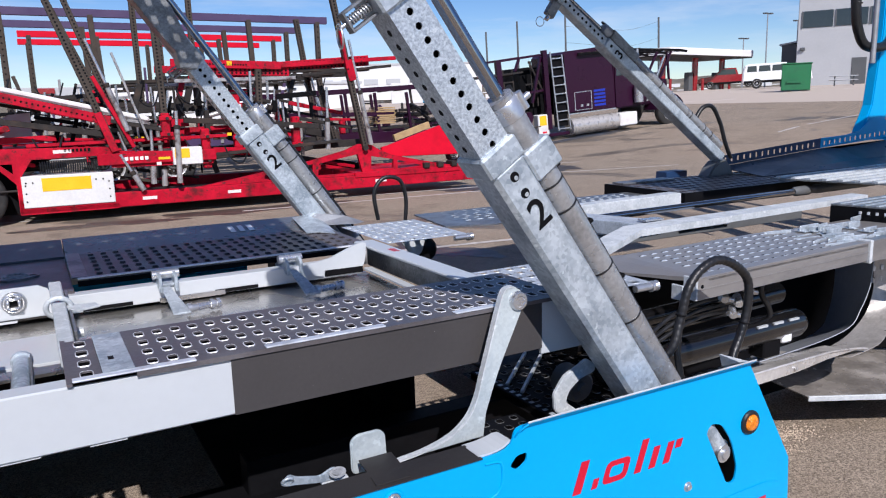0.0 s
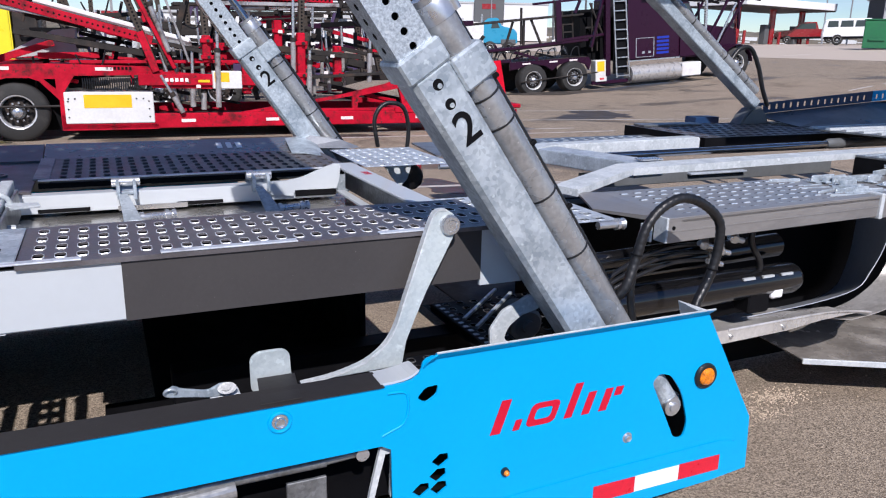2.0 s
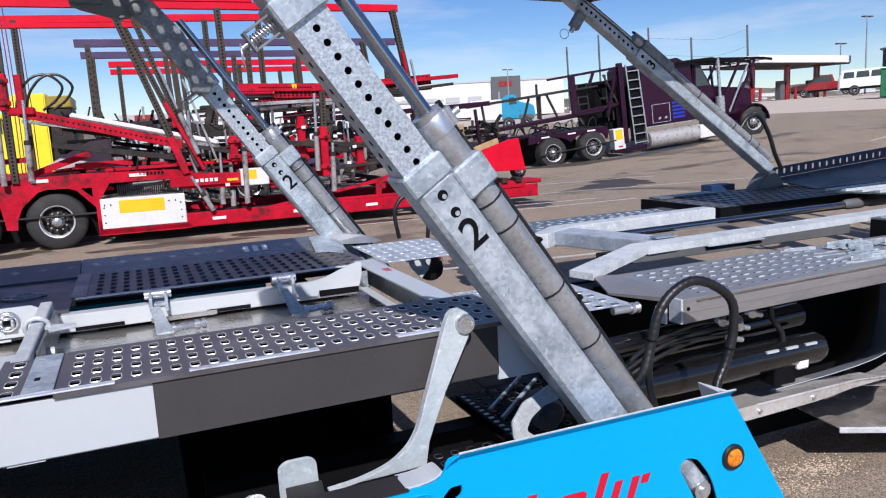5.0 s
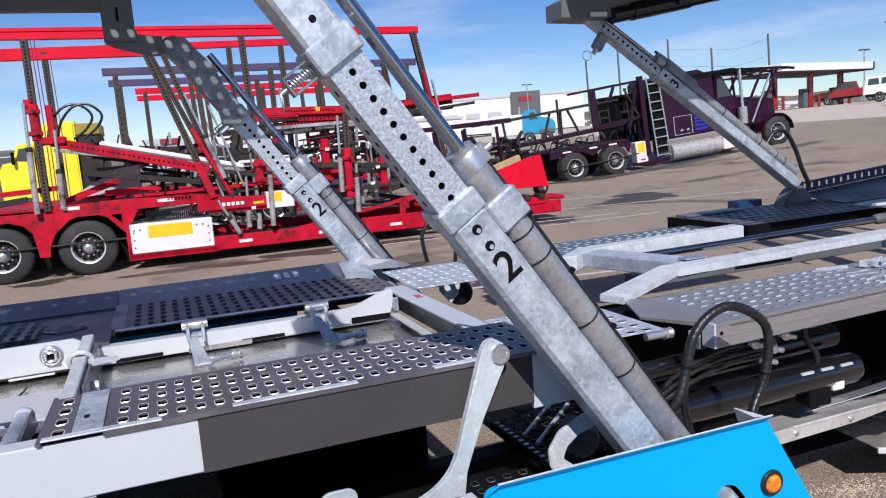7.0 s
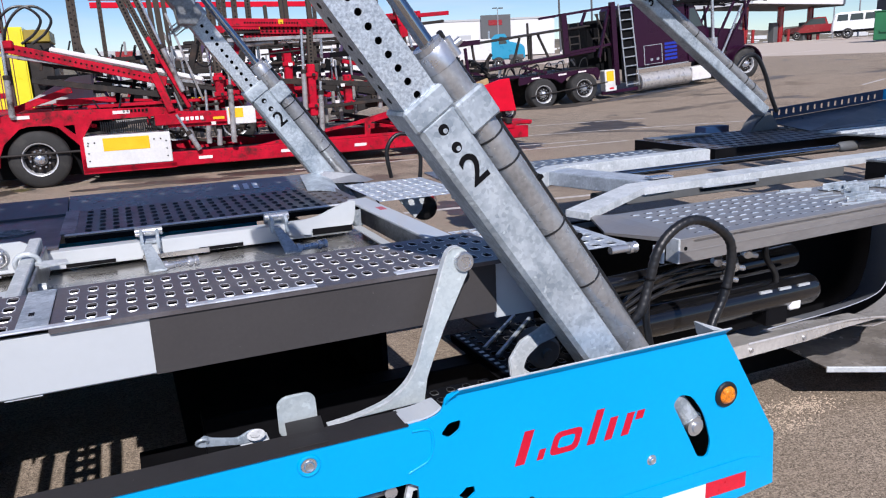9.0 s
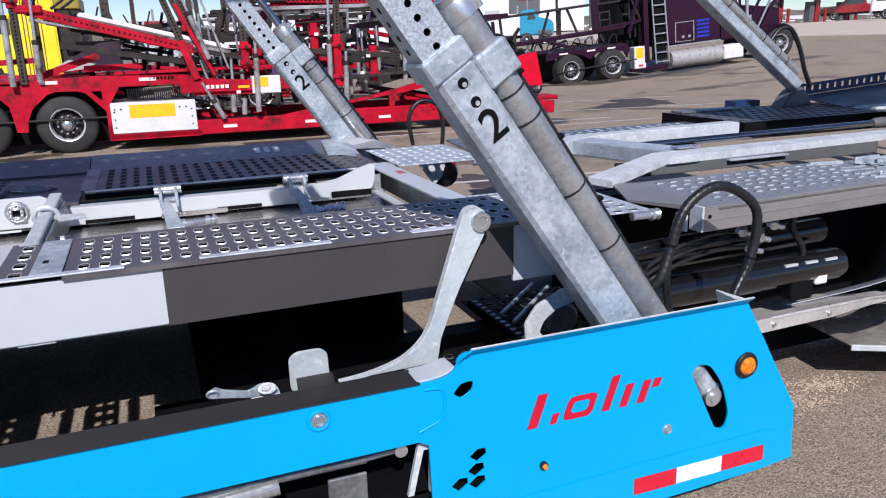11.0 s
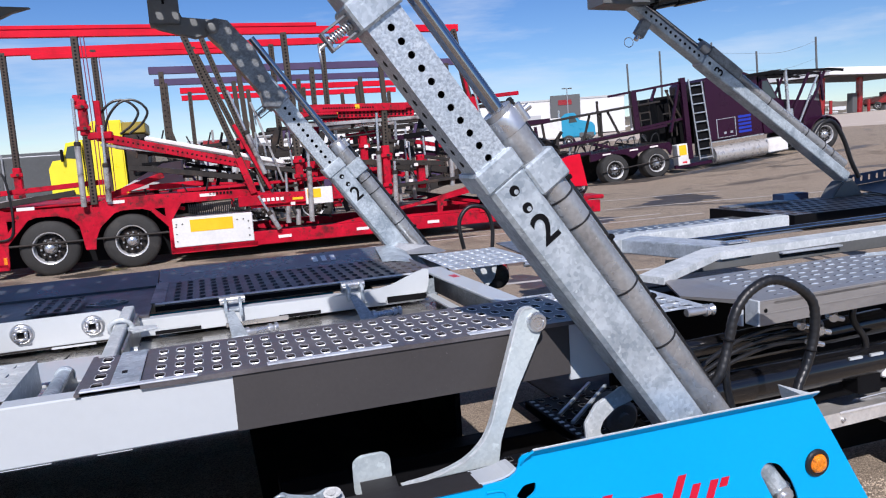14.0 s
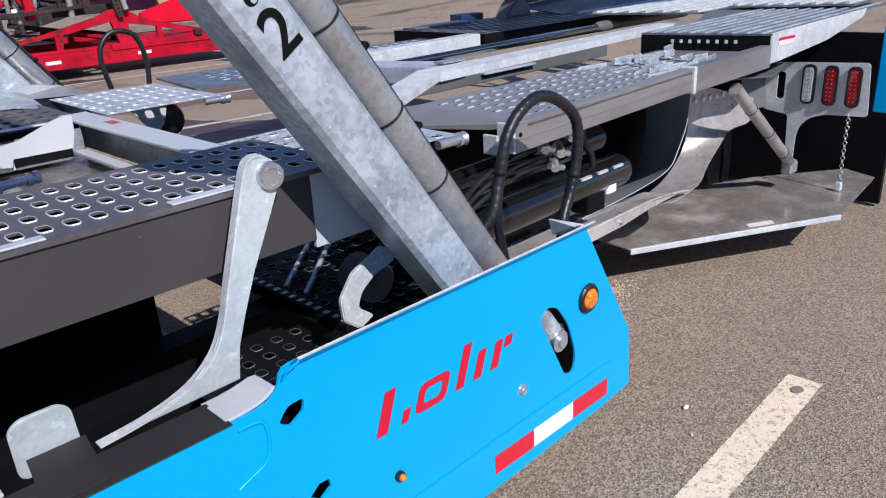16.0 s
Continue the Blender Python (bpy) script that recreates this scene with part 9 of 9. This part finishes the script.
mast((74.9, 58.4, 2.6), 8.2, "tall steel yard light pole with twin heads")
mast((76.8, 55.9, 2.6), 7.2, "tall steel yard light pole with twin heads")
mast((73.4, 60.3, 2.6), 5.6, "steel yard light pole with twin heads")
mast((49.0, 92.0, 2.6), 6.0, "distant yard light pole")
wires = []
for x, y, z in ((56.5, 56.8, 9.66), (52.75, 60.3, 8.92), (49.6, 62.9, 10.2), (45.65, 65.8, 9.87), (42.3, 66.5, 8.8)):
    t = thing("utility_pole", (x + 0.3, y, 2.4), "thin dark utility pole carrying wires", "utility pole")
    part("pole", cyl(B(), (0, 0, 0), (-0.3, 0, z - 2.4), 0.11, 0.09, 8), WALL_DARK, t, local=True)
    wires.append((x, y, z))
for dz in (0.4, 2.0, 3.2):
    pts = [(wires[0][0], wires[0][1], wires[0][2] - dz), (54.6, 58.6, 9.0 - dz), (wires[1][0], wires[1][1], wires[1][2] + 0.2 - dz), (wires[2][0], wires[2][1], wires[2][2] - 0.6 - dz)]
    tagged(part("overhead_wire", tube(B(), pts, 0.012, 5, 6), WALL_DARK), "thin overhead wire between utility poles", "wire")


def ridge():
    bm = B()
    n = 120
    low, mid, top, back = [], [], [], []
    for k in range(n + 1):
        a = radians(-50 + 150 * k / n)
        s, c = math.sin(a), math.cos(a)
        h = 11 + 3.2 * (noise.noise(Vector((k * 0.11, 0, 0))) + 0.5 * noise.noise(Vector((k * 0.5, 3, 0)))) + 0.6 * noise.noise(Vector((k * 2.3, 9, 0)))
        low.append(bm.verts.new((380 * s, 380 * c, -6)))
        mid.append(bm.verts.new((410 * s, 410 * c, h * 0.6)))
        top.append(bm.verts.new((450 * s, 450 * c, h + 2)))
        back.append(bm.verts.new((700 * s, 700 * c, h * 0.5)))
    for a, b in ((low, mid), (mid, top), (top, back)):
        for k in range(n):
            bm.faces.new((a[k], a[k + 1], b[k + 1], b[k]))
    tagged(part("hill_backdrop", bm, mat("dry_hill", (0.16, 0.135, 0.10), 0.95, 0, 0.35, 0.05, 0.4, 0.0, (0.05, 0.055, 0.035), 0.8, 0.06), smooth=80), "low dry hills on the horizon", "hill", kind="structure")
    bm = B()
    rr = random.Random(3)
    for k in range(260):
        a = radians(rr.uniform(10, 75))
        d = rr.uniform(395, 440)
        h = (d - 380) / 70 * 10 - 1
        w = rr.uniform(2, 5)
        M = Matrix.Translation((d * math.sin(a), d * math.cos(a), h)) @ Matrix.Rotation(-a, 4, "Z")
        box(bm, -w, w, -3, 3, 0, rr.uniform(2.5, 4.5), 0, M)
    tagged(part("far_houses", bm, WALL_WHITE), "tiny pale houses on the far hills", "houses", kind="stuff")


ridge()
